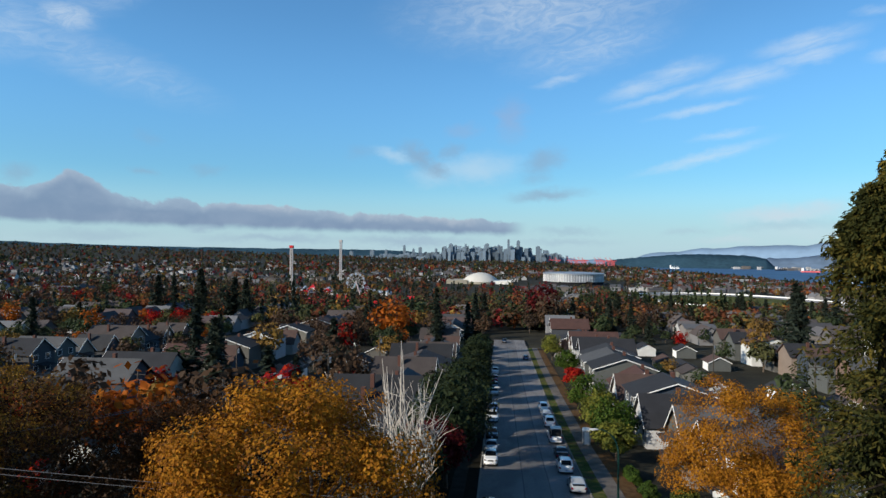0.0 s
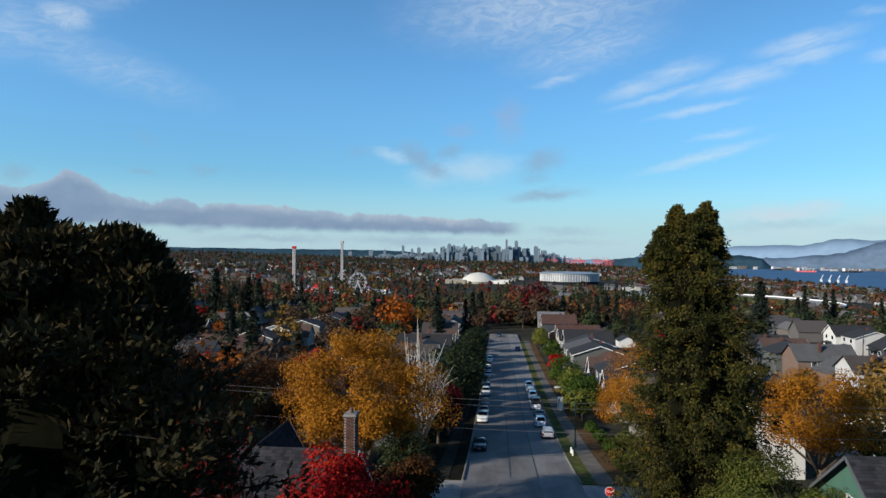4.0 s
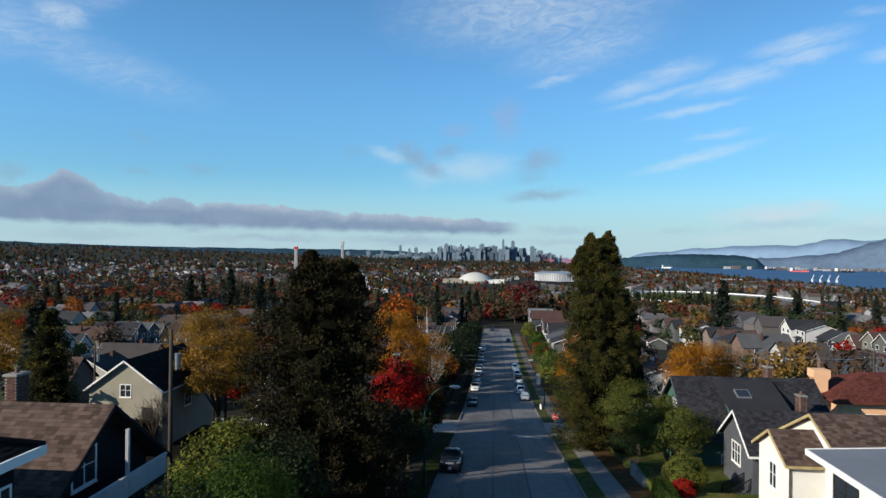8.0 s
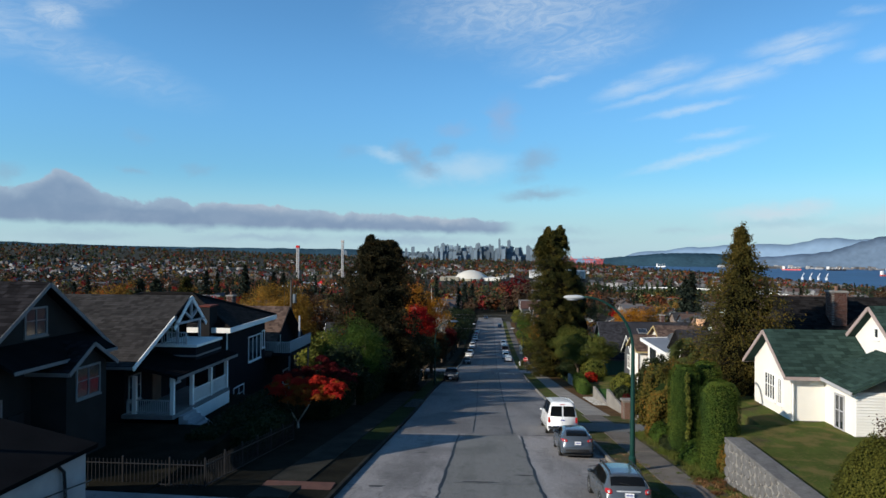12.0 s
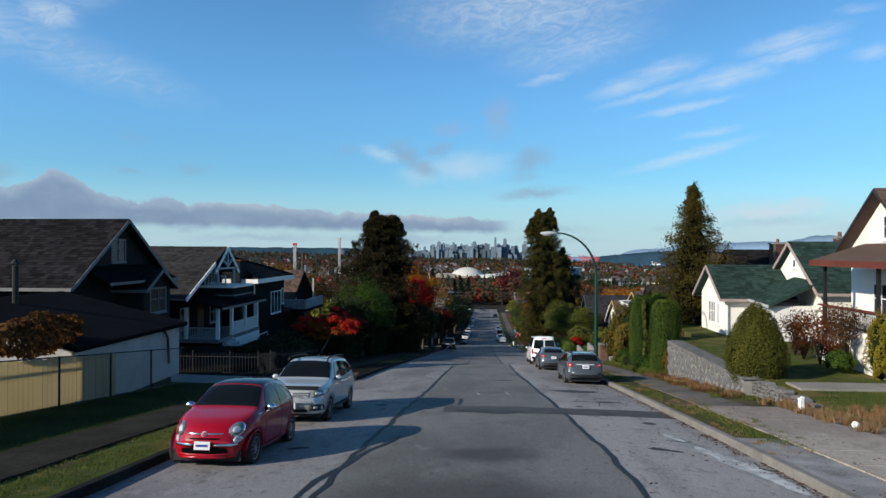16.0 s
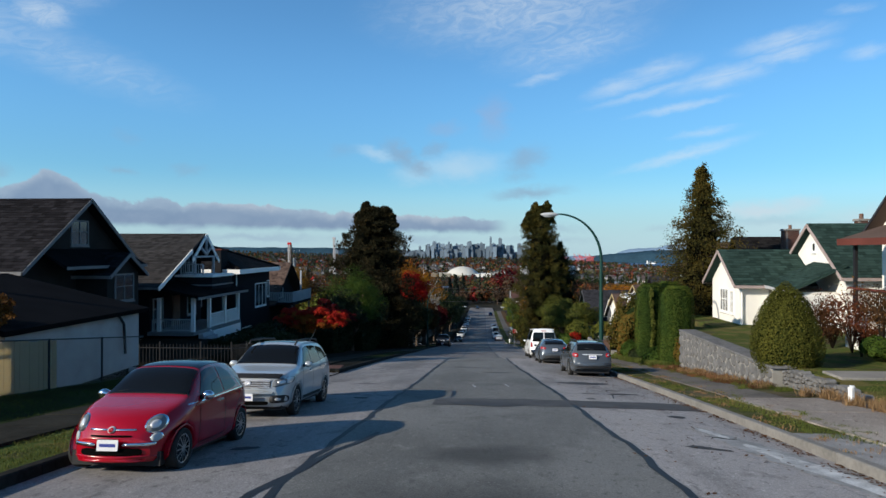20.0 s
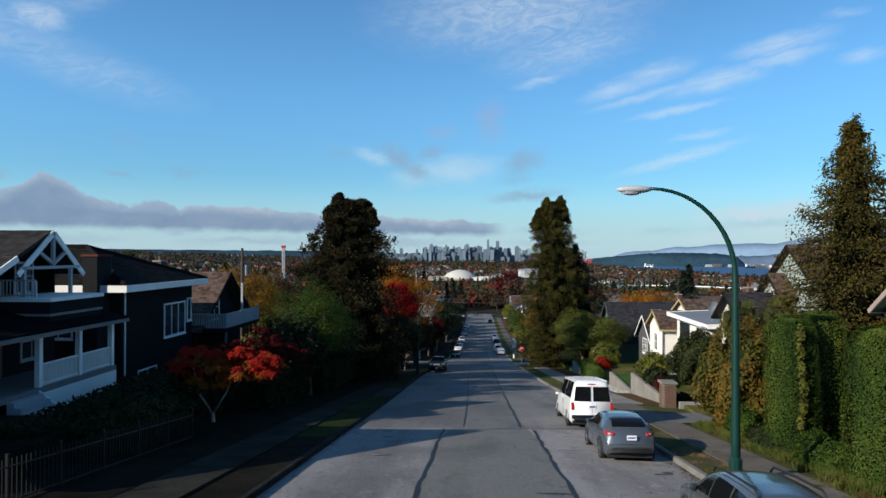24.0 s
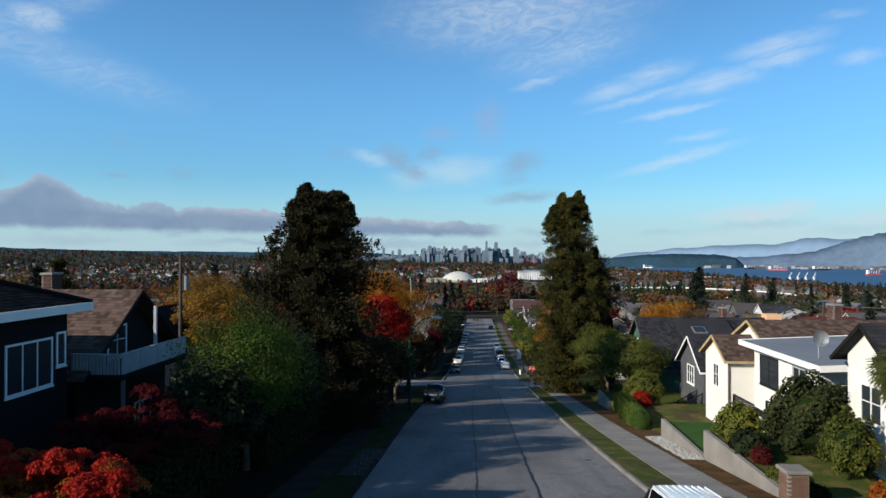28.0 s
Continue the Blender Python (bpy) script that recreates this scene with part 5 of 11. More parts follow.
window(h, "-x", 22.9, -59.6, 22.55, .8, .95)
window(h, "-x", 22.9, -59.3, 19.0, 1.7, 1.4, 2)
window(h, "-y", -66.5, 26, 18.6, 1.4, 1.2)
window(h, "-y", -66.5, 31, 18.6, 1.4, 1.2)
pr = Mesh().prism([(20.4, -67.2, 21.5), (22.9, -67.2, 22.3), (22.9, -67.2, 22.12), (20.4, -67.2, 21.32)], (0, 9.6, 0))
part("porch_roof", pr, M["roof_brown"], h)
part("porch_fascia", Mesh().box(20.34, 20.4, -67.2, -57.6, 21.24, 21.52), M["roof_red"], h)
part("porch_floor", Mesh().box(20.6, 22.9, -66.8, -57.8, 16.2, 18.5, .03), M["stucco"], h)
posts(h, [(20.8, -66.6, 18.5), (20.8, -62.4, 18.5), (20.8, -58.2, 18.5)], 2.85, 0.13, M["iron"])
railing(h, (20.75, -66.6, 18.5), (20.75, -58.2, 18.5), 0.85, M["iron"])
part("rail_cap", Mesh().box(20.66, 20.84, -66.8, -57.8, 19.36, 19.44), M["roof_red"], h, "red-brown rail cap")
part("door", Mesh().box(22.84, 22.9, -63.5, -62.5, 18.5, 20.6, .01), M["brown_brick"], h, "dark brown front door")

h = gable_house("house", "cream white stucco cottage with green shingle roof", 19.3, 25.0, -49.6, -45.2, 17.0, 2.25, 3.9, "x", "stucco", "roof_green", "cottage_trim", 0.45, seed=12)
gable_house("house", "", 23.3, 33, -52.8, -46.5, 17.0, 2.8, 5.35, "x", "stucco", "roof_green", "cottage_trim", 0.4, seed=13, root=h)
window(h, "-x", 19.3, -47.25, 17.45, 1.15, 1.25, 3)
window(h, "-x", 19.3, -48.45, 17.45, 0.34, 1.2, 1)
window(h, "-x", 23.3, -49.65, 21.0, 0.3, 0.4, 0, sash=False)
part("side_wing", Mesh().box(20.9, 23.3, -52.3, -49.62, 15.8, 18.85), M["stucco"], h)
q = [(20.5, -52.75, 18.92), (20.5, -49.58, 19.12), (23.4, -49.58, 20.42), (23.4, -52.75, 20.30)]
r = part("side_wing_roof", Mesh().slab(q[1], q[0], q[3], q[2], .12), M["roof_green"], h)
shm = Mesh()
shingled(shm, q[1], q[0], q[3], q[2], random.Random(31))
tagged(part("shingles", shm, M["roof_green"], r), kind="stuff")
part("gutter", Mesh().beam((20.46, -52.8, 18.86), (20.46, -49.5, 19.06), .06, .14), M["dim_white"], h)
window(h, "-x", 20.9, -51.0, 16.9, 0.7, 1.5, 1, M["dim_white"])
part("drain_pipe", Mesh().tube([(19.35, -49.72, 19.2), (19.35, -49.72, 16.2)], [.045, .045]), M["white"], h)
sd = Mesh()
for k in range(14):
    sd.box(20.9, 23.4, -52.36, -52.305, 16.9 + k * .13, 17.01 + k * .13)
part("lap_siding", sd, M["white"], h)
chimney(h, 26.8, -47.9, 21, 22.85, .5, .5)
for kz in range(3):
    part("foundation_course", Mesh().box(19.24, 19.3, -49.6, -45.2, 15.9 + kz * .2, 16.08 + kz * .2), M["grey_stucco"], h)

h = gable_house("house", "dark house with a weathered black roof and chimney", 24.6, 33, -39.8, -31.6, 14.2, 4.6, 7.7, "x", "darkwall", "roof_black", "roof_black", 0.5, seed=14)
window(h, "-x", 24.6, -37.4, 15.6, 1.6, 1.3, 1)
window(h, "-y", -39.8, 28, 15.6, 1.4, 1.3, 1)
chimney(h, 27.5, -37.6, 20, 22.6, .9, .9)

h = gable_house("house", "white and sage house with stacked dark-trimmed gables", 20.4, 23.5, -29.2, -25.5, 12.4, 4.7, 6.1, "x", "stucco", "roof_dark", "roof_black", 0.5, seed=15)
gable_house("house", "", 22.9, 26, -28.9, -26.1, 12.4, 6.25, 7.35, "x", "sage", "roof_brown", "roof_black", 0.4, seed=29, root=h)
gable_house("house", "", 23.6, 33, -30.9, -26.3, 12.4, 7.5, 9.15, "x", "sage", "roof_brown", "roof_black", 0.4, seed=30, root=h)
window(h, "-x", 22.9, -27.6, 18.0, .9, .8, 1)
window(h, "-x", 20.4, -27.3, 14.4, 1.4, 1.5, 1)
window(h, "-y", -30.9, 27, 14.4, 1.2, 1.3, 1)
part("base_course", Mesh().box(20.54, 20.6, -32.4, -25.6, 11.4, 13.5), M["brown_brick"], h, "brown brick base course")
part("drain_pipe", Mesh().tube([(20.3, -25.5, 16.7), (20.5, -25.5, 16.4), (20.5, -25.5, 12.5)], [.05, .05, .05]), M["iron"], h)
dsh = thing("satellite_dish", "grey satellite dish on a short mast", "satellite dish", at=(21.2, -21.4, 16.3))
m = Mesh()
for r0, z0 in ((0.0, 0.0), (0.15, 0.02), (0.3, 0.07), (0.42, 0.14)):
    for k in range(16):
        a = k * math.pi / 8
        m.v.append((r0 * math.cos(a), -z0 - .05, r0 * math.sin(a) + 0.95))
m.f = [(j * 16 + k, j * 16 + (k + 1) % 16, (j + 1) * 16 + (k + 1) % 16, (j + 1) * 16 + k) for j in range(3) for k in range(16)]
part("dish", m, M["metal"], dsh, smooth=True)
part("mast", Mesh().tube([(0, .05, -0.7), (0, .05, .95)], [.03, .03]), M["metal"], dsh)
part("feed_arm", Mesh().tube([(0, -.1, .6), (0, -.5, .95)], [.015, .015], 6), M["metal"], dsh)

# white house with a low-pitched roof, and its brown-roofed wing
h = thing("house", "white stucco house with low grey roof and dark basement", "house")
m = Mesh().prism([(20.6, -22.6, 9.8), (20.6, -22.6, 15.95), (20.6, -14.9, 15.97), (20.6, -14.9, 9.8)], (11, 0, 0))
part("wall", m, M["stucco"], h)
part("basement_band", Mesh().box(20.54, 20.6, -22.4, -15.0, 10.2, 12.2), M["darkwall"], h)
rf = Mesh().slab((20.1, -23.6, 16.14), (31.8, -23.6, 16.68), (31.8, -13.9, 16.70), (20.1, -13.9, 16.18), .12)
part("roof", rf, M["membrane"], h)
for a, b in (((20.06, -23.65, 16.02), (20.06, -13.85, 16.06)), ((20.1, -23.65, 16.02), (31.8, -23.65, 16.56)), ((20.1, -13.86, 16.06), (31.8, -13.86, 16.58))):
    part("fascia", Mesh().beam(a, b, .07, .32), M["white"], h)
window(h, "-x", 20.6, -16.95, 13.9, 2.2, 1.6, 1, M["black_plastic"])
window(h, "-x", 20.54, -15.9, 10.9, 0.8, 0.8, 0, sash=False)
window(h, "-x", 20.6, -20.6, 13.6, 1.3, 1.9, 1, M["dim_white"])
window(h, "-y", -22.6, 24.5, 13.2, 1.5, 1.3, 1)
part("balcony_floor", Mesh().box(19.5, 20.6, -22.6, -18.9, 12.3, 12.5, .02), M["concrete"], h)
railing(h, (19.55, -22.5, 12.5), (19.55, -19.0, 12.5), 0.95, M["iron"])
gable_house("house", "", 20.6, 24.6, -10.7, -6.2, 9.4, 5.0, 6.3, "x", "stucco", "roof_brown", "wood_fence", 0.35, seed=16, root=h)
gable_house("house", "", 23.0, 33, -13.1, -4.4, 9.4, 5.3, 7.4, "x", "stucco", "roof_brown", "wood_fence", 0.4, seed=17, root=h)
window(h, "-x", 20.6, -8.4, 12.2, 0.95, 1.5, 1, M["white"])
window(h, "-x", 23.0, -12.0, 12.2, 1.0, 1.8, 0, M["brown_brick"])
part("entry_landing", Mesh().box(20.8, 23.0, -14.6, -10.8, 8.8, 11.2, .03), M["concrete"], h)
railing(h, (20.85, -14.5, 11.2), (20.85, -10.9, 11.2), 0.9, M["iron"])
chimney(h, 29.5, -7.2, 15.8, 18.0, mat="brick")
part("drain_pipe", Mesh().tube([(20.55, -10.8, 14.5), (20.55, -10.8, 9.6)], [.045, .045]), M["brown_brick"], h)

h = gable_house("house", "small grey gabled house with white trim", 22.4, 31, -0.4, 5.8, 8.0, 3.9, 6.25, "x", "greywall", "roof_dark", "white", 0.4, seed=18)
window(h, "-x", 22.4, 2.9, 10.2, 1.7, 1.5, 2)
for k in range(6):
    part("step", Mesh().box(20.6 + k * .3, 22.4, -0.2, 1.2, 7.4 + k * .19, 7.6 + k * .19, .01), M["concrete"], h)
railing(h, (20.7, -0.2, 8.0), (22.4, -0.2, 9.0), 0.9, M["iron"])
railing(h, (20.7, 1.2, 8.0), (22.4, 1.2, 9.0), 0.9, M["iron"])

h = gable_house("house", "green house with large charcoal roof, skylight and dormer", 20.6, 33, 8.5, 19.5, 6.4, 4.2, 8.4, "x", "greenwall", "roof_dark", "greywall", 0.5, seed=19)
window(h, "-x", 20.6, 11.2, 8.0, 1.2, 1.4, 1)
window(h, "-x", 20.6, 14.2, 11.4, 1.0, 1.2, 1)
window(h, "-y", 8.5, 24, 7.6, 1.6, 1.4, 1)
dm = Mesh().prism([(24.4, 8.6, 11.0), (24.4, 8.6, 12.6), (24.4, 12.8, 14.3), (24.4, 12.8, 11.0)], (4.6, 0, 0))
part("dormer", dm, M["greenwall"], h)
dr = Mesh().slab((24.0, 8.1, 12.55), (29.4, 8.1, 12.55), (29.4, 13.6, 14.8), (24.0, 13.6, 14.8), .14)
part("dormer_roof", dr, M["roof_dark"], h)
window(h, "-y", 8.6, 26.6, 11.5, 2.0, 0.75, 3, sash=False)
sk = Mesh().slab((25.3, 10.7, 13.72), (26.6, 10.7, 13.72), (26.6, 11.9, 14.21), (25.3, 11.9, 14.21), .12)
skl = part("skylight", sk, M["metal"], h)
part("pane", Mesh().slab((25.4, 10.8, 13.78), (26.5, 10.8, 13.78), (26.5, 11.8, 14.19), (25.4, 11.8, 14.19), .03), M["glass"], skl)
chimney(h, 30.2, 9.2, 11, 14.4)
chimney(h, 29.5, 14.6, 14, 16.0)

h = thing("house", "peach stucco house with red tiled hip roof and tall chimney", "house")
zb = 3.8
part("wall", Mesh().box(38, 52, 18, 27, zb - 2, 12.2), M["peach"], h)
hp = Mesh()
hp.add([(37.2, 17.2, 12.2), (52.8, 17.2, 12.2), (52.8, 27.8, 12.2), (37.2, 27.8, 12.2), (42.6, 22.5, 14.3), (47.4, 22.5, 14.3), (37.2, 17.2, 11.9), (52.8, 17.2, 11.9), (52.8, 27.8, 11.9), (37.2, 27.8, 11.9)],
       [(0, 1, 5, 4), (1, 2, 5), (2, 3, 4, 5), (3, 0, 4), (0, 6, 7, 1), (1, 7, 8, 2), (2, 8, 9, 3), (3, 9, 6, 0), (9, 8, 7, 6)])
rp = part("roof", hp, M["roof_red"], h)
shm = Mesh()
shingled(shm, (37.2, 17.2, 12.2), (52.8, 17.2, 12.2), (47.4, 22.5, 14.3), (42.6, 22.5, 14.3), rs, .35, .3)
shingled(shm, (37.2, 27.8, 12.2), (37.2, 17.2, 12.2), (42.6, 22.5, 14.3), (42.6, 22.5, 14.3), rs, .35, .3)
tagged(part("tiles", shm, M["roof_red"], rp), kind="stuff")
ck = Mesh().prism([(36.9, 20.6, 4), (38.1, 20.6, 4), (38.1, 20.6, 13.6), (38.35, 20.6, 13.9), (38.35, 20.6, 14.7), (36.65, 20.6, 14.7), (36.65, 20.6, 13.9), (36.9, 20.6, 13.6)], (0, 1.5, 0))
part("chimney", ck, M["peach"], h)
for xx in (41, 45, 49):
    window(h, "-y", 18, xx, 9.4, 1.5, 1.3, 1)
for yy in (22.8, 25.5):
    window(h, "-x", 38, yy, 9.4, 1.3, 1.3, 1)

# ---- houses on the left, uphill to downhill
h = thing("garage", "low white garage with black roof and drain pipe", "garage")
part("wall", Mesh().prism([(-16, -69.8, 16.6), (-8.3, -69.8, 16.6), (-8.3, -69.8, 18.72), (-16, -69.8, 19.1)], (0, 7.0, 0)), M["grey_stucco"], h)
part("roof", Mesh().slab((-8.0, -70.2, 18.78), (-8.0, -62.6, 18.78), (-13.5, -62.9, 20.1), (-13.5, -69.8, 20.1), .16), M["roof_shade_black"], h)
part("back_roof", Mesh().slab((-19, -62.6, 18.7), (-19, -70.2, 18.7), (-13.5, -69.8, 20.1), (-13.5, -62.9, 20.1), .16), M["roof_shade_black"], h)
part("drain_pipe", Mesh().tube([(-8.2, -64.4, 18.7), (-8.2, -64.0, 18.3), (-8.2, -63.9, 17.2)], [.05, .05, .05]), M["black_plastic"], h)

# never in view: added so that its shadow crosses the upper road
gable_house("house", "unseen house uphill, added to shade the street", -27, -10.5, -100.4, -88.8, 18.4, 5.4, 9.8, "x", "darkwall", "roof_slate", "dim_white", 0.5, near=False, seed=20)
h = gable_house("house", "large dark grey gabled house with dull barge boards", -27, -15.2, -60.0, -51.2, 15.7, 4.6, 7.72, "x", "greybrown", "roof_slate", "dull_trim", 0.55, seed=21)
gable_house("house", "", -16.5, -13.6, -56.0, -53.1, 15.7, 4.1, 5.0, "x", "greybrown", "roof_slate", "dull_trim", 0.35, seed=22, root=h)
q = [(-13.75, -58.9, 20.25), (-13.75, -52.0, 20.25), (-15.18, -52.0, 21.05), (-15.18, -58.9, 21.05)]
r = part("skirt_roof", Mesh().slab(*q, .12), M["roof_shade_black"], h)
part("skirt_fascia", Mesh().beam((-13.72, -58.9, 20.17), (-13.72, -52.0, 20.17), .05, .14), M["dull_trim"], h)
window(h, "+x", -15.2, -55.75, 21.3, 1.25, 1.1, 1, M["dull_trim"])
window(h, "+x", -13.6, -54.5, 18.45, 1.6, 1.25, 1, M["dull_trim"])
window(h, "+x", -15.2, -58.4, 17.4, 1.2, 1.4, 1, M["dull_trim"])
window(h, "-y", -60.0, -18, 17.2, 1.3, 1.4, 1)
part("door", Mesh().box(-15.2, -15.14, -57.4, -56.5, 16.0, 18.1, .01), M["black_plastic"], h, "dark front door")

h = thing("house", "grey house with white trimmed balcony and front porch", "house")
RY, RZ, KY, KZ, NY, NZ, FY, FZ = -42.9, 22.0, -45.1, 20.9, -49.6, 18.65, -40.75, 20.15        # ridge, mid slope, near eave, far eave
part("wall", Mesh().prism([(-27, -48.3, 13.2), (-27, -48.3, 18.85), (-27, KY, KZ - .08), (-27, RY, RZ - .1), (-27, -41.0, 20.25), (-27, -41.0, 13.2)], (11.5, 0, 0)), M["slatewall"], h)
for q in (((-27.5, NY, NZ), (-14.3, NY, NZ), (-14.3, KY, KZ), (-27.5, KY, KZ)), ((-27.5, KY, KZ), (-14.3, KY, KZ), (-14.3, RY, RZ), (-27.5, RY, RZ)), ((-14.3, FY, FZ), (-27.5, FY, FZ), (-27.5, RY, RZ), (-14.3, RY, RZ))):
    q = [Vector(p) + Vector((0, 0, .15)) for p in q]
    r = part("roof", Mesh().slab(*q, .14), M["roof_grey"], h)
    shm = Mesh()
    shingled(shm, *q, random.Random(23))
    tagged(part("shingles", shm, M["roof_grey"], r), kind="stuff")
for a, b in (((-14.27, NY, NZ + .02), (-14.27, KY, KZ + .04)), ((-14.27, KY, 20.27), (-14.27, RY, RZ + .04)), ((-14.27, FY, FZ + .02), (-14.27, RY, RZ + .04))):
    part("barge_board", Mesh().beam(a, b, .06, .24), M["white"], h)
part("gutter", Mesh().beam((-27.5, NY - .03, NZ + .06), (-14.3, NY - .03, NZ + .06), .06, .14), M["dull_trim"], h)
for a, b in (((-14.3, RY, 20.6), (-14.3, RY, 21.85)), ((-14.3, -44.9, 20.55), (-14.3, -41.1, 20.55)), ((-14.3, RY, 20.7), (-14.3, -43.8, 21.2)), ((-14.3, RY, 20.7), (-14.3, -42.1, 21.2)), ((-14.3, -44.7, 19.36), (-14.3, -44.7, 20.55)), ((-14.3, -41.7, 19.36), (-14.3, -41.7, 20.6))):
    part("gable_brace", Mesh().beam(a, b, .13, .13), M["dim_white"], h)
# flat black sheet in place of the balcony's shaded depth
part("recess_wall", Mesh().box(-15.5, -15.42, -45.0, -41.2, 19.3, 20.9), M["void"], h, "black panel standing for the shaded recess behind the balcony")
window(h, "+x", -15.42, -43.2, 19.5, 1.0, 1.2, 1, M["dim_white"])
part("balcony", Mesh().box(-15.5, -13.0, -45.0, -41.5, 18.2, 19.2, .02), M["slatewall"], h)
part("balcony_cornice", Mesh().box(-15.48, -12.9, -45.1, -41.4, 19.204, 19.36, .02), M["white"], h, "white cornice board")
part("balcony_band", Mesh().box(-15.48, -12.94, -45.06, -41.44, 18.62, 18.72, .01), M["dull_trim"], h)
railing(h, (-15.1, -45.0, 19.36), (-13.6, -45.0, 19.36), .7, M["dim_white"])
pr = Mesh().add([(-15.5, -49.0, 18.95), (-12.2, -48.9, 18.2), (-12.2, -40.6, 18.2), (-15.5, -40.6, 18.95), (-15.5, -49.0, 18.8), (-12.2, -48.9, 18.05), (-12.2, -40.6, 18.05), (-15.5, -40.6, 18.8)], [(0, 1, 2, 3), (7, 6, 5, 4), (0, 4, 5, 1), (1, 5, 6, 2), (2, 6, 7, 3)])
r = part("porch_roof", pr, M["roof_shade_black"], h)
shm = Mesh()
shingled(shm, (-12.2, -48.9, 18.21), (-12.2, -40.6, 18.21), (-15.5, -40.6, 18.96), (-15.5, -49.0, 18.96), random.Random(24))
tagged(part("shingles", shm, M["roof_shade_black"], r), kind="stuff")
part("porch_fascia", Mesh().beam((-12.18, -48.9, 18.06), (-12.18, -40.6, 18.06), .05, .16), M["dull_trim"], h)
part("porch_floor", Mesh().box(-15.5, -12.6, -48.6, -40.9, 15.78, 16.0, .02), M["dull_trim"], h)
posts(h, [(-12.75, -48.3, 16.0), (-12.75, -46.0, 16.0), (-12.75, -43.5, 16.0), (-12.75, -41.1, 16.0), (-14.9, -48.3, 16.0)], 2.06, 0.2, M["white"])
railing(h, (-12.75, -45.9, 16.0), (-12.75, -43.5, 16.0), 0.85, M["white"], .085)
railing(h, (-12.75, -43.5, 16.0), (-12.75, -41.1, 16.0), 0.85, M["white"], .085)
railing(h, (-15.3, -48.3, 16.0), (-12.9, -48.3, 16.0), 0.75, M["dim_white"], .12)
part("porch_skirt", Mesh().box(-12.72, -12.6, -45.9, -40.9, 14.2, 15.77, .01), M["white"], h, "white board skirt under the porch")
part("stair_stringer", Mesh().prism([(-12.6, -46.2, 15.9), (-12.6, -46.2, 15.4), (-10.9, -46.2, 14.1), (-10.9, -46.2, 14.6)], (0, .08, 0)), M["white"], h)
window(h, "+x", -15.5, -47.3, 16.6, 1.1, 1.3, 1, M["dim_white"])
window(h, "+x", -15.5, -42.6, 16.6, 1.2, 1.3, 1, M["dim_white"])
part("door", Mesh().box(-15.5, -15.44, -45.4, -44.4, 16.0, 18.0, .01), M["brown_brick"], h, "brown front door")
for k in range(7):
    part("step", Mesh().box(-12.6 + k * .26, -12.32 + k * .26, -47.9, -46.3, 13.6, 15.82 - k * .19, .01), M["dim_white"], h)

h = thing("house", "slate blue two-storey house with black tiled hip roof", "house")
part("wall", Mesh().box(-27, -14.6, -37.0, -28.6, 11.0, 19.3), M["slatewall"], h)
hp = Mesh()
E0, E1, E2, E3 = (-27.8, -37.8, 19.45), (-13.9, -37.8, 19.45), (-13.9, -27.9, 19.45), (-27.8, -27.9, 19.45)
R0, R1 = (-23, -32.9, 21.5), (-19, -32.9, 21.5)
hp.add([E0, E1, E2, E3, R0, R1], [(0, 1, 5, 4), (1, 2, 5), (2, 3, 4, 5), (3, 0, 4), (3, 2, 1, 0)])
rp = part("roof", hp, M["roof_black"], h)
shm = Mesh()
for q in ((E0, E1, R1, R0), (E1, E2, R1, R1), (E2, E3, R0, R1)):
    shingled(shm, *q, rs, .34, .3)
tagged(part("tiles", shm, M["roof_black"], rp), kind="stuff")
hr = Mesh()
for a, b in ((E0, R0), (E1, R1), (E2, R1), (R0, R1)):
    hr.tube([Vector(a).lerp(Vector(b), k / 12) + Vector((0, 0, .06)) for k in range(13)], [.12] * 13, 6)
part("ridge_tiles", hr, M["roof_black"], rp)
part("fascia", Mesh().box(-27.85, -13.82, -37.87, -37.8, 19.14, 19.5), M["white"], h, "white fascia board")
part("fascia", Mesh().box(-13.9, -13.82, -37.8, -27.9, 19.14, 19.5), M["white"], h, "white fascia board")
window(h, "+x", -14.6, -31.0, 16.2, 2.6, 1.85, 2, sash=False)
window(h, "+x", -14.6, -29.05, 16.9, .45, 1.3, 0, sash=False)
window(h, "+x", -14.6, -34.3, 13.4, 1.9, 1.2, 1)
window(h, "-y", -37.0, -18, 16.7, 1.4, 1.6, 1)
part("chimney", Mesh().box(-15.98, -15.22, -38.14, -36.86, 13, 20.98, .03), M["darkwall"], h)
part("chimney_cap", Mesh().box(-16.05, -15.15, -38.2, -36.8, 20.99, 21.09, .02), M["roof_red"], h, "red chimney cap")
part("drain_pipe", Mesh().tube([(-14.5, -36.8, 19.2), (-14.5, -36.8, 12)], [.05, .05]), M["white"], h)

h = gable_house("house", "brown-roofed house with a white railed deck", -26, -15.2, -27.0, -18.4, 11.2, 5.2, 8.4, "x", "darkwall", "roof_brown", "darkwall", 0.9, seed=25)
part("deck", Mesh().box(-15.2, -12.8, -27.3, -20.8, 15.85, 16.1, .02), M["darkwall"], h)
for k in range(4):
    yk = -27.3 + 6.5 * k / 4
    part("deck_panel", Mesh().box(-12.88, -12.82, yk + .02, yk + 1.6, 16.12, 16.98), M["dim_white"], h)
for k in range(14):
    xk = -15.2 + 2.35 * k / 14
    part("deck_board", Mesh().box(xk, xk + .11, -27.38, -27.32, 16.12, 17.0), M["dim_white"], h)
part("deck_rail", Mesh().box(-12.92, -12.78, -27.3, -20.8, 17.004, 17.08), M["dim_white"], h)
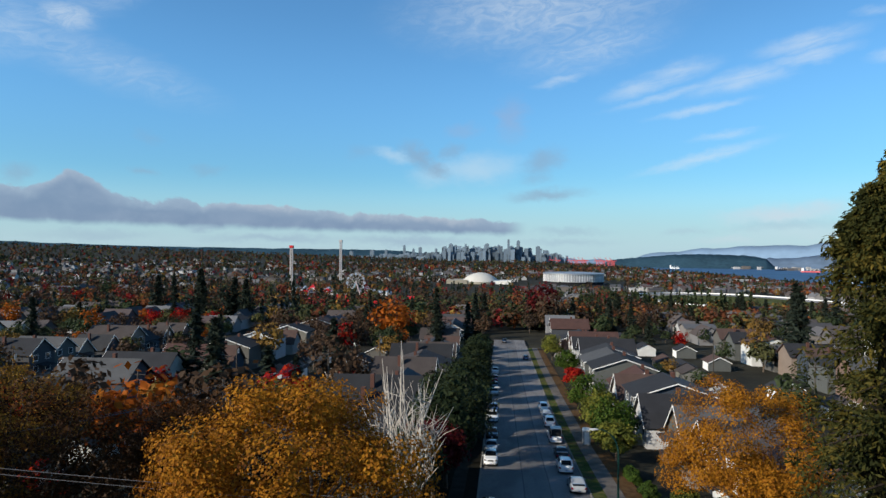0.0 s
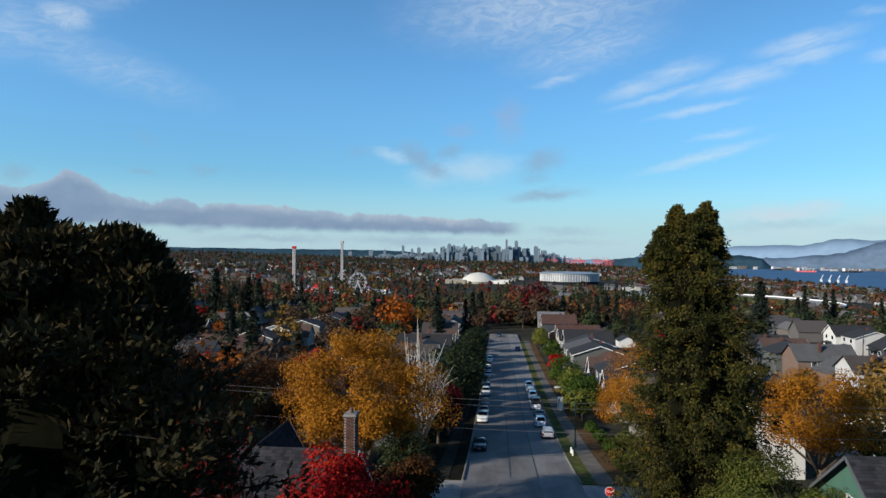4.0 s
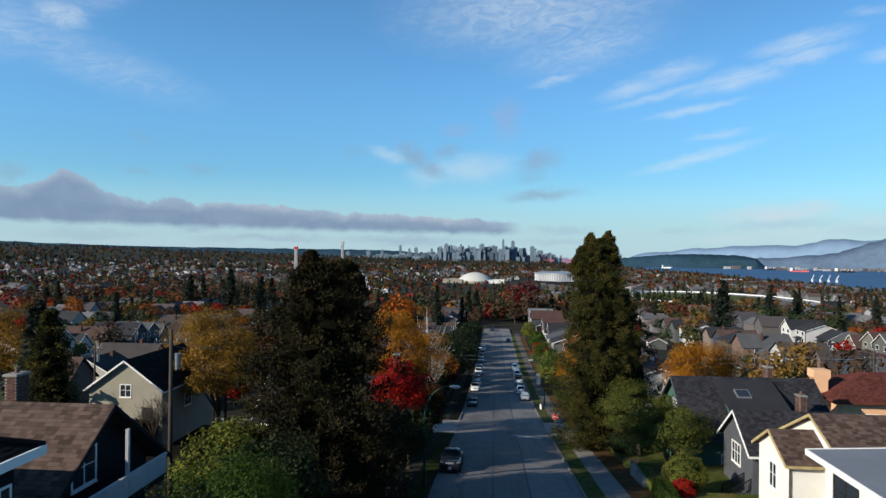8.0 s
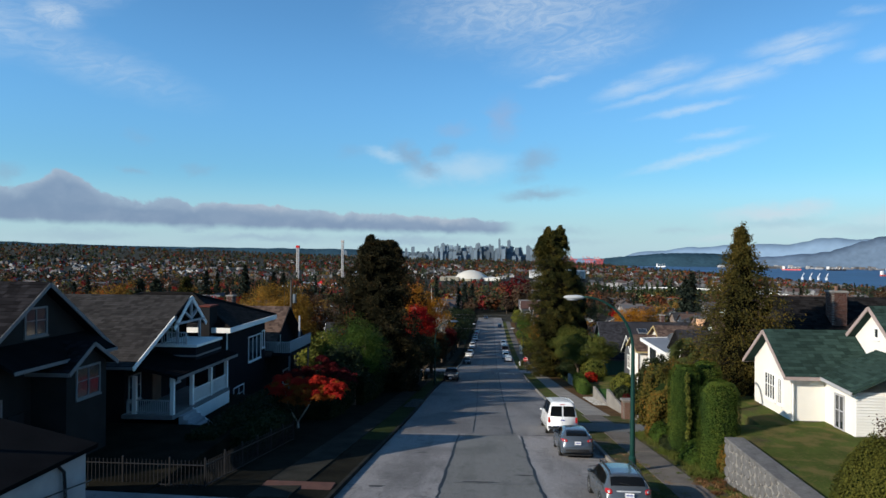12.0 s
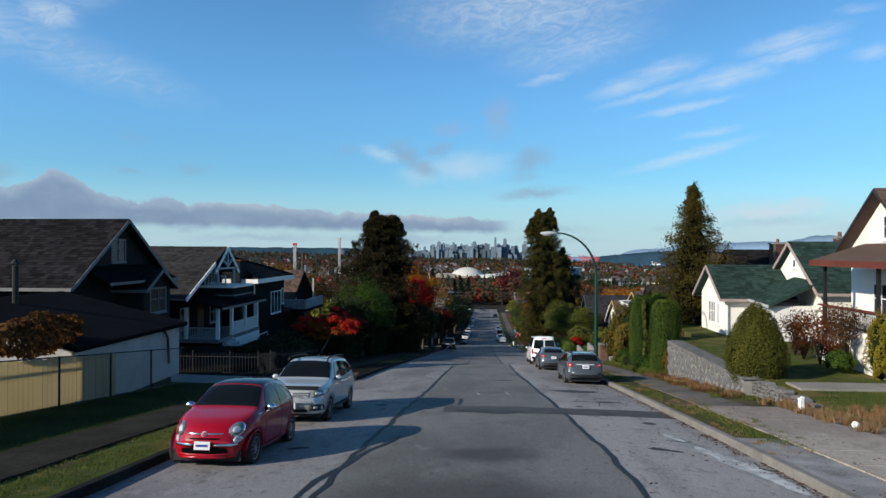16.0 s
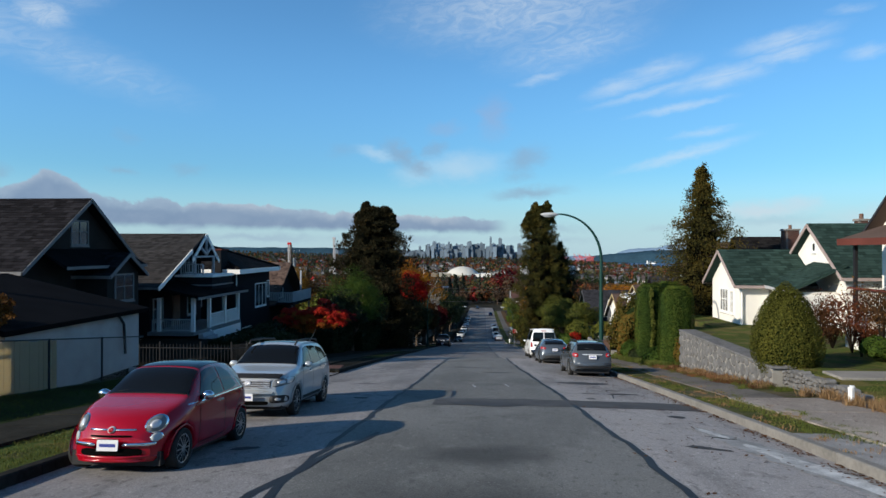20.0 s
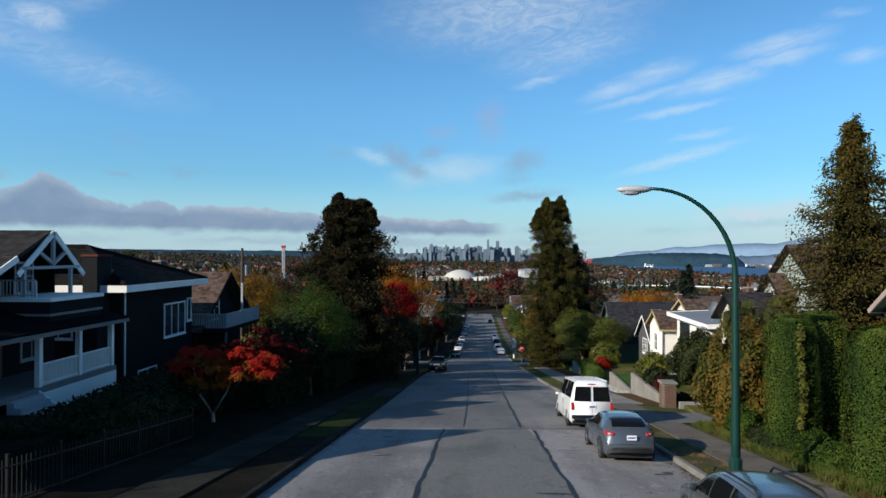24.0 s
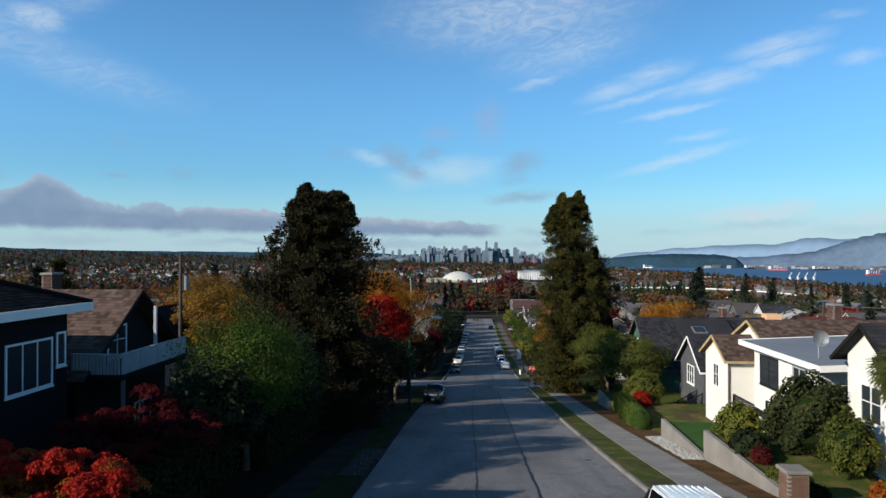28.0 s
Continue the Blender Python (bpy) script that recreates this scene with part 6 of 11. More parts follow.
part("deck_rail", Mesh().box(-15.2, -12.78, -27.44, -27.3, 17.004, 17.08), M["dim_white"], h)
part("roof_post", Mesh().box(-13.1, -12.96, -23.9, -23.76, 16.1, 19.0), M["dim_white"], h)
posts(h, [(-12.95, -27.0, 11.0), (-12.95, -21.2, 11.0)], 4.85, 0.14, M["dull_trim"])
window(h, "+x", -15.2, -23.6, 16.4, 1.6, 1.5, 1)
window(h, "+x", -15.2, -21.0, 12.2, 1.6, 1.3, 1)
chimney(h, -21, -20.2, 18.5, 20.6)

h = gable_house("house", "house with black roof and cream gable end", -39.6, -31.6, 14.3, 26.5, 5.8, 6.4, 9.3, "y", "cream", "roof_black", "white", 0.4, seed=26)
window(h, "-y", 14.3, -35.6, 11.4, 1.1, 1.2, 1)
window(h, "-y", 14.3, -33.2, 9.0, .9, 1.2, 1, M["darkwall"])
window(h, "+x", -31.6, 20, 9.4, 1.4, 1.3, 1)
h = gable_house("house", "dark-roofed house with a tall side chimney", -20, -7.2, 10.6, 19.6, 5.6, 4.8, 8.3, "x", "darkwall", "roof_dark", "white", 0.5, seed=27)
window(h, "+x", -7.2, 15.6, 7.2, 1.5, 1.4, 1)
window(h, "+x", -7.2, 15.6, 11.0, 1.0, 1.1, 1)
chimney(h, -6.75, 13.2, 4.6, 16.7, .6, .9, "brick")
gable_house("house", "", -15.5, -11.5, 17.0, 22.4, 5.6, 4.4, 7.9, "y", "darkwall", "roof_dark", "white", 0.4, seed=28, root=h)

# ---- the blocks further down, from a handful of plain house types
kinds = []
for i, (w, d, ev, rg, ax, lab) in enumerate(((8.2, 12, 5.4, 8.2, "y", "two-storey painted house with shingled gable roof"), (8.6, 11, 3.6, 6.6, "x", "painted bungalow with shingled gable roof"),
                                             (9.0, 13, 5.8, 8.0, "x", "boxy painted house with low gable roof"), (8.0, 10, 3.2, 6.9, "y", "small cottage with steep gable roof"),
                                             (8.8, 14, 5.6, 8.8, "y", "long two-storey house with gable roof"))):
    # front looks towards +x; d deep along x
    h = gable_house("house", lab, -d / 2, d / 2, -w / 2, w / 2, 0, ev, rg, "x" if ax == "y" else "y", "wall_mixed", "roof_mixed", "white", 0.5, near=False, down=3.5, group="houses of the blocks", seed=i)
    n = 2 if ev > 5 else 1
    for fl in range(n):
        for u in (-2.2, 2.0):
            window(h, "+x", d / 2, u, 1.2 + 2.7 * fl, 1.5, 1.3, 1, sash=None)
        window(h, "-y", -w / 2, -3.2, 1.3 + 2.7 * fl, 1.2, 1.1, 0, sash=None)
    part("porch", Mesh().box(d / 2, d / 2 + 1.8, -1.6, 1.6, -3.0, 0.6, .03), M["concrete"], h)
    part("porch_roof", Mesh().prism([(d / 2, -1.9, 3.1), (d / 2 + 2.1, -1.9, 2.7), (d / 2 + 2.1, -1.9, 2.55), (d / 2, -1.9, 2.95)], (0, 3.8, 0)), M["roof_mixed"], h)
    part("chimney", Mesh().box(-1.3, -0.7, -w / 4 - .3, -w / 4 + .4, ev, rg + 0.7, .04), M["brick"], h)
    kinds.append(h)
garage = gable_house("garage", "small lane garage with gable roof", -3, 3, -3, 3, 0, 2.4, 3.9, "y", "wall_mixed", "roof_mixed", "white", 0.3, near=False, down=2.0, group="lane garages", seed=9)
part("garage_door", Mesh().box(2.98, 3.05, -2.2, 2.2, 0.0, 2.1, .02), M["white"], garage)

rs = random.Random(77)
spots = []
for k in range(-4, 6):
    xc = MID + 100 * k
    for sgn in (-1, 1):
        hx = xc + sgn * 23.0
        y = 56.0
        while y < 360:
            if not (232 < y < 252) and abs(hx) < 0.62 * (y + 70) + 25:
                if not (k == 0 and sgn < 0 and y < 66):
                    spots.append((hx + rs.uniform(-1.5, 1.5), y, sgn, k))
            y += rs.uniform(10.2, 12.5)
for k in (-1, 1):       # the back rows beside our own block
    for sgn in (-1, 1):
        for y in np.arange(-18, 34, 11.0):
            hx = MID + 100 * k + sgn * 23
            if abs(hx) < 0.62 * (y + 80) + 8:
                spots.append((hx, float(y), sgn, k))
spots.sort(key=lambda s: math.hypot(s[0], s[1] + 40))
used = set()
FAR_SPOTS = spots[98:]
for i, (hx, y, sgn, k) in enumerate(spots[:98]):
    kd = rs.randrange(5)
    mtx = pose(hx, y, land_z(hx, y) + 0.5, 0, 0, 0 if sgn < 0 else 180)
    if kd in used:
        copy_thing(kinds[kd], mtx)
    else:
        kinds[kd].matrix_world = mtx
        used.add(kd)
placed = False
for i, (hx, y, sgn, k) in enumerate(spots[:98]):
    if rs.random() < 0.4:
        gx0, gy0 = hx + sgn * 20, y + rs.uniform(-2, 2)
        mtx = pose(gx0, gy0, land_z(gx0, gy0) + 0.1, 0, 0, 0 if sgn > 0 else 180)
        if placed:
            copy_thing(garage, mtx)
        else:
            garage.matrix_world, placed = mtx, True

# ---------------------------------------------------------------- trees and shrubs


def broadleaf(name, label, h, r, z0, leaf, n=5000, size=0.22, seed=0, bark="bark", lean=0.0, group="", clusters=70, squash=1.0, trunk_r=None, bare=False, flat=0.75, tight=1.0, far=False, split=False):
    """A trunk with forking limbs, and leaves in clusters round the limb ends."""
    g = np.random.default_rng(seed)
    t = thing(name, label, "tree", group)
    tr = trunk_r or 0.018 * h + 0.06
    m = Mesh()
    fork = z0 * 0.9
    m.tube([(0, 0, -0.6), (0, 0, 0.1), (lean * .3, 0, fork * .6), (lean * .6, 0, fork)], [tr * 1.5, tr * 1.1, tr * .9, tr * .75], 9)
    ch = (h - z0) / 2
    cz = z0 + ch
    cen = []
    for i in range(clusters):
        d = g.normal(size=3)
        d /= np.linalg.norm(d)
        k = g.uniform(0.45, 1.0) ** 0.6 * g.uniform(0.82, 1.08)
        if d[2] < -0.55:
            d[2] *= 0.5
        cen.append(np.array([d[0] * r * k + lean, d[1] * r * k, cz + d[2] * ch * k * squash]))
    cen = np.array(cen)
    limbs = 24 if bare else (3 if far else 9)
    for i in range(limbs):
        lm = Mesh() if split else m
        e = cen[i]
        p0 = Vector((lean * .6, 0, fork * (0.75 + 0.25 * g.random())))
        p2 = Vector(e)
        p1 = p0.lerp(p2, 0.5) + Vector((g.normal() * .15 * r, g.normal() * .15 * r, 0.12 * ch))
        lm.tube([p0, p1, p2], [tr * .55, tr * .33, tr * .08], 6)
        for j in range(13 if bare else (0 if far else 3)):
            q = Vector(cen[g.integers(clusters)]) if not bare else p1.lerp(p2, 0.3 + 0.6 * g.random()) + Vector(g.normal(size=3)) * r * .3 + Vector((0, 0, ch * .35))
            if (q - p1).length < r * 1.1:
                lm.tube([p1.lerp(p2, g.random() * .6), p1.lerp(q, .55) + Vector((0, 0, .05 * ch)), q], [tr * .22, tr * .12, tr * .03], 5)
        if split:
            part("limb", lm, M[bark], t, smooth=True)
    part("trunk", m, M[bark], t, smooth=True)
    if n:
        own = g.integers(0, clusters, n)
        cr = tight * r * 3.0 / clusters ** .5 * g.uniform(0.7, 1.3, clusters)
        off = g.normal(size=(n, 3))
        off *= (0.35 + 0.65 * g.random(n) ** .5)[:, None] * 0.95 / (np.linalg.norm(off, axis=1)[:, None] + 1e-9)
        off[:, 2] *= flat
        C = cen[own] + off * cr[own][:, None]
        face = off * 0.9 + (cen[own] - np.array([lean, 0, cz])) / r * 0.55 + np.array([0, 0, .35])
        U, V = spread_axes(g, n, size, 0.62, face, 0.42)
        part("crown", cards("crown", C, U, V, M[leaf]), None, t)
    return t


def conifer(name, label, h, prof, leaf, z0=0.8, n_per=16, step=0.5, arms=8, size=0.5, droop=0.25, seed=0, tops=1, trunk_r=0.4, group="", jag=0.25, leaders=(), tufts=0, lift=-0.45, core=0):
    """An evergreen with whorls of boughs hung with sprays; prof gives the bough length by height 0..1."""
    g = np.random.default_rng(seed)
    t = thing(name, label, "tree", group)
    m = Mesh()
    m.tube([(0, 0, -0.6), (0, 0, h * .5), (0, 0, h * .97)], [trunk_r, trunk_r * .6, 0.04], 9)
    C, U, V = [], [], []
    levels = []
    z = z0
    while z < h:
        levels.append((0.0, 0.0, z, float(np.interp(z / h, [p[0] for p in prof], [p[1] for p in prof])), arms))
        z += step * g.uniform(.7, 1.3)
    for lx, ly, zt, ln in leaders:
        m.tube([(lx * .5, ly * .5, zt - ln), (lx, ly, zt)], [.12, .03], 6)
        levels += [(lx, ly, zt - ln + ln * k / 24, 1.25 * (1 - k / 24) ** .7 + .08, 8) for k in range(24)]
    for lx, ly, z, R, arms in levels:
        for a in range(arms):
            ang = g.uniform(0, 2 * math.pi)
            ln = R * g.uniform(1 - jag * 1.6, 1 + jag * .6)
            d = np.array([math.cos(ang), math.sin(ang), 0.0])
            base = np.array([lx, ly, z + g.uniform(-.3, .3)])
            rise = g.uniform(-droop, droop * .6)
            tip = base + d * ln + np.array([0, 0, ln * rise])
            if a % 3 == 0 and R > 1:
                m.tube([base, base * .5 + tip * .5, tip], [trunk_r * .16, .04, .012], 5)
            s = g.random(n_per) ** 0.65
            if tufts:
                nodes = base + (tip - base) * (g.random(tufts) ** .36)[:, None] + g.normal(size=(tufts, 3)) * (.03 * R + .08) * np.array([1, 1, .8])
                own = g.integers(0, tufts, n_per)
                off = np.clip(g.normal(size=(n_per, 3)), -1.7, 1.7) * (.10 * R ** .5 + .06) * np.array([1, 1, .8])
                P = nodes[own] + off
                dirs = off * 1.6 + d * .35 + np.array([0, 0, lift]) + g.normal(size=(n_per, 3)) * .45
                dirs /= np.linalg.norm(dirs, axis=1)[:, None] + 1e-9
                sd = np.cross(dirs, g.normal(size=(n_per, 3)))
                sd /= np.linalg.norm(sd, axis=1)[:, None] + 1e-9
                q = size * g.uniform(.6, 1.25, n_per)[:, None]
                C.append(P)
                U.append(dirs * q)
                V.append(sd * q * .36)
                continue
            P = base + (tip - base) * s[:, None] + g.normal(size=(n_per, 3)) * (0.10 * R + 0.06) * np.array([1, 1, .32])
            P[:, 2] -= droop * 0.5 * s * s * ln * .5
            dirs = d + g.normal(size=(n_per, 3)) * 0.42 + np.array([0, 0, -.08])
            dirs /= np.linalg.norm(dirs, axis=1)[:, None]
            sd = np.cross(dirs, d * .45 + np.array([0, 0, 1.0]) + g.normal(size=(n_per, 3)) * .38)
            sd /= np.linalg.norm(sd, axis=1)[:, None] + 1e-9
            q = size * g.uniform(.6, 1.25, n_per)[:, None]
            C.append(P)
            U.append(dirs * q)
            V.append(sd * q * .36)
    part("trunk", m, M["dark_bark"], t, smooth=True)
    # added solid inside the crown, coloured as its inner shade
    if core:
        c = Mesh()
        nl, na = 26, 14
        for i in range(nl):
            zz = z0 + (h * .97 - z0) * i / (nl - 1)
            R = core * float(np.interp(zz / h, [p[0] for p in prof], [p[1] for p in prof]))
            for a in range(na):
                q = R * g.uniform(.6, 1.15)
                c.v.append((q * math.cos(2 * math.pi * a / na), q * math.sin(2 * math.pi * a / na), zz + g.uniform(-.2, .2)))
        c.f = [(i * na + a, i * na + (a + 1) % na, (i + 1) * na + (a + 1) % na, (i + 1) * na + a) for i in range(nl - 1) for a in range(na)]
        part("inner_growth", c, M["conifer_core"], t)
    part("crown", cards("crown", np.concatenate(C), np.concatenate(U), np.concatenate(V), M[leaf]), None, t)
    return t


def layered_maple(name, label, lobes, leaf, under, seed=0, fork=.45, bark="pale_bark", n=46000, size=.04):
    """A low maple: a forked stem under drooping tiers of fine leaves; lobes are (x, y, z, radius)."""
    g = np.random.default_rng(seed)
    t = thing(name, label, "tree")
    m = Mesh().tube([(0, 0, -.4), (.02, 0, .1), (0, 0, fork)], [.11, .085, .075], 9)
    part("trunk", m, M[bark], t, smooth=True)
    pads, below = [], []
    for k, (x, y, z, r) in enumerate(lobes):
        sway = Vector((g.normal() * .1, g.normal() * .1, 0))
        p1 = Vector((x * .45, y * .45, fork + (z - fork) * .45)) + sway
        part("limb", Mesh().tube([(0, 0, fork * .9), p1, (x * .9, y * .9, z + r * .1)], [.06, .045, .012] if k < 2 else [.035, .028, .01], 7), M[bark if k < 2 else "dark_bark"], t, smooth=True)
        for j in range(int(9 + 8 * r)):
            a, q = g.uniform(0, 2 * math.pi), r * g.random() ** .5
            h = z + g.uniform(-.45, .42) * r * (1 - .55 * (q / r) ** 2) - .22 * q
            (below if h < z - .16 * r or g.random() < .22 else pads).append((x + q * math.cos(a), y + q * math.sin(a), h, r * g.uniform(.24, .42)))
    for nm, group, mat, share in (("crown", pads, leaf, .66), ("lower_leaves", below, under, .34)):
        P = np.array(group)
        k = g.choice(len(P), int(n * share), p=P[:, 3] ** 2 / (P[:, 3] ** 2).sum())
        a, q = g.uniform(0, 2 * math.pi, len(k)), g.random(len(k)) ** .6
        q = q * (1 + .28 * np.sin(a * 5 + P[k, 0] * 9) + .14 * np.sin(a * 11 + P[k, 1] * 7))
        C = np.stack([P[k, 0] + P[k, 3] * q * np.cos(a), P[k, 1] + P[k, 3] * q * np.sin(a), P[k, 2] + P[k, 3] * (g.normal(size=len(k)) * .10 - .42 * q * q)], 1)
        U, V = spread_axes(g, len(k), size, .5, np.stack([np.cos(a) * q * .8, np.sin(a) * q * .8, np.ones(len(k))], 1), .5)
        part(nm, cards(nm, C, U, V, M[mat]), None, t, "orange-brown lower leaves" if nm == "lower_leaves" else "")
    return t


def shrub(name, label, r, leaf, n=1500, size=0.09, seed=0, core=True, group="", box=False, lumpy=0.2, column=False, taper=0.0):
    """A dense shrub: a near-black core for inner shade under a skin of leaves; box for a clipped hedge."""
    g = np.random.default_rng(seed)
    t = thing(name, label, "hedge" if box else "shrub", group)
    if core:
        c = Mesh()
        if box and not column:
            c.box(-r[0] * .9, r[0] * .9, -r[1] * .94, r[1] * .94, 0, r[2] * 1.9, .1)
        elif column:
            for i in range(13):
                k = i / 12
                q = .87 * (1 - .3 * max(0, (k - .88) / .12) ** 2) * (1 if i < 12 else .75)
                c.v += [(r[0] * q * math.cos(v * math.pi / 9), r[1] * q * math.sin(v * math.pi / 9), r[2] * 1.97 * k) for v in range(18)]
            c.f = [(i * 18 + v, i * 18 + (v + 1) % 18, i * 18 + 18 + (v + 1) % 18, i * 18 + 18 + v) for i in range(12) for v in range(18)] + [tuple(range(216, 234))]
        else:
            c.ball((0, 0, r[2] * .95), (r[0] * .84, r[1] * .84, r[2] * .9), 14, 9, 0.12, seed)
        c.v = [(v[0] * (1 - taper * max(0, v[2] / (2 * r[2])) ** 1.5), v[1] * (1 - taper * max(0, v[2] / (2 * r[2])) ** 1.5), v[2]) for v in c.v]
        part("inner_growth", c, M["hedge_core_shade"], t)
    if column:
        a, k = g.uniform(0, 2 * math.pi, n), g.random(n)
        cap = g.random(n) < .16
        k = np.where(cap, 1.0, k)
        girth = (.90 + .10 * np.sin(np.pi * k ** .8)) * (1 - np.clip((k - .88) / .12, 0, 1) ** 2 * .32)
        girth *= 1 + .035 * np.sin(a * 3 + k * 5 + seed) + .025 * np.sin(a * 7 - k * 9 + seed)
        girth *= np.where(cap, g.random(n) ** .5, g.uniform(.94, 1.03, n))
        ring = np.stack([np.sign(np.cos(a)) * np.abs(np.cos(a)) ** .72, np.sign(np.sin(a)) * np.abs(np.sin(a)) ** .72], 1)
        P = np.concatenate([ring * np.array(r[:2]) * girth[:, None], (k * 2 * r[2] * (1 + .015 * np.sin(ring[:, 1] * 4 + seed)) + g.normal(size=n) * .02)[:, None]], 1)
        face = np.concatenate([ring, np.where(cap | (k > .9), 1.2, .12)[:, None]], 1)
    elif box:
        P = g.uniform(-1, 1, (n, 3))
        ax = g.choice(3, n, p=[.38, .38, .24])
        P[np.arange(n), ax] = np.where(ax == 2, 1.0, np.sign(P[np.arange(n), ax]))
        face = np.zeros((n, 3))
        face[np.arange(n), ax] = P[np.arange(n), ax]
        P = P * np.array([r[0], r[1], r[2]]) + np.array([0, 0, r[2]]) + g.normal(size=(n, 3)) * 0.06
    else:
        d = g.normal(size=(n, 3))
        d /= np.linalg.norm(d, axis=1)[:, None]
        bump = 1 + lumpy * np.sin(d[:, 0] * 5 + seed) * np.cos(d[:, 1] * 6 + d[:, 2] * 4 + seed)
        P = d * np.array(r) * (bump * g.uniform(.86, 1.04, n))[:, None] + np.array([0, 0, r[2]])
        keep = P[:, 2] > -0.1
        P, face = P[keep], d[keep] + np.array([0, 0, .3])
    P[:, :2] *= (1 - taper * np.clip(P[:, 2] / (2 * r[2]), 0, 1) ** 1.5)[:, None]
    U, V = spread_axes(g, len(P), size, 0.6, face, .34 if column else .5)
    part("leaves", cards("leaves", P, U, V, M[leaf]), None, t)
    return t


def leggy_shrub(name, label, h, r, leaf, n, size, seed):
    """A thin shrub: bare arching stems from one root, and loose leaves along their upper halves."""
    g = np.random.default_rng(seed)
    t = thing(name, label, "shrub")
    C = []
    for k in range(11):
        a, q = g.uniform(0, 2 * math.pi), r * g.uniform(.3, 1.0)
        top = np.array([q * math.cos(a), q * math.sin(a), h * g.uniform(.7, 1.05)])
        mid = np.array([top[0] * .35, top[1] * .35, top[2] * .6])
        part("stem", Mesh().tube([(0, 0, -.1), mid, top], [.03, .02, .006], 5), M["dark_bark"], t, smooth=True)
        w = g.random(n // 11)[:, None]
        C.append(mid * (1 - w) + top * w + np.clip(g.normal(size=(n // 11, 3)), -1.6, 1.6) * r * .24)
    C = np.concatenate(C)
    U, V = spread_axes(g, len(C), size, .6, C - np.array([0, 0, h * .6]), .6)
    part("leaves", cards("leaves", C, U, V, M[leaf]), None, t)
    return t


def put(t, x, y, z, rz=0.0):
    t.matrix_world = pose(x, y, z, 0, 0, rz)
    return t


put(conifer("conifer", "tall dense golden-green evergreen beside the sidewalk", 23.6, [(0, 3.6), (.1, 4.4), (.4, 4.5), (.55, 4.1), (.68, 3.7), (.8, 2.9), (.92, 1.9), (.98, 1.1), (1, .3)], "lf_fir", 1.0, 140, .5, 19, .12, .30, 3, trunk_r=.6, jag=.36, tufts=3, leaders=((1.15, .4, 24.5, 3.2), (-.9, .5, 24.2, 3.2), (-1.8, .3, 22.8, 2.6)), core=.52), 14.6, 23.0, 4.6)
put(conifer("conifer", "broad dark evergreen in the shade of its neighbour", 18.5, [(0, 5.4), (.3, 5.2), (.6, 3.9), (.85, 1.9), (1, .3)], "lf_dark", .8, 70, .5, 13, .13, .30, 4, trunk_r=.4, jag=.4, tufts=3, core=.5), 18.4, 28.0, 3.8)
put(conifer("pine", "dark spreading pine beside the sidewalk", 17.0, [(0, 4.2), (.1, 5.2), (.3, 5.5), (.45, 5.2), (.6, 4.7), (.73, 4.1), (.82, 3.3), (.9, 2.3), (.96, 1.5), (1, .6)], "lf_pine", .8, 170, .6, 22, .14, .16, 5, trunk_r=.5, jag=.36, tufts=3, lift=.65, leaders=((1.5, .2, 16.9, 2.0), (-.9, .3, 17.3, 2.0)), core=.58), -8.3, -9.2, 9.2)
put(conifer("cedar", "slender feathery cedar with golden brown tips", 12.2, [(0, 3.0), (.25, 3.1), (.43, 3.0), (.55, 2.6), (.68, 2.0), (.8, 1.2), (.9, .6), (1, .06)], "lf_cedar", .4, 60, .2, 12, .085, .34, 7, trunk_r=.2, jag=.36, tufts=4, core=.4), 19.6, -42.4, 14.3)
put(broadleaf("dark_tree", "dense dark garden tree in the shade", 7.2, 2.9, 1.4, "lf_dark", 12000, .10, 71, clusters=80), -7.9, -19.4, 10.6)
put(broadleaf("dark_tree", "dense dark garden tree in the shade", 5.4, 2.1, 1.0, "lf_dark", 9000, .09, 72, clusters=70), -7.4, -30.6, 12.0)
put(broadleaf("round_tree", "rounded bright green garden tree", 7.6, 3.0, 1.6, "lf_green", 34000, .055, 21, clusters=100), -7.4, -26.3, 11.4)
put(layered_maple("japanese_maple", "small red maple with a forked pale trunk", ((-.9, -.3, 2.5, 1.0), (1.35, -.3, 2.5, 1.0), (-1.6, .1, 2.65, .95), (-.9, .5, 3.2, .9), (.25, -.1, 3.15, 1.05), (.4, .4, 2.5, .95), (2.2, .1, 2.95, 1.0), (2.4, -.2, 2.45, .7), (.1, -.6, 2.15, .8), (1.2, .5, 3.15, .8)), "lf_maple", "lf_ember", 22, n=76000, size=.045), -7.85, -41.3, road_z(-41.3) + .1)
put(layered_maple("japanese_maple", "dark maroon maple in the front garden", ((-1.5, 0, 3.2, 1.2), (.1, .3, 3.9, 1.2), (1.5, .2, 3.3, 1.2), (.2, -.8, 2.7, 1.1), (-.6, .6, 2.6, 1.0)), "lf_maroon", "lf_maroon", 23, .9, "dark_bark", 40000, .045), -8.4, -34.4, 12.7)
put(broadleaf("autumn_tree", "large golden autumn tree beside the street", 15.4, 6.5, 4.0, "lf_gold", 64000, .09, 24, clusters=150, tight=.95), -9.4, 29.5, 4.0)
put(broadleaf("autumn_tree", "large golden-orange thinning autumn tree", 15.2, 6.0, 3.0, "lf_gold", 46000, .085, 25, clusters=120, tight=.74), 18.8, 51.5, 1.0)
put(broadleaf("autumn_tree", "broad orange autumn tree behind the houses", 12.5, 5.6, 3.2, "lf_gold", 26000, .11, 26, clusters=100), 32.5, 43, 2.2)
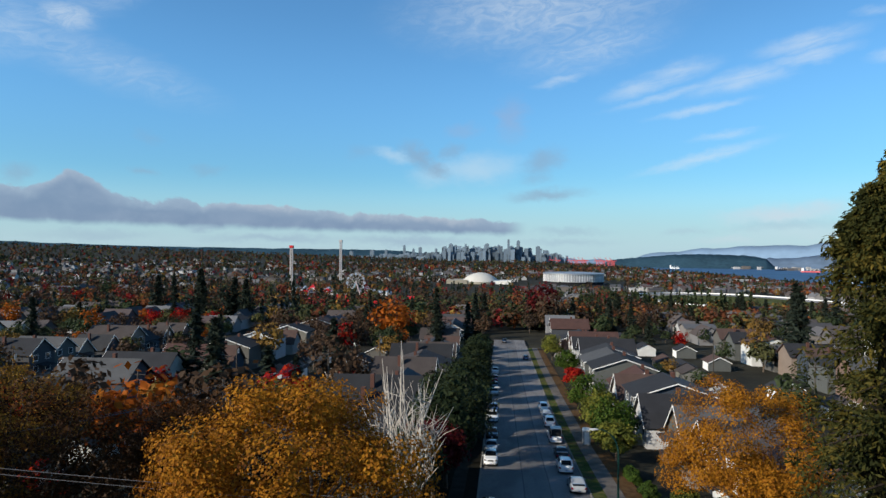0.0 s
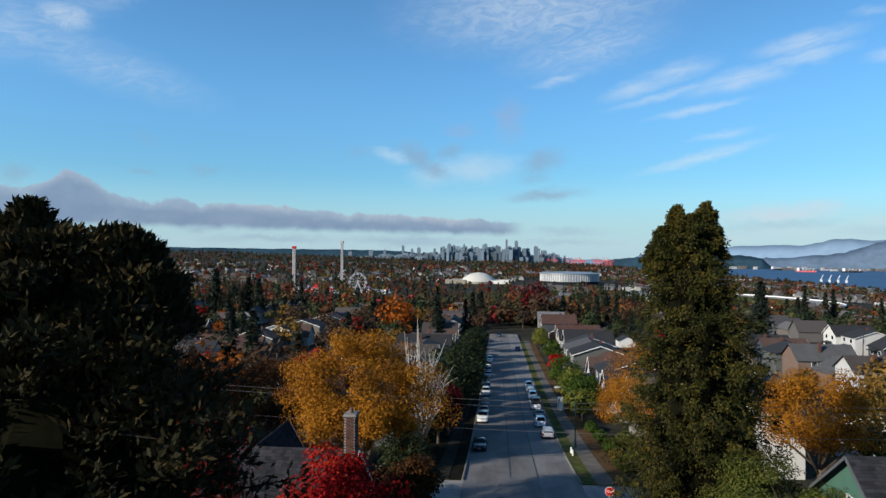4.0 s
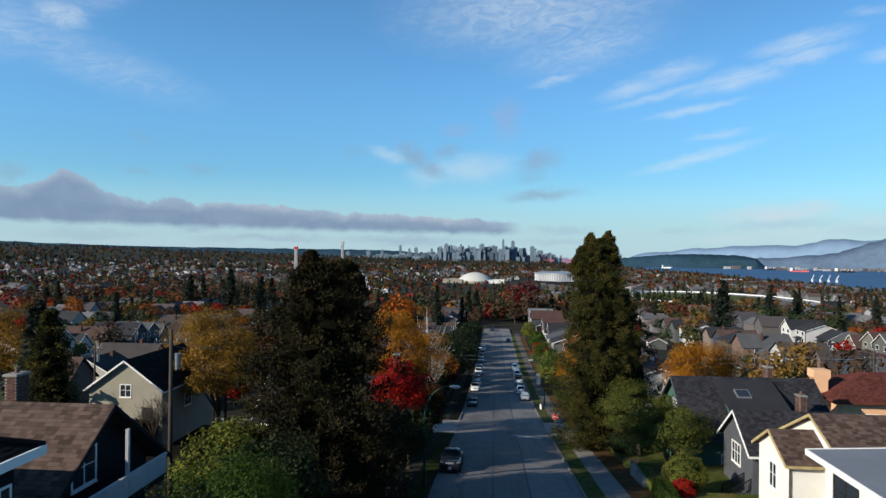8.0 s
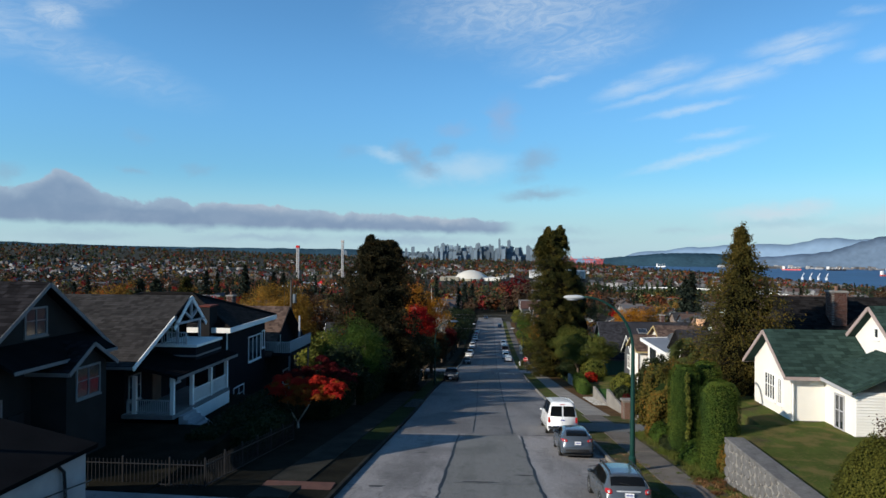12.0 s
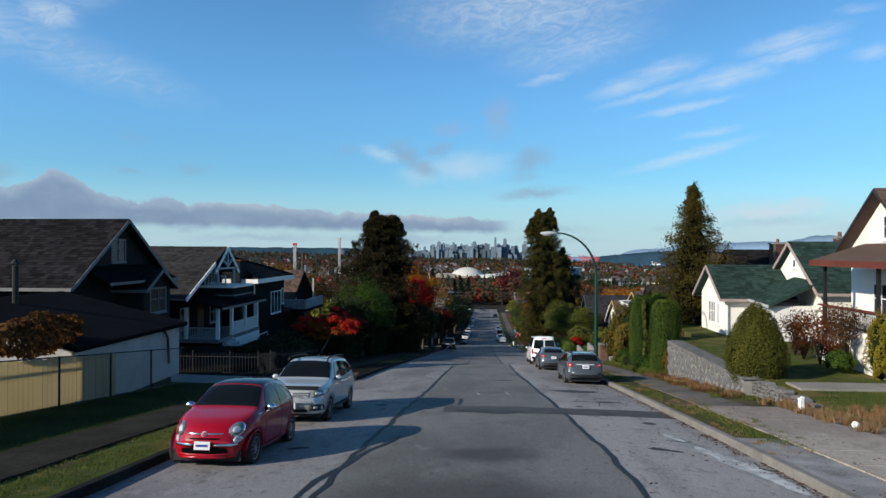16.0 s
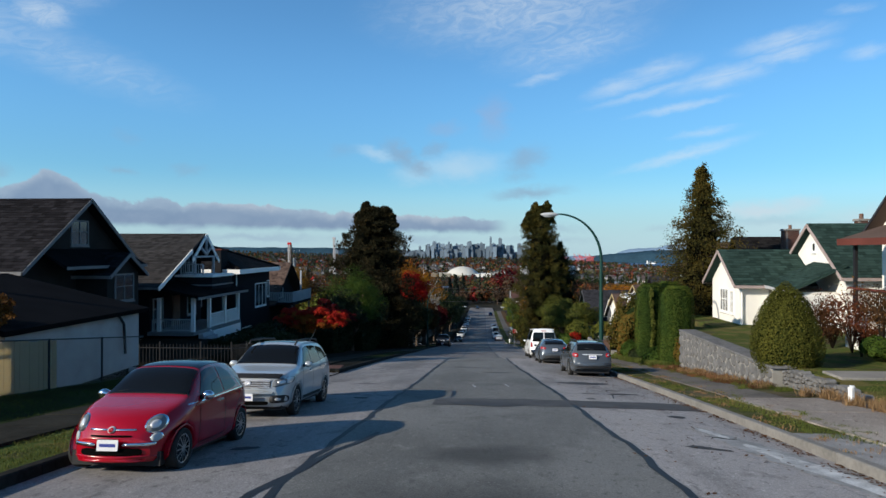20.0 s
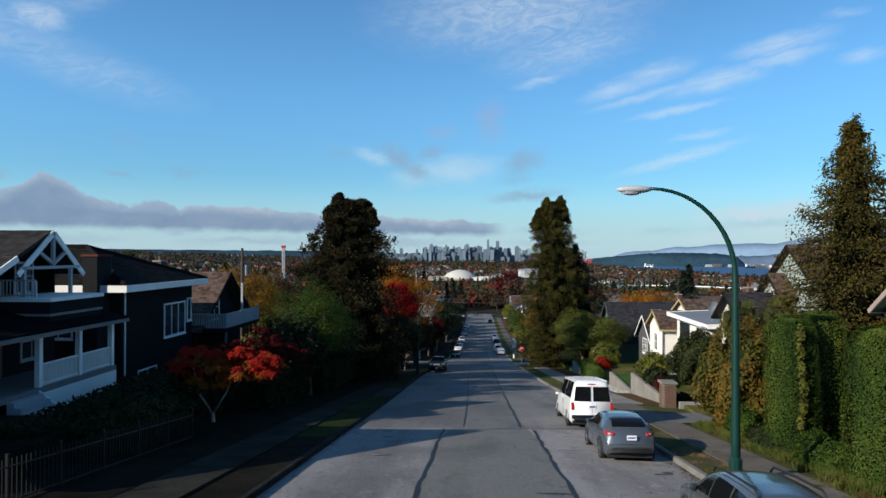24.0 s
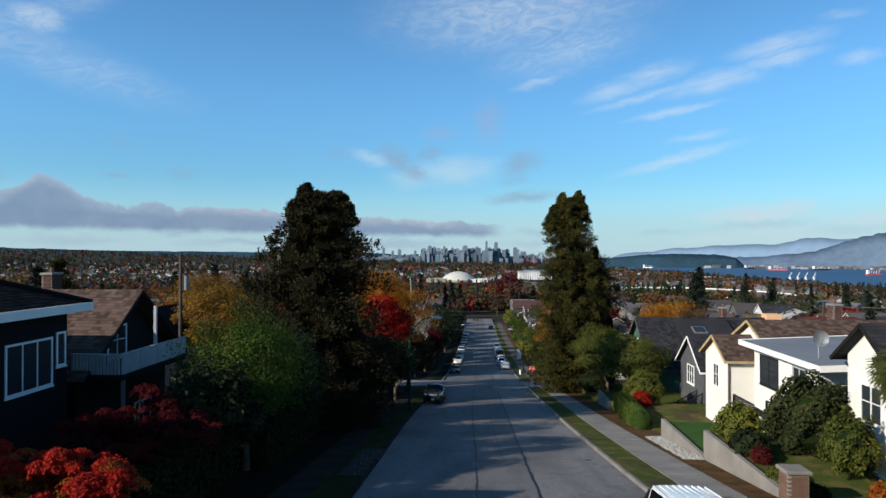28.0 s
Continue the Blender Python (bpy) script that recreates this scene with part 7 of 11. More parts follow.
for k, (x, y, hh, r, lf, n) in enumerate(((-30, 40, 14.5, 6.6, "lf_umber", 8000), (-22, 47, 13.5, 6.0, "lf_umber", 8000), (-47, 60, 14.5, 6.6, "lf_amber", 7000), (-35.5, 35.4, 16.4, 7.4, "lf_amber", 9000), (-15.5, 52, 12, 5.0, "lf_umber", 5000))):
    put(broadleaf("autumn_tree", "large thinning brown autumn tree", hh, r, 3.0, lf, int(n * 2.6), .11, 40 + k, clusters=120, tight=.85), x, y, land_z(x, y) - .2)
put(broadleaf("bare_tree", "bare pale-barked tree without leaves", 19.0, 4.6, 3.4, "lf_brown", 0, .2, 27, "pale_bark", clusters=60, bare=True, trunk_r=.24), -7.3, 52.5, .8)
put(broadleaf("red_tree", "bright red autumn tree beside the street", 10.2, 2.4, 5.6, "lf_red", 14000, .09, 28, clusters=80), -4.9, 2.4, 7.6)
put(broadleaf("dark_tree", "dense dark tree on the shaded boulevard", 6.8, 2.9, 1.2, "lf_dark", 14000, .10, 73, clusters=80), -5.2, -2.4, 8.2)
put(broadleaf("red_tree", "broad crimson tree in front of the dark house", 10.4, 3.3, 2.4, "lf_crimson", 24000, .08, 33, clusters=100), -13.0, 6.4, 7.5)
put(conifer("conifer", "dark green garden conifer", 14.6, [(0, 2.9), (.3, 3.0), (.7, 2.0), (.9, .9), (1, .2)], "lf_fir", .5, 60, .4, 11, .13, .25, 34, trunk_r=.25, tufts=3, core=.6), -38.7, 6.9, 6.8)
put(broadleaf("autumn_tree", "brown and orange autumn tree behind houses", 12.5, 4.8, 3.0, "lf_amber", 22000, .11, 35, clusters=100), -28.2, 20.5, 5.8)
put(broadleaf("red_tree", "dark red autumn tree beside the sidewalk", 9, 3.2, 2.4, "lf_maroon", 5000, .2, 29, clusters=80), -6.6, 66, -.7)
put(broadleaf("green_tree", "yellow-green tree behind the deck", 6.6, 2.8, 1.4, "lf_olive", 5000, .15, 30, clusters=70), -14.0, -11.4, 9.6)
put(broadleaf("green_tree", "low spreading green tree in a front garden", 7.4, 3.9, 2.0, "lf_garden", 30000, .075, 31, clusters=46, flat=.5, tight=.8), 17.6, 16.0, 6.2)
put(broadleaf("green_tree", "low spreading green tree in a front garden", 6.8, 3.3, 1.8, "lf_garden", 26000, .07, 32, clusters=40, flat=.5, tight=.8), 18.0, 6.4, 7.4)
for k, (x, y, hh, r) in enumerate(((-8.6, 62, 8, 3.2), (-5.8, 72, 12, 4.2), (-6.0, 82, 13, 4.4), (-5.6, 92, 11, 4.0), (-5.8, 103, 12, 4.2), (-5.4, 115, 10, 3.8), (-5.6, 128, 9, 3.6), (-5.4, 143, 9, 3.6), (-5.6, 160, 10, 3.8), (-5.6, 178, 9, 3.6), (-5.6, 196, 9, 3.6))):
    put(broadleaf("street_tree", "dark leafy street tree", hh, r, 2.2, "lf_dark" if k % 3 else "far_green", 5000, .24, 60 + k, clusters=60, group="street trees"), x, y, land_z(x, y))
for k, (x, y, hh, r, lf) in enumerate(((-4.8, 8.2, 6.5, 2.2, "lf_dark"), (-4.6, 19.5, 7.0, 2.4, "lf_umber"), (-5.4, 25.0, 7.5, 2.8, "lf_dark"))):
    put(broadleaf("street_tree", "dark leafy tree on the shaded boulevard", hh, r, 1.8, lf, 9000, .12, 90 + k, clusters=80, group="street trees"), x, y, land_z(x, y))
for k, (x, y, hh, r, lf) in enumerate(((16.8, 97, 7, 3.2, "lf_green"), (15.6, 88, 5, 2.6, "lf_olive"), (15.8, 118, 8, 3.4, "lf_green"), (16.2, 106, 7, 3.2, "lf_olive"), (17, 150, 5, 2.4, "lf_red"), (17.4, 170, 7, 3, "lf_green"), (16.5, 205, 8, 3.2, "lf_olive"))):
    put(broadleaf("street_tree", "leafy garden tree beside the sidewalk", hh, r, 1.4, lf, 3500, .22, 80 + k, clusters=60, group="street trees"), x, y, land_z(x, y))

# weeds and creepers on the bank beside the sidewalk
put(shrub("ivy_shrub", "low leafy growth at the foot of the hedge", (.55, 1.3, .4), "lf_olive2", 4000, .045, 67), 14.5, -46.2, road_z(-46.2) + .1)
put(shrub("ivy_shrub", "low leafy growth at the foot of the hedge", (.5, 1.2, .35), "lf_green", 3500, .045, 68), 14.5, -49.8, road_z(-49.8) + .1)
for k in range(6):
    put(shrub("vine", "thin yellow-green vine climbing the column hedge", (.12, .16, .28), "lf_olive", 130, .07, 160 + k, core=False, group="vines on the hedge"), 14.92 + .06 * math.sin(k), -47.78 + .05 * math.cos(2 * k), 15.2 + .6 * k)
put(shrub("ivy_shrub", "yellowing vine over the bank", (.45, .4, .75), "lf_fall", 3000, .05, 70), 15.2, -52.75, 15.0)
# shrubs and hedges on the right-hand gardens
put(shrub("clipped_yew", "dense clipped evergreen dome shrub", (1.3, 1.3, 1.72), "lf_yew", 34000, .03, 1, lumpy=.06, taper=.42), 15.65, -63.2, 16.35)
for k, (x, y, r, z0) in enumerate(((15.0, -46.9, (.82, .82, 2.5), 13.95), (16.35, -46.1, (.85, .85, 2.55), 13.9), (15.1, -51.9, (.86, .9, 2.1), 14.85))):
    put(shrub("cypress_column", "clipped green column hedge", r, "lf_cypress", 26000, .03, 2 + k, box=True, column=True), x, y, z0)
put(shrub("shrub", "loose orange and green shrub beside the sidewalk", (1.85, 1.8, 2.25), "lf_fall", 15000, .085, 4, lumpy=.3), 15.55, -41.7, 13.4)
put(shrub("shrub", "loose green shrub with vines", (.6, 1.0, .6), "lf_green", 6000, .045, 5), 14.5, -44.0, 13.9)
put(shrub("shrub", "low weedy shrub on the verge", (.6, 1.6, .5), "lf_green", 5000, .045, 6), 14.9, -49.4, 14.5)
put(shrub("shrub", "broad dark glossy rhododendron shrub", (1.85, 1.85, 1.75), "lf_olive2", 12000, .10, 7, lumpy=.32), 19.3, -24.4, 12.1)
put(shrub("shrub", "loose yellow-green spreading shrub", (.95, .95, 1.15), "lf_garden", 6500, .08, 8, lumpy=.35), 18.9, -28.3, 12.6)
put(shrub("shrub", "yellow-green spreading shrub on the lawn", (1.1, 1.1, 1.0), "lf_olive", 4500, .07, 9), 16.7, -22.4, 12.0)
put(shrub("shrub", "small crimson shrub in the garden bed", (.42, .42, .4), "lf_maroon", 1500, .05, 10), 16.2, -26.2, 12.15)
put(shrub("shrub", "spiky blue-green shrub in the garden bed", (.8, .8, .6), "lf_dark", 1500, .12, 11), 16.2, -24.8, 12.1)
put(shrub("shrub", "low yellow-green shrub by the garden wall", (.6, .9, .35), "lf_olive", 2600, .05, 12), 16.1, -28.6, 12.1)
put(shrub("hedge", "clipped green box hedge", (.7, 4.6, .8), "lf_hedge", 18000, .045, 13, box=True, column=True), 15.2, -5.6, 8.75)
put(shrub("shrub", "bright red burning bush by the path", (.8, .8, .65), "lf_red", 4200, .05, 14), 16.7, -2.6, 9.2)
put(shrub("shrub", "yellow-green rounded shrub by the path", (1.5, 1.5, 1.35), "lf_olive", 8000, .06, 15), 17.4, -.6, 9.0)
put(shrub("shrub", "dark shrub under the evergreen", (1.6, 2.4, 1.0), "lf_dark", 3500, .1, 16), 16.4, 17.8, 6.2)
for k, (x, y, hh, r, lf) in enumerate(((20.0, -57.0, 2.0, .9, "lf_umber"), (19.9, -59.6, 2.5, 1.2, "lf_rust"), (20.0, -61.6, 2.7, 1.0, "lf_brown"), (19.7, -60.6, 1.2, .8, "lf_rust"), (19.8, -58.3, 1.1, .8, "lf_umber"))):
    put(leggy_shrub("shrub", "leggy red-brown autumn shrub before the porch", hh, r, lf, 1500, .05, 170 + k), x, y, 16.9)
put(shrub("shrub", "yellow-green lumpy shrub before the porch", (.5, .55, 1.25), "lf_citron", 6000, .04, 18, lumpy=.3), 20.0, -64.0, 17.0)
put(shrub("shrub", "leafy autumn creeper on the garden frame", (.5, 1.9, .6), "lf_brown", 3200, .08, 21, core=False), -8.75, -71.0, 18.7)
for k, (x, y, r, lf) in enumerate(((-8.2, -47, (1.4, 4.0, .9), "lf_dark"), (-9.6, -38.8, (1.3, 2.6, 1.0), "lf_dark"), (-8.4, -31.0, (1.6, 2.4, 1.1), "lf_dark"), (-8.8, -20.0, (2.0, 4.0, 1.3), "lf_dark"), (-9.0, -13.5, (1.6, 2.6, 1.5), "lf_green"), (-8.0, -2.0, (1.8, 3.4, 1.2), "lf_dark"))):
    put(shrub("shrub", "dark shaded garden shrub", r, lf, 4500, .1, 30 + k), x, y, road_z(y) + .1)
for k, (x, y, r) in enumerate(((-9.6, -46.5, (.7, 5.2, .9)), (-7.6, -33.0, (.8, 4.2, 1.15)), (-7.4, -20.5, (.9, 5.6, 1.3)), (-7.4, -1.0, (.9, 5.0, 1.3)), (-7.6, 16, (.9, 7, 1.1)))):
    put(shrub("hedge", "dark overgrown hedge along the shaded garden", r, "lf_dark", 9000, .09, 50 + k, box=True), x, y, road_z(y) + .05)
for k, (x, y, r, lf) in enumerate(((16.0, 53.5, (1.2, 1.6, .8), "lf_olive"), (18.5, 57.0, (1.6, 1.4, 1.2), "lf_green"), (16.2, 59.5, (1.0, 1.8, .7), "lf_fall"), (20.5, 62.0, (1.6, 1.8, 1.4), "lf_dark"), (16.4, 65.0, (1.1, 1.8, .8), "lf_green"), (19.0, 68.0, (1.5, 1.5, 1.1), "lf_olive"), (16.2, 72.0, (1.0, 2.2, .7), "lf_hedge"), (15.8, 79.0, (.9, 2.6, .7), "lf_green"), (22.5, 52.5, (1.8, 1.6, 1.3), "lf_fall"))):
    put(shrub("shrub", {"lf_olive": "yellow-green shrub beside the sidewalk", "lf_green": "leafy green shrub beside the sidewalk", "lf_fall": "orange and green autumn shrub", "lf_dark": "dark evergreen shrub beside the house", "lf_hedge": "clipped green shrub beside the sidewalk"}[lf], r, lf, 2600, .1, 110 + k), x, y, land_z(x, y) - .05)
put(shrub("hedge", "dark overgrown hedge before the cream house", (4.6, 1.0, 1.8), "lf_dark", 9000, .1, 69, box=True), -36.0, 11.8, 5.9)
put(shrub("hedge", "clipped green hedge along the sidewalk", (1.0, 4.5, .8), "lf_hedge", 5000, .09, 40, box=True), 16.4, 112, -4.2)

put(broadleaf("olive_tree", "large round olive and brown tree behind houses", 15.5, 5.2, 3.0, "lf_amber", 22000, .12, 36, clusters=90), -66.6, 37.8, 3.2)
put(broadleaf("bare_tree", "small bare tree behind houses", 6.5, 2.2, 1.8, "lf_brown", 0, .2, 37, "bark", clusters=40, bare=True, trunk_r=.1), -29.0, 8.0, 7.6)
put(broadleaf("green_tree", "yellow-green bush in the back garden", 5.0, 2.4, 1.0, "lf_olive", 5000, .13, 38, clusters=60), -18.5, 2.5, 7.7)
# blades of grass, weeds and dry clumps along the verges
def blades(name, label, x0, x1, y0, y1, n, tall, leaf, seed, gap=-.1, z=None, clump=0):
    g = np.random.default_rng(seed)
    if clump:
        cs = np.stack([g.uniform(x0, x1, clump), g.uniform(y0, y1, clump)], 1)
        own = g.integers(0, clump, n)
        cx, cy = (cs[own] + g.normal(size=(n, 2)) * .09).T
    else:
        cx, cy = g.uniform(x0, x1, n), g.uniform(y0, y1, n)
    keep = np.array([noise.noise((a * .9, b * .5, seed)) + .5 * noise.noise((a * 3, b * 3, seed)) > gap for a, b in zip(cx, cy)])
    cx, cy = cx[keep], cy[keep]
    n = len(cx)
    base_z = np.array([road_z(v) + .12 if z is None else z for v in cy])
    hgt = tall * g.uniform(.35, 1.0, n)
    lean = g.normal(size=(n, 2)) * .32
    U = np.stack([lean[:, 0] * hgt, lean[:, 1] * hgt, hgt], 1) * .5
    a = g.uniform(0, 2 * math.pi, n)
    V = np.stack([np.cos(a), np.sin(a), np.zeros(n)], 1) * (.005 + .008 * tall)
    return tagged(part(name, cards(name, np.stack([cx, cy, base_z], 1) + U * .9, U, V, M[leaf]), None), label, "grass", kind="stuff")


blades("grass_blades", "short patchy green grass blades", 10.85, 12.0, -76, -50, 22000, .08, "lf_turf", 1, .08)
blades("grass_blades", "ragged grass creeping over the sidewalk edge", 12.1, 12.5, -76, -44, 5000, .09, "lf_turf", 11, -.05, None, 90)
blades("dry_grass", "thin dry grass on the worn boulevard", 10.85, 12.3, -76, -44, 5000, .10, "dry_grass", 12, -.1, None, 160)
blades("grass_blades", "short patchy green grass blades", -3.0, -1.7, -88, -64, 14000, .07, "lf_turf", 2, -.3)
blades("grass_blades", "short shaded grass blades", -8.0, -4.7, -88, -64, 9000, .08, "lf_hedge", 3)
blades("grass_blades", "short lawn grass blades", 15.7, 22, -74, -64.5, 16000, .08, "lf_turf", 4, -.3, 17.0)
blades("dry_grass", "long reddish dry grass clumps beside the sidewalk", 14.3, 15.2, -73.0, -66.5, 2400, .36, "dry_grass", 5, -.9, None, 24)
blades("dry_grass", "long reddish dry grass clumps in the yard", 15.8, 18.6, -73.0, -69.4, 4200, .36, "dry_grass", 6, -.9, 17.0, 42)
blades("dry_grass", "dry weeds at the foot of the stone wall", 13.3, 14.8, -65, -53.0, 4200, .24, "lf_litter", 7, -.9, None, 60)
blades("dry_grass", "straw-coloured weeds at the foot of the stone wall", 13.6, 14.8, -65, -53.0, 2200, .28, "dry_grass", 17, -.9, None, 34)
blades("weeds", "low green weeds at the foot of the stone wall", 13.2, 14.8, -66, -52.0, 6000, .16, "lf_turf", 18, -.9, None, 70)
blades("weeds", "tall green weeds on the verge", 13.7, 15.0, -53.5, -40, 12000, .38, "lf_turf", 8, -.9, None, 120)
g = np.random.default_rng(55)
n = 5200                                       # fallen leaves in the gutter and over the verge
cx = np.where(g.random(n) < .6, 10.58 - np.abs(g.normal(size=n)) * .16, g.uniform(7.4, 14.6, n))
cy = g.uniform(-86, -40, n)
keep = np.array([noise.noise((b * .7, a * .3, 3.0)) > -.15 for a, b in zip(cx, cy)]) & ~((cx > 10.56) & (cx < 10.85))
cx, cy = cx[keep], cy[keep]
n = len(cx)
lz = np.array([road_top(a, b) + .012 if a < 10.6 else road_z(b) + .165 for a, b in zip(cx, cy)])
a = g.uniform(0, 2 * math.pi, n)
sz = g.uniform(.012, .045, n)[:, None]
U = np.stack([np.cos(a), np.sin(a), g.normal(size=n) * .12], 1) * sz
V = np.stack([-np.sin(a), np.cos(a), g.normal(size=n) * .12], 1) * sz * .6
tagged(part("fallen_leaves", cards("fallen_leaves", np.stack([cx, cy, lz], 1), U, V, M["lf_litter"]), None), "brown fallen leaves along the gutter", "leaves", kind="stuff")
put(shrub("shrub", "leafy green shrub beside the porch", (.5, .7, .4), "lf_green", 2500, .045, 62), 19.6, -61.8, 17.0)
put(shrub("shrub", "thin orange-red shrub beside the low wall", (.4, .4, .5), "lf_orange", 700, .07, 64, core=False), 18.2, -31.6, 12.2)
put(shrub("shrub", "dark low shrub by the brick pillar", (.5, .5, .35), "lf_dark", 1200, .07, 65), 16.3, -30.7, 12.15)
put(shrub("shrub", "tall loose shrub of orange and green leaves", (1.3, 1.1, 1.5), "lf_fall", 7000, .07, 66), 18.6, -40.6, 12.6)
# fan palm
palm = thing("palm", "fan palm with shaggy trunk and drooping fronds", "palm tree", at=(19.5, -30.1, 12.3))
m = Mesh().tube([(.15, .1, -.3), (.1, 0, 2.4), (0, 0, 4.5)], [.24, .22, .24], 9)
part("trunk", m, M["dark_bark"], palm, smooth=True)
g = np.random.default_rng(8)
for k in range(58):
    skirt = k >= 44
    a, el = g.uniform(0, 2 * math.pi), (g.uniform(-1.45, -1.0) if skirt else g.uniform(-.85, 1.35))
    d = np.array([math.cos(a) * math.cos(el), math.sin(a) * math.cos(el), math.sin(el)])
    root = np.array([0, 0, 4.3])
    hub = root + d * g.uniform(.55, .8)
    fr = Mesh()
    fr.tube([root, hub], [.022, .014], 5)
    sd = np.cross(d, [0, 0, 1])
    sd = sd / (np.linalg.norm(sd) + 1e-9)
    sd = sd * math.cos(k) + np.cross(sd, d) * math.sin(k) * .7
    sd = sd / np.linalg.norm(sd)
    upv = np.cross(sd, d)
    for j in range(19):
        w = -1.75 + 3.5 * j / 18
        dd = d * math.cos(w) + sd * math.sin(w)
        ln = g.uniform(.75, .95)
        tip = hub + dd * ln - np.array([0, 0, .28 * ln])
        mid = hub + dd * .45 * ln + upv * .04
        pw = np.cross(dd, upv) * .035
        fr.add([hub, mid + pw, tip, mid - pw], [(0, 1, 2, 3)])
    part("frond", fr, M["dry_grass"] if skirt else (M["lf_yew"] if el < -.3 else M["lf_palm"]), palm, "dry brown hanging frond" if skirt else "")

palm.matrix_world = pose(19.6, -30.9, 12.3) @ Matrix.Diagonal((.92, .92, 1.12, 1))
copy_thing(palm, pose(21.6, -31.4, 12.3, 0, 0, 130) @ Matrix.Diagonal((.9, .9, 1.06, 1)))

# ---------------------------------------------------------------- walls, fences, poles
wall = thing("stone_wall", "grey fieldstone retaining wall with pale joints", "retaining wall")
zt = 16.95
m = Mesh()
ys = steps((-64.0, -53.6, 1.3))
for yy in ys:
    m.v += [(14.86, yy, road_z(yy) - .3), (15.6, yy, road_z(yy) - .3), (15.6, yy, zt), (14.86, yy, zt)]
m.f = [(4 * i + j, 4 * i + 4 + j, 4 * i + 4 + (j + 1) % 4, 4 * i + (j + 1) % 4) for i in range(len(ys) - 1) for j in range(4)] + [(0, 1, 2, 3), (4 * len(ys) - 1, 4 * len(ys) - 2, 4 * len(ys) - 3, 4 * len(ys) - 4)]
part("wall_core", m, M["mortar"], wall)
rs = random.Random(12)
yy = -63.9
while yy < -53.7:
    w = rs.uniform(.34, .58)
    zz = road_z(yy) - .05
    while zz < zt - .06:
        hh = rs.uniform(.28, .46)
        z1 = min(zt - .01, zz + hh)
        cy, cz = yy + w / 2 + rs.uniform(-.05, .05), (zz + z1) / 2
        s = Mesh()
        n = 7
        ring = [(cy + w * .56 * math.cos(a) * rs.uniform(.9, 1.12), cz + (z1 - zz) * .58 * math.sin(a) * rs.uniform(.9, 1.12)) for a in [k * 2 * math.pi / n + rs.random() * .4 for k in range(n)]]
        s.add([(14.87, p, q) for p, q in ring] + [(14.835 - rs.uniform(0, .015), cy + (p - cy) * .9, cz + (q - cz) * .9) for p, q in ring],
              [tuple(range(n, 2 * n))] + [(k, n + k, n + (k + 1) % n, (k + 1) % n) for k in range(n)])
        part("stone", s, M["stone"], wall)
        zz = z1 + .02
    yy += w + .02
part("coping", Mesh().box(14.78, 15.62, -64.1, -53.5, zt + .004, zt + .08, .03), M["stone"], wall)

low = thing("stone_wall", "low tumbled fieldstone edging beside the lawn", "retaining wall")
rs = random.Random(14)
for k in range(26):
    yy = -68.6 + k * .21
    tall = .28 + .5 * (k / 26)
    zz = road_z(yy) + .05
    while zz < road_z(yy) + tall:
        s = Mesh()
        w, hh = rs.uniform(.11, .15), rs.uniform(.11, .17)
        ring = [(yy + w * math.cos(a) * rs.uniform(.85, 1.15), zz + hh / 2 + hh * .6 * math.sin(a) * rs.uniform(.85, 1.15)) for a in [i * math.pi / 3.5 for i in range(7)]]
        s.add([(15.5, p, q) for p, q in ring] + [(15.2 + rs.uniform(-.06, .06), yy + (p - yy) * .8, zz + hh / 2 + (q - zz - hh / 2) * .8) for p, q in ring], [tuple(range(7, 14))] + [(i, 7 + i, 7 + (i + 1) % 7, (i + 1) % 7) for i in range(7)])
        part("stone", s, M["stone"], low)
        zz += hh
for x0, x1, y0, y1, z0, z1, mt, lab in ((15.35, 15.6, -21.0, -13.2, 8.5, 10.95, "concrete", "low concrete garden wall"), (15.35, 15.6, -30.8, -21.2, 10.5, 12.35, "concrete", "stepped concrete garden wall"),
                                        (15.3, 15.6, 4.0, 9.0, 6.0, 8.2, "concrete", "low concrete garden wall"), (15.2, 15.5, 22, 28, 3.0, 5.0, "concrete", "sloping concrete garden wall"), (16.0, 34, -66.2, -65.0, 16.6, 17.08, "concrete", "concrete garden path"), (15.5, 18.6, -32.6, -32.35, 11.8, 12.74, "concrete", "low concrete garden kerb wall")):
    wl_ = thing("garden_wall", lab, "garden wall")
    n = max(1, round((y1 - y0) / 2.4))
    for i in range(n):
        part("wall_panel", Mesh().box(x0, x1, y0 + (y1 - y0) * i / n + .004, y0 + (y1 - y0) * (i + 1) / n - .004, z0, z1, .02), M[mt], wl_)
for px, py, pz, ph in ((15.1, -31.6, 12.0, 1.75),):
    pl = thing("brick_pillar", "brown brick gate pillar with flat cap", "gate pillar", at=(px, py, pz))
    part("core", Mesh().box(-.36, .36, -.36, .36, -.4, ph - .12), M["mortar"], pl)
    for k in range(int((ph - .12) / .078)):
        for f in range(4):
            for j in range(3):
                u = -.37 + (.12 if k % 2 else 0) + j * .235
                v = min(u + .222, .375)
                z = k * .078
                b = Mesh()
                if f == 0:
                    b.box(u, v, -.376, -.36, z, z + .066)
                elif f == 1:
                    b.box(u, v, .36, .376, z, z + .066)
                elif f == 2:
                    b.box(-.376, -.36, u, v, z, z + .066)
                else:
                    b.box(.36, .376, u, v, z, z + .066)
                part("brick", b, M["brown_brick"], pl)
    part("cap", Mesh().box(-.45, .45, -.45, .45, ph - .12, ph, .03), M["concrete"], pl)

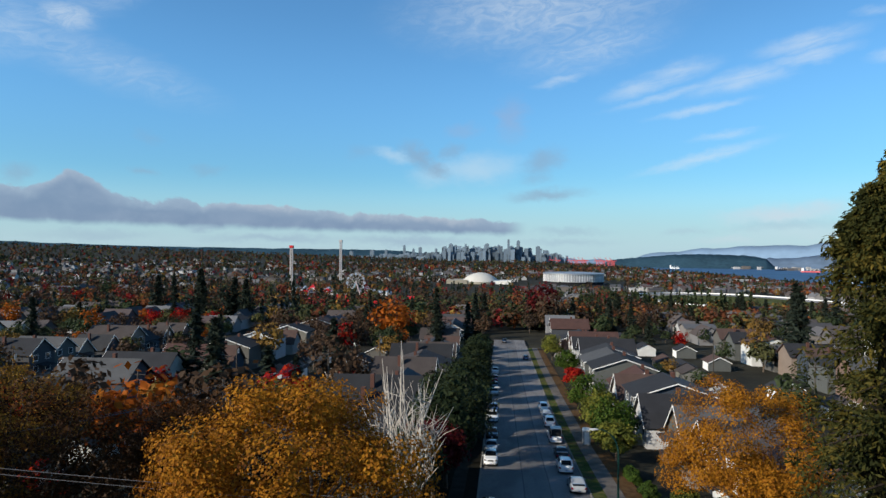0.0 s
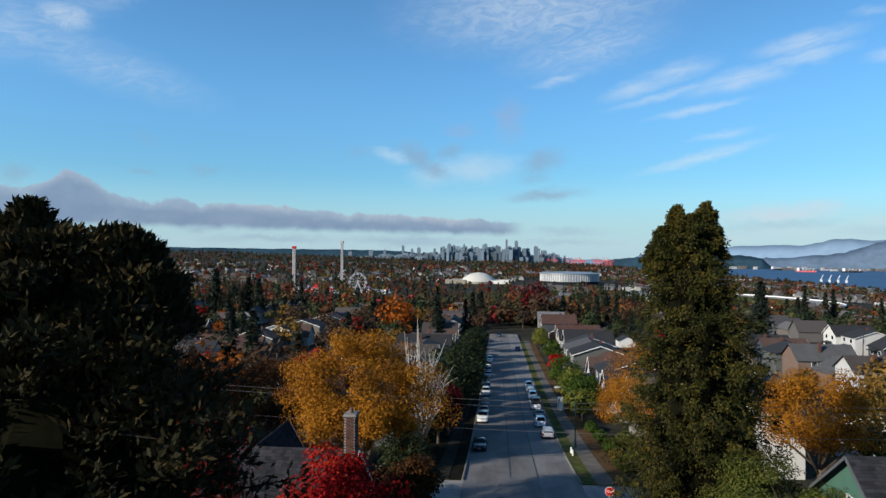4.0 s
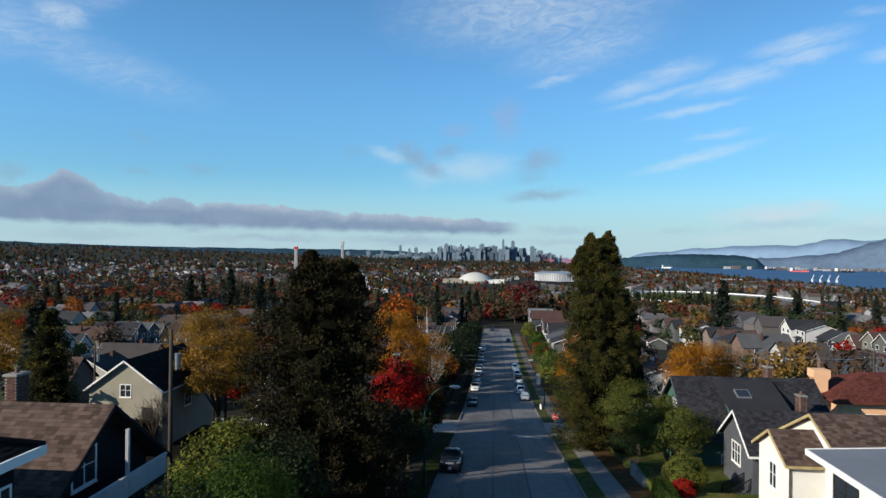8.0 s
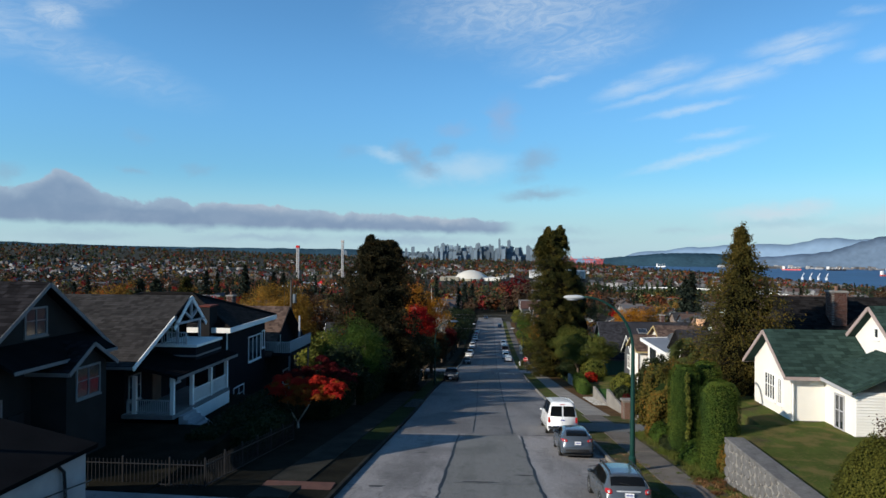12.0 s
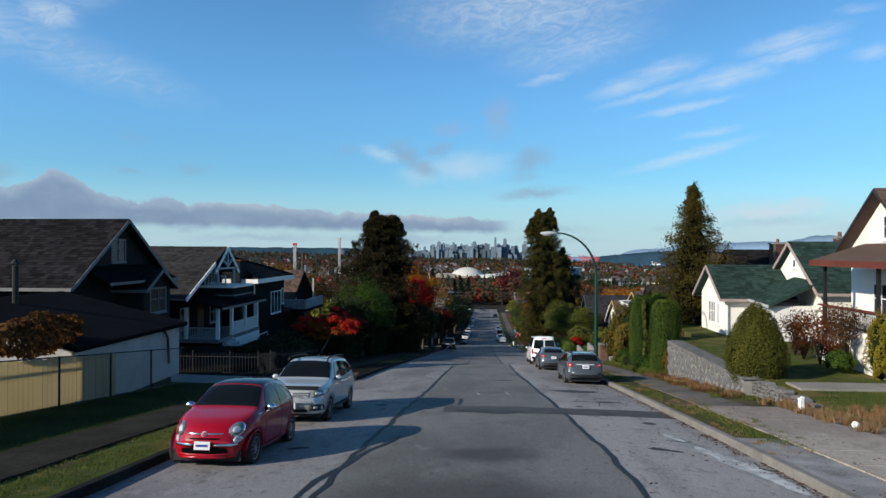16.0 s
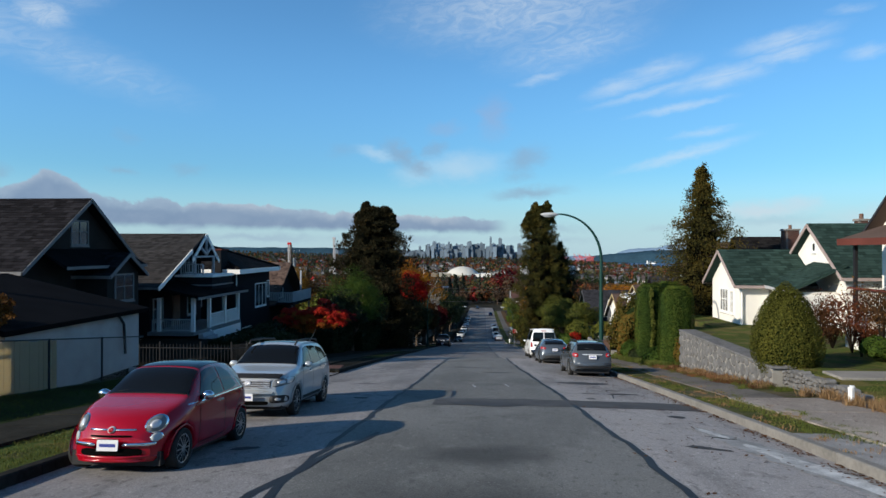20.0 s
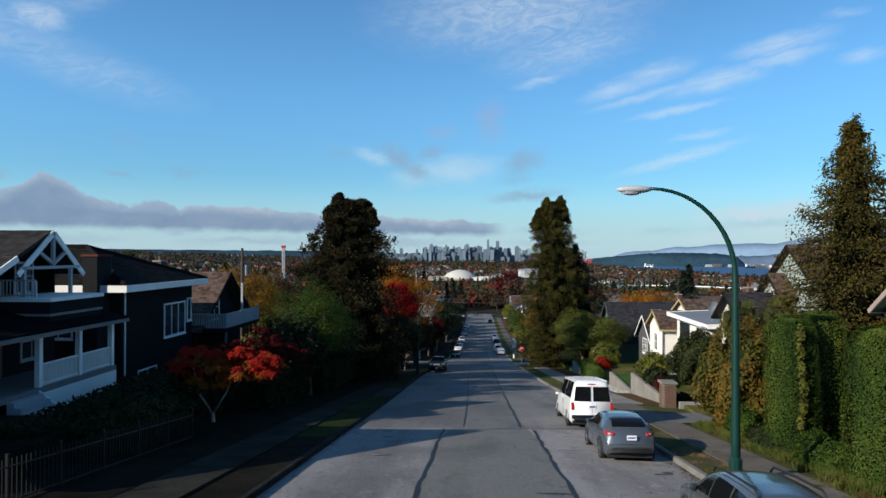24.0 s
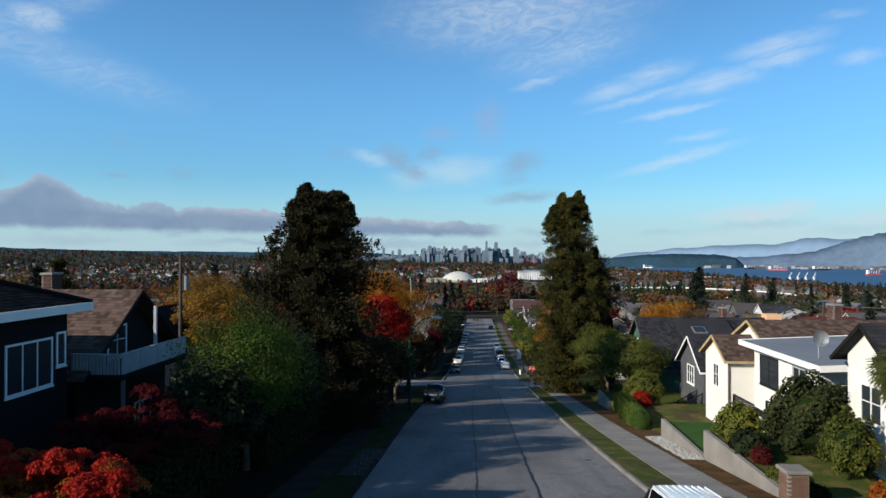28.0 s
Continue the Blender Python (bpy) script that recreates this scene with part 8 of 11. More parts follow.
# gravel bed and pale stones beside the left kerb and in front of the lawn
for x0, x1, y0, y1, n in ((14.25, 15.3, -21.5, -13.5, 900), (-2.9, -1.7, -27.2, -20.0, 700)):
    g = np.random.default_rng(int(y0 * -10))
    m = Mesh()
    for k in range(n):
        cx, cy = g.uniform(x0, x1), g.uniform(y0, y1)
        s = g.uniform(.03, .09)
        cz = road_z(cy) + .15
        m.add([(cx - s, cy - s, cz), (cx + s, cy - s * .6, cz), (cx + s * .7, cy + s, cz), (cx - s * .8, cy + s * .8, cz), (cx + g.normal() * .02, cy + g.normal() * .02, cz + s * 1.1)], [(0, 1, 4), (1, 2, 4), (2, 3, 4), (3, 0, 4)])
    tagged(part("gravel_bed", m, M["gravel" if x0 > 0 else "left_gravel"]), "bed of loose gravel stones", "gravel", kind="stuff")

# board fence and chain-link fence at the top left
fence = thing("board_fence", "yellowed translucent panel fence behind chain-link mesh", "fence")
rs = random.Random(3)
yy = -90.0
while yy < -67.9:
    z = road_z(yy) + .12
    h1 = 1.45 + rs.uniform(-.03, .03)
    part("board", Mesh().box(-8.2, -8.17 + rs.uniform(-.008, .008), yy, yy + .19, z, z + h1), M["panel"], fence)
    yy += .2
part("rail", Mesh().beam((-8.23, -90, road_z(-90) + 1.2), (-8.23, -69, road_z(-69) + 1.2), .05, .09), M["wood_fence"], fence)
cl = thing("chain_link_fence", "grey chain-link fence with steel posts", "fence")
ya = -90.0
while ya <= -63.0:
    z = road_z(ya) + .1
    part("post", Mesh().tube([(-8.0, ya, z - .2), (-8.0, ya, z + 1.55)], [.035, .035], 7), M["iron"], cl)
    ya += 2.7
m = Mesh()
m.tube([(-8.0, y, road_z(y) + 1.62) for y in np.linspace(-90, -63, 20)], [.022] * 20, 6)
part("top_rail", m, M["iron"], cl)
m = Mesh()
for k in range(430):
    y0 = -91.5 + k * .07
    for sg in (1, -1):
        ya, yb = (y0, y0 + 1.5) if sg > 0 else (y0 + 1.5, y0)
        if min(ya, yb) > -90 and max(ya, yb) < -63:
            za, zb = road_z(ya) + .12, road_z(yb) + 1.6
            m.add([(-8.0, ya, za), (-8.0, ya + .006, za), (-8.0, yb + .006, zb), (-8.0, yb, zb)], [(0, 1, 2, 3)])
tagged(part("mesh_wire", m, M["metal"], cl), kind="stuff")

# black iron fence by the lane
fi = thing("iron_fence", "low black iron garden fence", "fence")
for a, b in (((-6.7, -57.6), (-6.7, -46.0)), ((-14.0, -57.6), (-6.7, -57.6))):
    L = math.hypot(b[0] - a[0], b[1] - a[1])
    n = int(L / .16)
    for k in range(n + 1):
        x, y = a[0] + (b[0] - a[0]) * k / n, a[1] + (b[1] - a[1]) * k / n
        z = road_z(y) + .1
        big = k % 12 == 0
        part("bar", Mesh().box(x - (.03 if big else .011), x + (.03 if big else .011), y - (.03 if big else .011), y + (.03 if big else .011), z - .1, z + (1.2 if big else 1.08)), M["iron"], fi)
    for q in (.2, 1.0):
        part("rail", Mesh().beam((a[0], a[1], road_z(a[1]) + q), (b[0], b[1], road_z(b[1]) + q), .03, .04), M["iron"], fi)
# leaf-littered brick threshold by the lane
tagged(part("brick_paving", Mesh().box(-4.6, -1.7, -58.6, -56.4, road_z(-58) - .2, road_z(-56.6) + .2, .02), M["brick"]), "patch of red brick paving by the curb", "paving", kind="structure")

bag = thing("plastic_bag", "crumpled white plastic bag on the verge", "bag", at=(14.55, -72.3, road_z(-72.3) + .12))
part("bag", Mesh().ball((0, 0, .12), (.10, .09, .09), 12, 8, .18, 4), M["white"], bag)
sp_ = thing("stove_pipe", "black stove pipe with a cowl on the garage roof", "stove pipe", at=(-12.6, -66.9, 20.0))
part("pipe", Mesh().tube([(0, 0, -.3), (0, 0, 1.3)], [.11, .11], 10), M["iron"], sp_)
part("cowl", Mesh().tube([(0, 0, 1.38), (0, 0, 1.52)], [.17, .06], 10), M["iron"], sp_)
part("cowl_strut", Mesh().tube([(.08, 0, 1.28), (.08, 0, 1.4)], [.012, .012], 5), M["iron"], sp_)
# white stub posts by the dry grass
for px, py in ((14.4, -69.6), (14.65, -69.2), (17.0, -72.4)):
    st = thing("stub_post", "short white plastic stub post", "post", at=(px, py, road_z(py) + .1))
    part("pipe", Mesh().tube([(0, 0, -.1), (0, 0, .48)], [.06, .06], 10), M["white"], st)
    part("cap", Mesh().tube([(0, 0, .48), (0, 0, .53)], [.07, .065], 10), M["white"], st)


def street_lamp(x, y, z, h, reach, head_dir, label):
    """A tapered pole that curves over into an arm with a cobra head."""
    t = thing("street_lamp", label, "street lamp", "street lamps", at=(x, y, z))
    pts = [(0, 0, -.3), (0, 0, 1.2), (0, 0, h * .55), (0, 0, h * .70)]
    n = 12
    for k in range(1, n + 1):
        a = k / n * math.pi * .5
        pts.append((head_dir * reach * (1 - math.cos(a)), 0, h * .70 + (h * .30) * math.sin(a)))
    part("pole", Mesh().tube(pts, [.13, .12, .095, .085] + [.075 - .003 * k for k in range(n)], 10), M["lamp_green"], t, smooth=True)
    part("base", Mesh().tube([(0, 0, -.1), (0, 0, .7), (0, 0, .75)], [.17, .17, .12], 10), M["lamp_green"], t)
    hx = head_dir * reach
    hd = Mesh().ball((hx + head_dir * .42, 0, h - .02), (.50, .17, .11), 14, 8)
    hh = part("head", hd, M["lamp_head"], t, "pale grey cobra head", smooth=True)
    part("lens", Mesh().ball((hx + head_dir * .5, 0, h - .10), (.28, .13, .09), 12, 6), M["lens"], hh)
    return t


street_lamp(11.2, -51.9, road_z(-51.9) + .1, 8.1, 2.3, -1, "dark green street lamp with curved arm")
street_lamp(-2.6, 1.0, road_z(1.0) + .1, 8.2, 2.0, 1, "dark green street lamp with curved arm")
street_lamp(11.9, 66.0, road_z(66) + .1, 8.1, 2.0, -1, "dark green street lamp with curved arm")
street_lamp(-2.6, 98.0, road_z(98) + .1, 8.1, 2.0, 1, "dark green street lamp with curved arm")


def utility_pole(x, y, h, label="weathered wooden utility pole with crossarm"):
    t = thing("utility_pole", label, "utility pole", "utility poles", at=(x, y, land_z(x, y)))
    part("pole", Mesh().tube([(0, 0, -.6), (0, 0, h)], [.17, .11], 9), M["pole_wood"], t, smooth=True)
    if y != -10.2:
        part("crossarm", Mesh().box(-1.1, 1.1, -.05, .05, h - .9, h - .78), M["pole_wood"], t)
    part("transformer", Mesh().tube([(.3, .25, h - 2.6), (.3, .25, h - 1.6)], [.22, .22], 12), M["metal"], t)
    for sx in ((-1.0, -.4, .4, 1.0) if y < 35 else ()):
        part("insulator", Mesh().tube([(sx, 0, h - .78), (sx, 0, h - .6)], [.04, .03], 7), M["lens"], t)
    return (x, y, land_z(x, y) + h)


tops = [utility_pole(-18.1, -10.2, 12.4), utility_pole(-31.0, 29.0, 11.8), utility_pole(-31.4, 72, 11.5), utility_pole(-31.4, 118, 11.5)]
rtops = [utility_pole(46.5, 27.5, 11.5), utility_pole(54.6, -8, 11.0), utility_pole(54.6, 70, 11.0), utility_pole(54.6, 118, 11.0)]
for k, (x, y) in enumerate(((-52, 90), (-58, 140), (-95, 120), (104, 110), (104, 170), (-95, 180), (54, 170), (-31.4, 170), (-52.1, 34.7))):
    utility_pole(x, y, 10.5)


def wires(a, b, sag, offs, r=.012):
    t = thing("overhead_wires", "thin grey overhead wires sagging between poles", "wires")
    for ox, oz in offs:
        pts = []
        for i in range(25):
            k = i / 24
            pts.append((a[0] + (b[0] - a[0]) * k + ox * .6, a[1] + (b[1] - a[1]) * k + ox * .4, a[2] + (b[2] - a[2]) * k + oz - sag * 4 * k * (1 - k)))
        part("wire", Mesh().tube(pts, [r] * 25, 5), M["wire"], t)


three = ((-1.0, -.6), (.4, -.6), (1.0, -.6), (0, -2.4))
wires(tops[1], rtops[0], 1.1, ((-1, -.5), (.6, -1.1), (0, -2.9)), .013)
for a, b in ((tops[0], tops[1]), (tops[1], tops[2]), (tops[2], tops[3]), (rtops[1], rtops[0]), (rtops[0], rtops[2]), (rtops[2], rtops[3])):
    wires(a, b, .8, three, .014)

ss = thing("stop_sign", "red octagonal stop sign on a metal post", "stop sign", at=(10.62, 31.4, road_z(31.4) + .12))
part("post", Mesh().box(-.03, .03, .0, .05, -.3, 2.75), M["metal"], ss)
oc = lambda r, y0, y1: Mesh().prism([(r * math.cos(math.pi / 8 + k * math.pi / 4), y0, 2.4 + r * math.sin(math.pi / 8 + k * math.pi / 4)) for k in range(8)], (0, y1 - y0, 0))
pn = part("panel", oc(.41, -.012, -.002), M["white"], ss)
part("face", oc(.385, -.017, -.0125), M["stop_red"], pn, "red face")
fc = bpy.data.curves.new("word", "FONT")
fc.body, fc.size, fc.align_x, fc.align_y, fc.extrude = "STOP", .30, "CENTER", "CENTER", .002
fo = new("lettering", fc)
fo.matrix_world = pose(0, -.021, 2.4, 90, 0, 0)
fo.parent = pn
fc.materials.append(M["white"])

# ---------------------------------------------------------------- parked vehicles


def car(name, label, paint, L, W, H, base, wheel_r, roofline, beltline, z_sill=0.22, group="parked cars", glass=((.30, .46), (.48, .66), (.68, .84)), screen=(.27, .42), rear=(.88, .97), fine=40, rails=False, detail=True):
    """A car that looks towards -y, on its wheels at z = 0. roofline and beltline: heights along the length 0 (nose) to 1."""
    t = thing(name, label, "car" if name != "van" else "van", group)

    def prof(tab, s):
        return float(np.interp(s, [p[0] for p in tab], [p[1] for p in tab]))

    def section(s):
        top, belt = prof(roofline, s), prof(beltline, s)
        belt = min(belt, top - .03)
        w = W / 2 * float(np.interp(s, [0, .02, .06, .16, .5, .86, .95, .985, 1], [.70, .82, .92, .985, 1.0, .985, .975, .96, .93] if name == "van" else [.70, .82, .92, .985, 1.0, .985, .93, .86, .78]))
        cab = top - belt
        lean = min(.30 * cab, .2)
        zs = z_sill + (.12 if s < .04 or s > .96 else 0)
        return [(w * .90, zs), (w * .985, zs + .12), (w, zs + (belt - zs) * .55), (w * .975, belt - .02), (w * .96, belt), (w * .96 - lean * .6, belt + cab * .55), (w * .96 - lean - .02, belt + cab * .9), (w * .80 - lean, top - .004), (w * .4, top + .012), (0, top + .018)]
    ss = [i / fine for i in range(fine + 1)]
    secs = [section(s) for s in ss]
    K = len(secs[0])
    full = [[(x, z) for x, z in sec] + [(-x, z) for x, z in reversed(sec[:-1])] for sec in secs]
    N = len(full[0])
    m = Mesh()
    for s, sec in zip(ss, full):
        m.v += [(x, -L / 2 + s * L, z) for x, z in sec]
    wy = (-base / 2 - L * .0, base / 2 + L * .0)
    for i in range(fine):
        for k in range(N - 1):
            m.f.append((i * N + k, i * N + k + 1, (i + 1) * N + k + 1, (i + 1) * N + k))
    m.f.append(tuple(range(N))[::-1])
    m.f.append(tuple(range(fine * N, (fine + 1) * N)))
    part("body", m, M[paint], t, smooth=True)
    part("underbody", Mesh().box(-W * .42, W * .42, -L * .47, L * .47, .16, .5), M["black_plastic"], t)

    def patch(s0, s1, k0, k1, sgn, out, mat, nm, parent=t, lab=""):
        """A panel that lies on the body between two stations and two lines of the section."""
        pm = Mesh()
        n = 6
        kk = max(2, int((k1 - k0) * 2) + 1)
        for i in range(n + 1):
            sec = section(s0 + (s1 - s0) * i / n)
            for j in range(kk):
                k = k0 + (k1 - k0) * j / (kk - 1)
                a = min(int(k), K - 2)
                f = k - a
                x = sec[a][0] * (1 - f) + sec[a + 1][0] * f
                z = sec[a][1] * (1 - f) + sec[a + 1][1] * f
                pm.v.append((sgn * (x + out), -L / 2 + L * (s0 + (s1 - s0) * i / n), z + (out * .6)))
        pm.f = [(i * kk + j, i * kk + j + 1, (i + 1) * kk + j + 1, (i + 1) * kk + j) for i in range(n) for j in range(kk - 1)]
        return part(nm, pm, M[mat], parent, lab, smooth=True)
    for s0, s1 in glass:
        for sg in (1, -1):
            patch(s0, s1, 4.25, 6.0, sg, .012, "carglass", "side_window")

    def across(s0, s1, frac, out, mat, nm):
        pm = Mesh()
        n, kk = 6, 9
        for i in range(n + 1):
            s = s0 + (s1 - s0) * i / n
            sec = section(s)
            z, hw = prof(roofline, s), sec[7][0] * frac + .06
            for j in range(kk):
                u = -1 + 2 * j / (kk - 1)
                pm.v.append((u * hw, -L / 2 + L * s + (-out if s < .5 else out), z + .016 * (1 - u * u) + out))
        pm.f = [(i * kk + j, i * kk + j + 1, (i + 1) * kk + j + 1, (i + 1) * kk + j) for i in range(n) for j in range(kk - 1)]
        return part(nm, pm, M[mat], t, smooth=True)
    across(screen[0], screen[1], 1.0, .014, "carglass", "windscreen")
    if rear:
        across(rear[0], rear[1], .95, .014, "carglass", "rear_window")
    for a in wy:
        for sg in (1, -1):
            x = sg * (W / 2 - .088)
            pts = [(x - sg * .10, .80), (x - sg * .10, 1.0), (x + sg * .07, 1.0), (x + sg * .10, .93), (x + sg * .10, .70)]
            tm = Mesh()
            n = 20
            for px, rr in pts:
                for k in range(n):
                    an = 2 * math.pi * k / n
                    tm.v.append((px, a + rr * wheel_r * math.cos(an), wheel_r + rr * wheel_r * math.sin(an)))
            tm.f = [(j * n + k, j * n + (k + 1) % n, (j + 1) * n + (k + 1) % n, (j + 1) * n + k) for j in range(len(pts) - 1) for k in range(n)]
            wh = part("wheel", tm, M["tyre"], t, smooth=True)
            rm = Mesh()
            fx = x + sg * .085
            for k in range(10 if detail else 5):
                an = 2 * math.pi * k / (10 if detail else 5)
                wd = .16 if detail else .36
                rm.add([(fx + sg * .012, a + wheel_r * .10 * math.cos(an - .5), wheel_r + wheel_r * .10 * math.sin(an - .5)), (fx + sg * .012, a + wheel_r * .10 * math.cos(an + .5), wheel_r + wheel_r * .10 * math.sin(an + .5)),
                        (fx, a + wheel_r * .68 * math.cos(an + wd), wheel_r + wheel_r * .68 * math.sin(an + wd)), (fx, a + wheel_r * .68 * math.cos(an - wd), wheel_r + wheel_r * .68 * math.sin(an - wd))], [(0, 1, 2, 3)])
            part("rim", rm, M["rim"], wh)
            hub = Mesh().add([(x + sg * .06, a + .70 * wheel_r * math.cos(k * .6283), wheel_r + .70 * wheel_r * math.sin(k * .6283)) for k in range(10)], [tuple(range(10))])
            part("brake_disc", hub, M["black_plastic"], wh)
            # black ring laid on the uncut flank for the dark gap round the tyre
            ar = Mesh()
            for k in range(13):
                an = math.pi * k / 12
                for rr, xx in ((.96, W / 2 + .006), (1.13, W / 2 + .010)):
                    ar.v.append((sg * xx, a + rr * wheel_r * math.cos(an), wheel_r + rr * wheel_r * math.sin(an)))
            ar.f = [(2 * k, 2 * k + 2, 2 * k + 3, 2 * k + 1) for k in range(12)]
            part("wheel_well", ar, M["tyre"], t, smooth=True)
            ar = Mesh()
            for k in range(15):
                an = math.pi * k / 14
                for rr, xx in ((1.12, W / 2 + .012), (1.13, W / 2 + .026), (1.22, W / 2 + .006)):
                    ar.v.append((sg * xx, a + rr * wheel_r * math.cos(an), wheel_r + rr * wheel_r * math.sin(an)))
            ar.f = [(3 * k + j, 3 * k + 3 + j, 3 * k + 4 + j, 3 * k + 1 + j) for k in range(14) for j in range(2)]
            part("wheel_arch", ar, M[paint], t, smooth=True)
    zb = prof(beltline, 0.02)
    hood = prof(roofline, .05)
    for sg in (1, -1):
        part("headlight", Mesh().prism([(sg * W * .30, -L / 2 + .03, hood - .20), (sg * W * .445, -L / 2 + .12, hood - .17), (sg * W * .455, -L / 2 + .20, hood - .02), (sg * W * .30, -L / 2 + .09, hood - .07)][::sg], (0, .06, 0)), M["headlamp"], t)
        part("indicator", Mesh().ball((sg * W * .44, -L / 2 + .125, hood - .12), (.026, .022, .022), 8, 6), M["amber"], t)
        part("fog_lamp", Mesh().ball((sg * W * .36, -L / 2 + .05, .42), (.09, .06, .07), 10, 6), M["black_plastic"], t)
    gr = part("grille", Mesh().box(-W * .20, W * .20, -L / 2 - .01, -L / 2 + .06, hood - .24, hood - .08, .02), M["black_plastic"], t)
    for k in range(3 if detail else 0):
        part("grille_bar", Mesh().box(-W * .195, W * .195, -L / 2 - .022, -L / 2 - .01, hood - .22 + .05 * k, hood - .20 + .05 * k), M["bright_trim"], gr)
    part("lower_intake", Mesh().box(-W * .26, W * .26, -L / 2 - .008, -L / 2 + .05, .33, .40, .02), M["void"], t)
    if rails and detail:
        part("lower_grille", Mesh().box(-W * .30, W * .30, -L / 2 - .004, -L / 2 + .2, .27, .33, .02), M["black_plastic"], t)
        part("hood_guard", Mesh().box(-W * .38, W * .38, -L / 2 + .06, -L / 2 + .16, hood - .015, hood + .025, .01), M["black_plastic"], t)
    zp = .47
    for ys, zz in ((-L / 2 - .024, zp), (L / 2 + .012, prof(beltline, .99) - .28 if name != "van" else .95)):
        pl = part("plate", Mesh().box(-.155, .155, ys, ys + .02, zz - .08, zz + .08, .004), M["plate"], t)
        part("plate_mark", Mesh().box(-.12, .12, ys - .004 if ys < 0 else ys + .02, ys if ys < 0 else ys + .024, zz - .035, zz + .035), M["plate_blue"], pl)
    rb = prof(beltline, .97)
    for sg in (1, -1):
        if name != "van":
            part("tail_light", Mesh().prism([(sg * W * .34, L / 2 - .06, rb - .22), (sg * W * .46, L / 2 - .16, rb - .20), (sg * W * .465, L / 2 - .22, rb + .02), (sg * W * .36, L / 2 - .05, rb - .02)][::-sg], (0, .09, 0)), M["redlens"], t)
        part("mirror", Mesh().ball((sg * (W / 2 + .07), -L / 2 + L * (screen[0] + .08), prof(beltline, .35) + .05), (.09, .055, .062), 10, 6), M[paint], t, smooth=True)
        if rails:
            part("roof_rail", Mesh().tube([(sg * W * .34, -L * .08, H - .01), (sg * W * .345, 0, H + .05), (sg * W * .345, L * .3, H + .04), (sg * W * .34, L * .36, H - .02)], [.02] * 4, 6), M["black_plastic"], t)
        part("door_handle", Mesh().box(sg * W / 2 - .02, sg * W / 2 + .02, L * .04, L * .04 + .18, prof(beltline, .5) - .14, prof(beltline, .5) - .105), M[paint], t)
        part("door_seam", Mesh().box(min(sg * (W / 2 - .02), sg * (W / 2 + .002)), max(sg * (W / 2 - .02), sg * (W / 2 + .002)), L * .08, L * .086, z_sill + .2, prof(beltline, .5) - .05), M["black_plastic"], t)
    part("rear_bumper", Mesh().box(-W * .40, W * .40, L / 2 - .10, L / 2 + .02, .34, .56, .03), M["black_plastic"] if rails or name == "van" else M[paint], t)
    for a in (-.32, -.1):
        part("wiper", Mesh().beam((a * W, -L / 2 + L * (screen[0] - .004), prof(roofline, screen[0]) + .03), (a * W + .42, -L / 2 + L * (screen[0] + .03), prof(roofline, screen[0] + .03) + .04), .02, .015), M["black_plastic"], t)
    return t


SUVR = ([(0, .70), (.02, .82), (.05, .96), (.24, 1.10), (.27, 1.13), (.40, 1.60), (.50, 1.68), (.80, 1.67), (.92, 1.56), (.965, 1.15), (.99, .95), (1, .65)], [(0, .60), (.06, .78), (.2, .96), (.3, 1.06), (.9, 1.12), (1, .80)])
WAGON = ([(0, .58), (.02, .68), (.06, .82), (.26, .98), (.29, 1.01), (.43, 1.42), (.54, 1.50), (.80, 1.48), (.92, 1.36), (.97, 1.02), (.99, .9), (1, .62)], [(0, .56), (.1, .78), (.3, .93), (.9, 1.0), (1, .72)])
SEDAN = ([(0, .56), (.02, .66), (.06, .78), (.27, .94), (.30, .97), (.44, 1.36), (.55, 1.44), (.68, 1.41), (.84, 1.04), (.95, .98), (.985, .86), (1, .60)], [(0, .55), (.1, .76), (.3, .90), (.85, .96), (1, .72)])
VANR = ([(0, .80), (.02, .95), (.05, 1.08), (.16, 1.20), (.19, 1.24), (.29, 1.90), (.36, 2.05), (.6, 2.09), (.96, 2.07), (.98, 2.05), (.992, 2.0), (1, 1.92)], [(0, .76), (.1, 1.0), (.22, 1.16), (.97, 1.18), (1, 1.16)])
PICK = ([(0, .80), (.02, .95), (.05, 1.08), (.26, 1.16), (.29, 1.18), (.37, 1.70), (.44, 1.82), (.60, 1.80), (.655, 1.25), (.66, 1.18), (.97, 1.18), (.99, 1.1), (1, .75)], [(0, .76), (.1, 1.0), (.3, 1.14), (.97, 1.14), (1, .8)])


def park(t, x, y, rz=0.0):
    x += drift(y)
    dz = road_top(x, y)
    tilt = math.degrees(math.atan2(road_z(y + 1.5) - road_z(y - 1.5), 3.0))
    t.matrix_world = pose(x, y, dz, tilt, 0, 0) @ pose(0, 0, 0, 0, 0, rz)
    return t


def flowing(tab, blur=7):
    """A smooth curve through a table of (place, value)."""
    xs = np.linspace(0, 1, 321)
    v = np.interp(xs, [p[0] for p in tab], [p[1] for p in tab])
    k = np.exp(-.5 * (np.arange(-3 * blur, 3 * blur + 1) / blur) ** 2)
    pad = np.concatenate([2 * v[0] - v[3 * blur:0:-1], v, 2 * v[-1] - v[-2:-3 * blur - 2:-1]])
    sm = np.convolve(pad, k / k.sum(), "valid")
    return lambda s: float(np.interp(s, xs, sm))


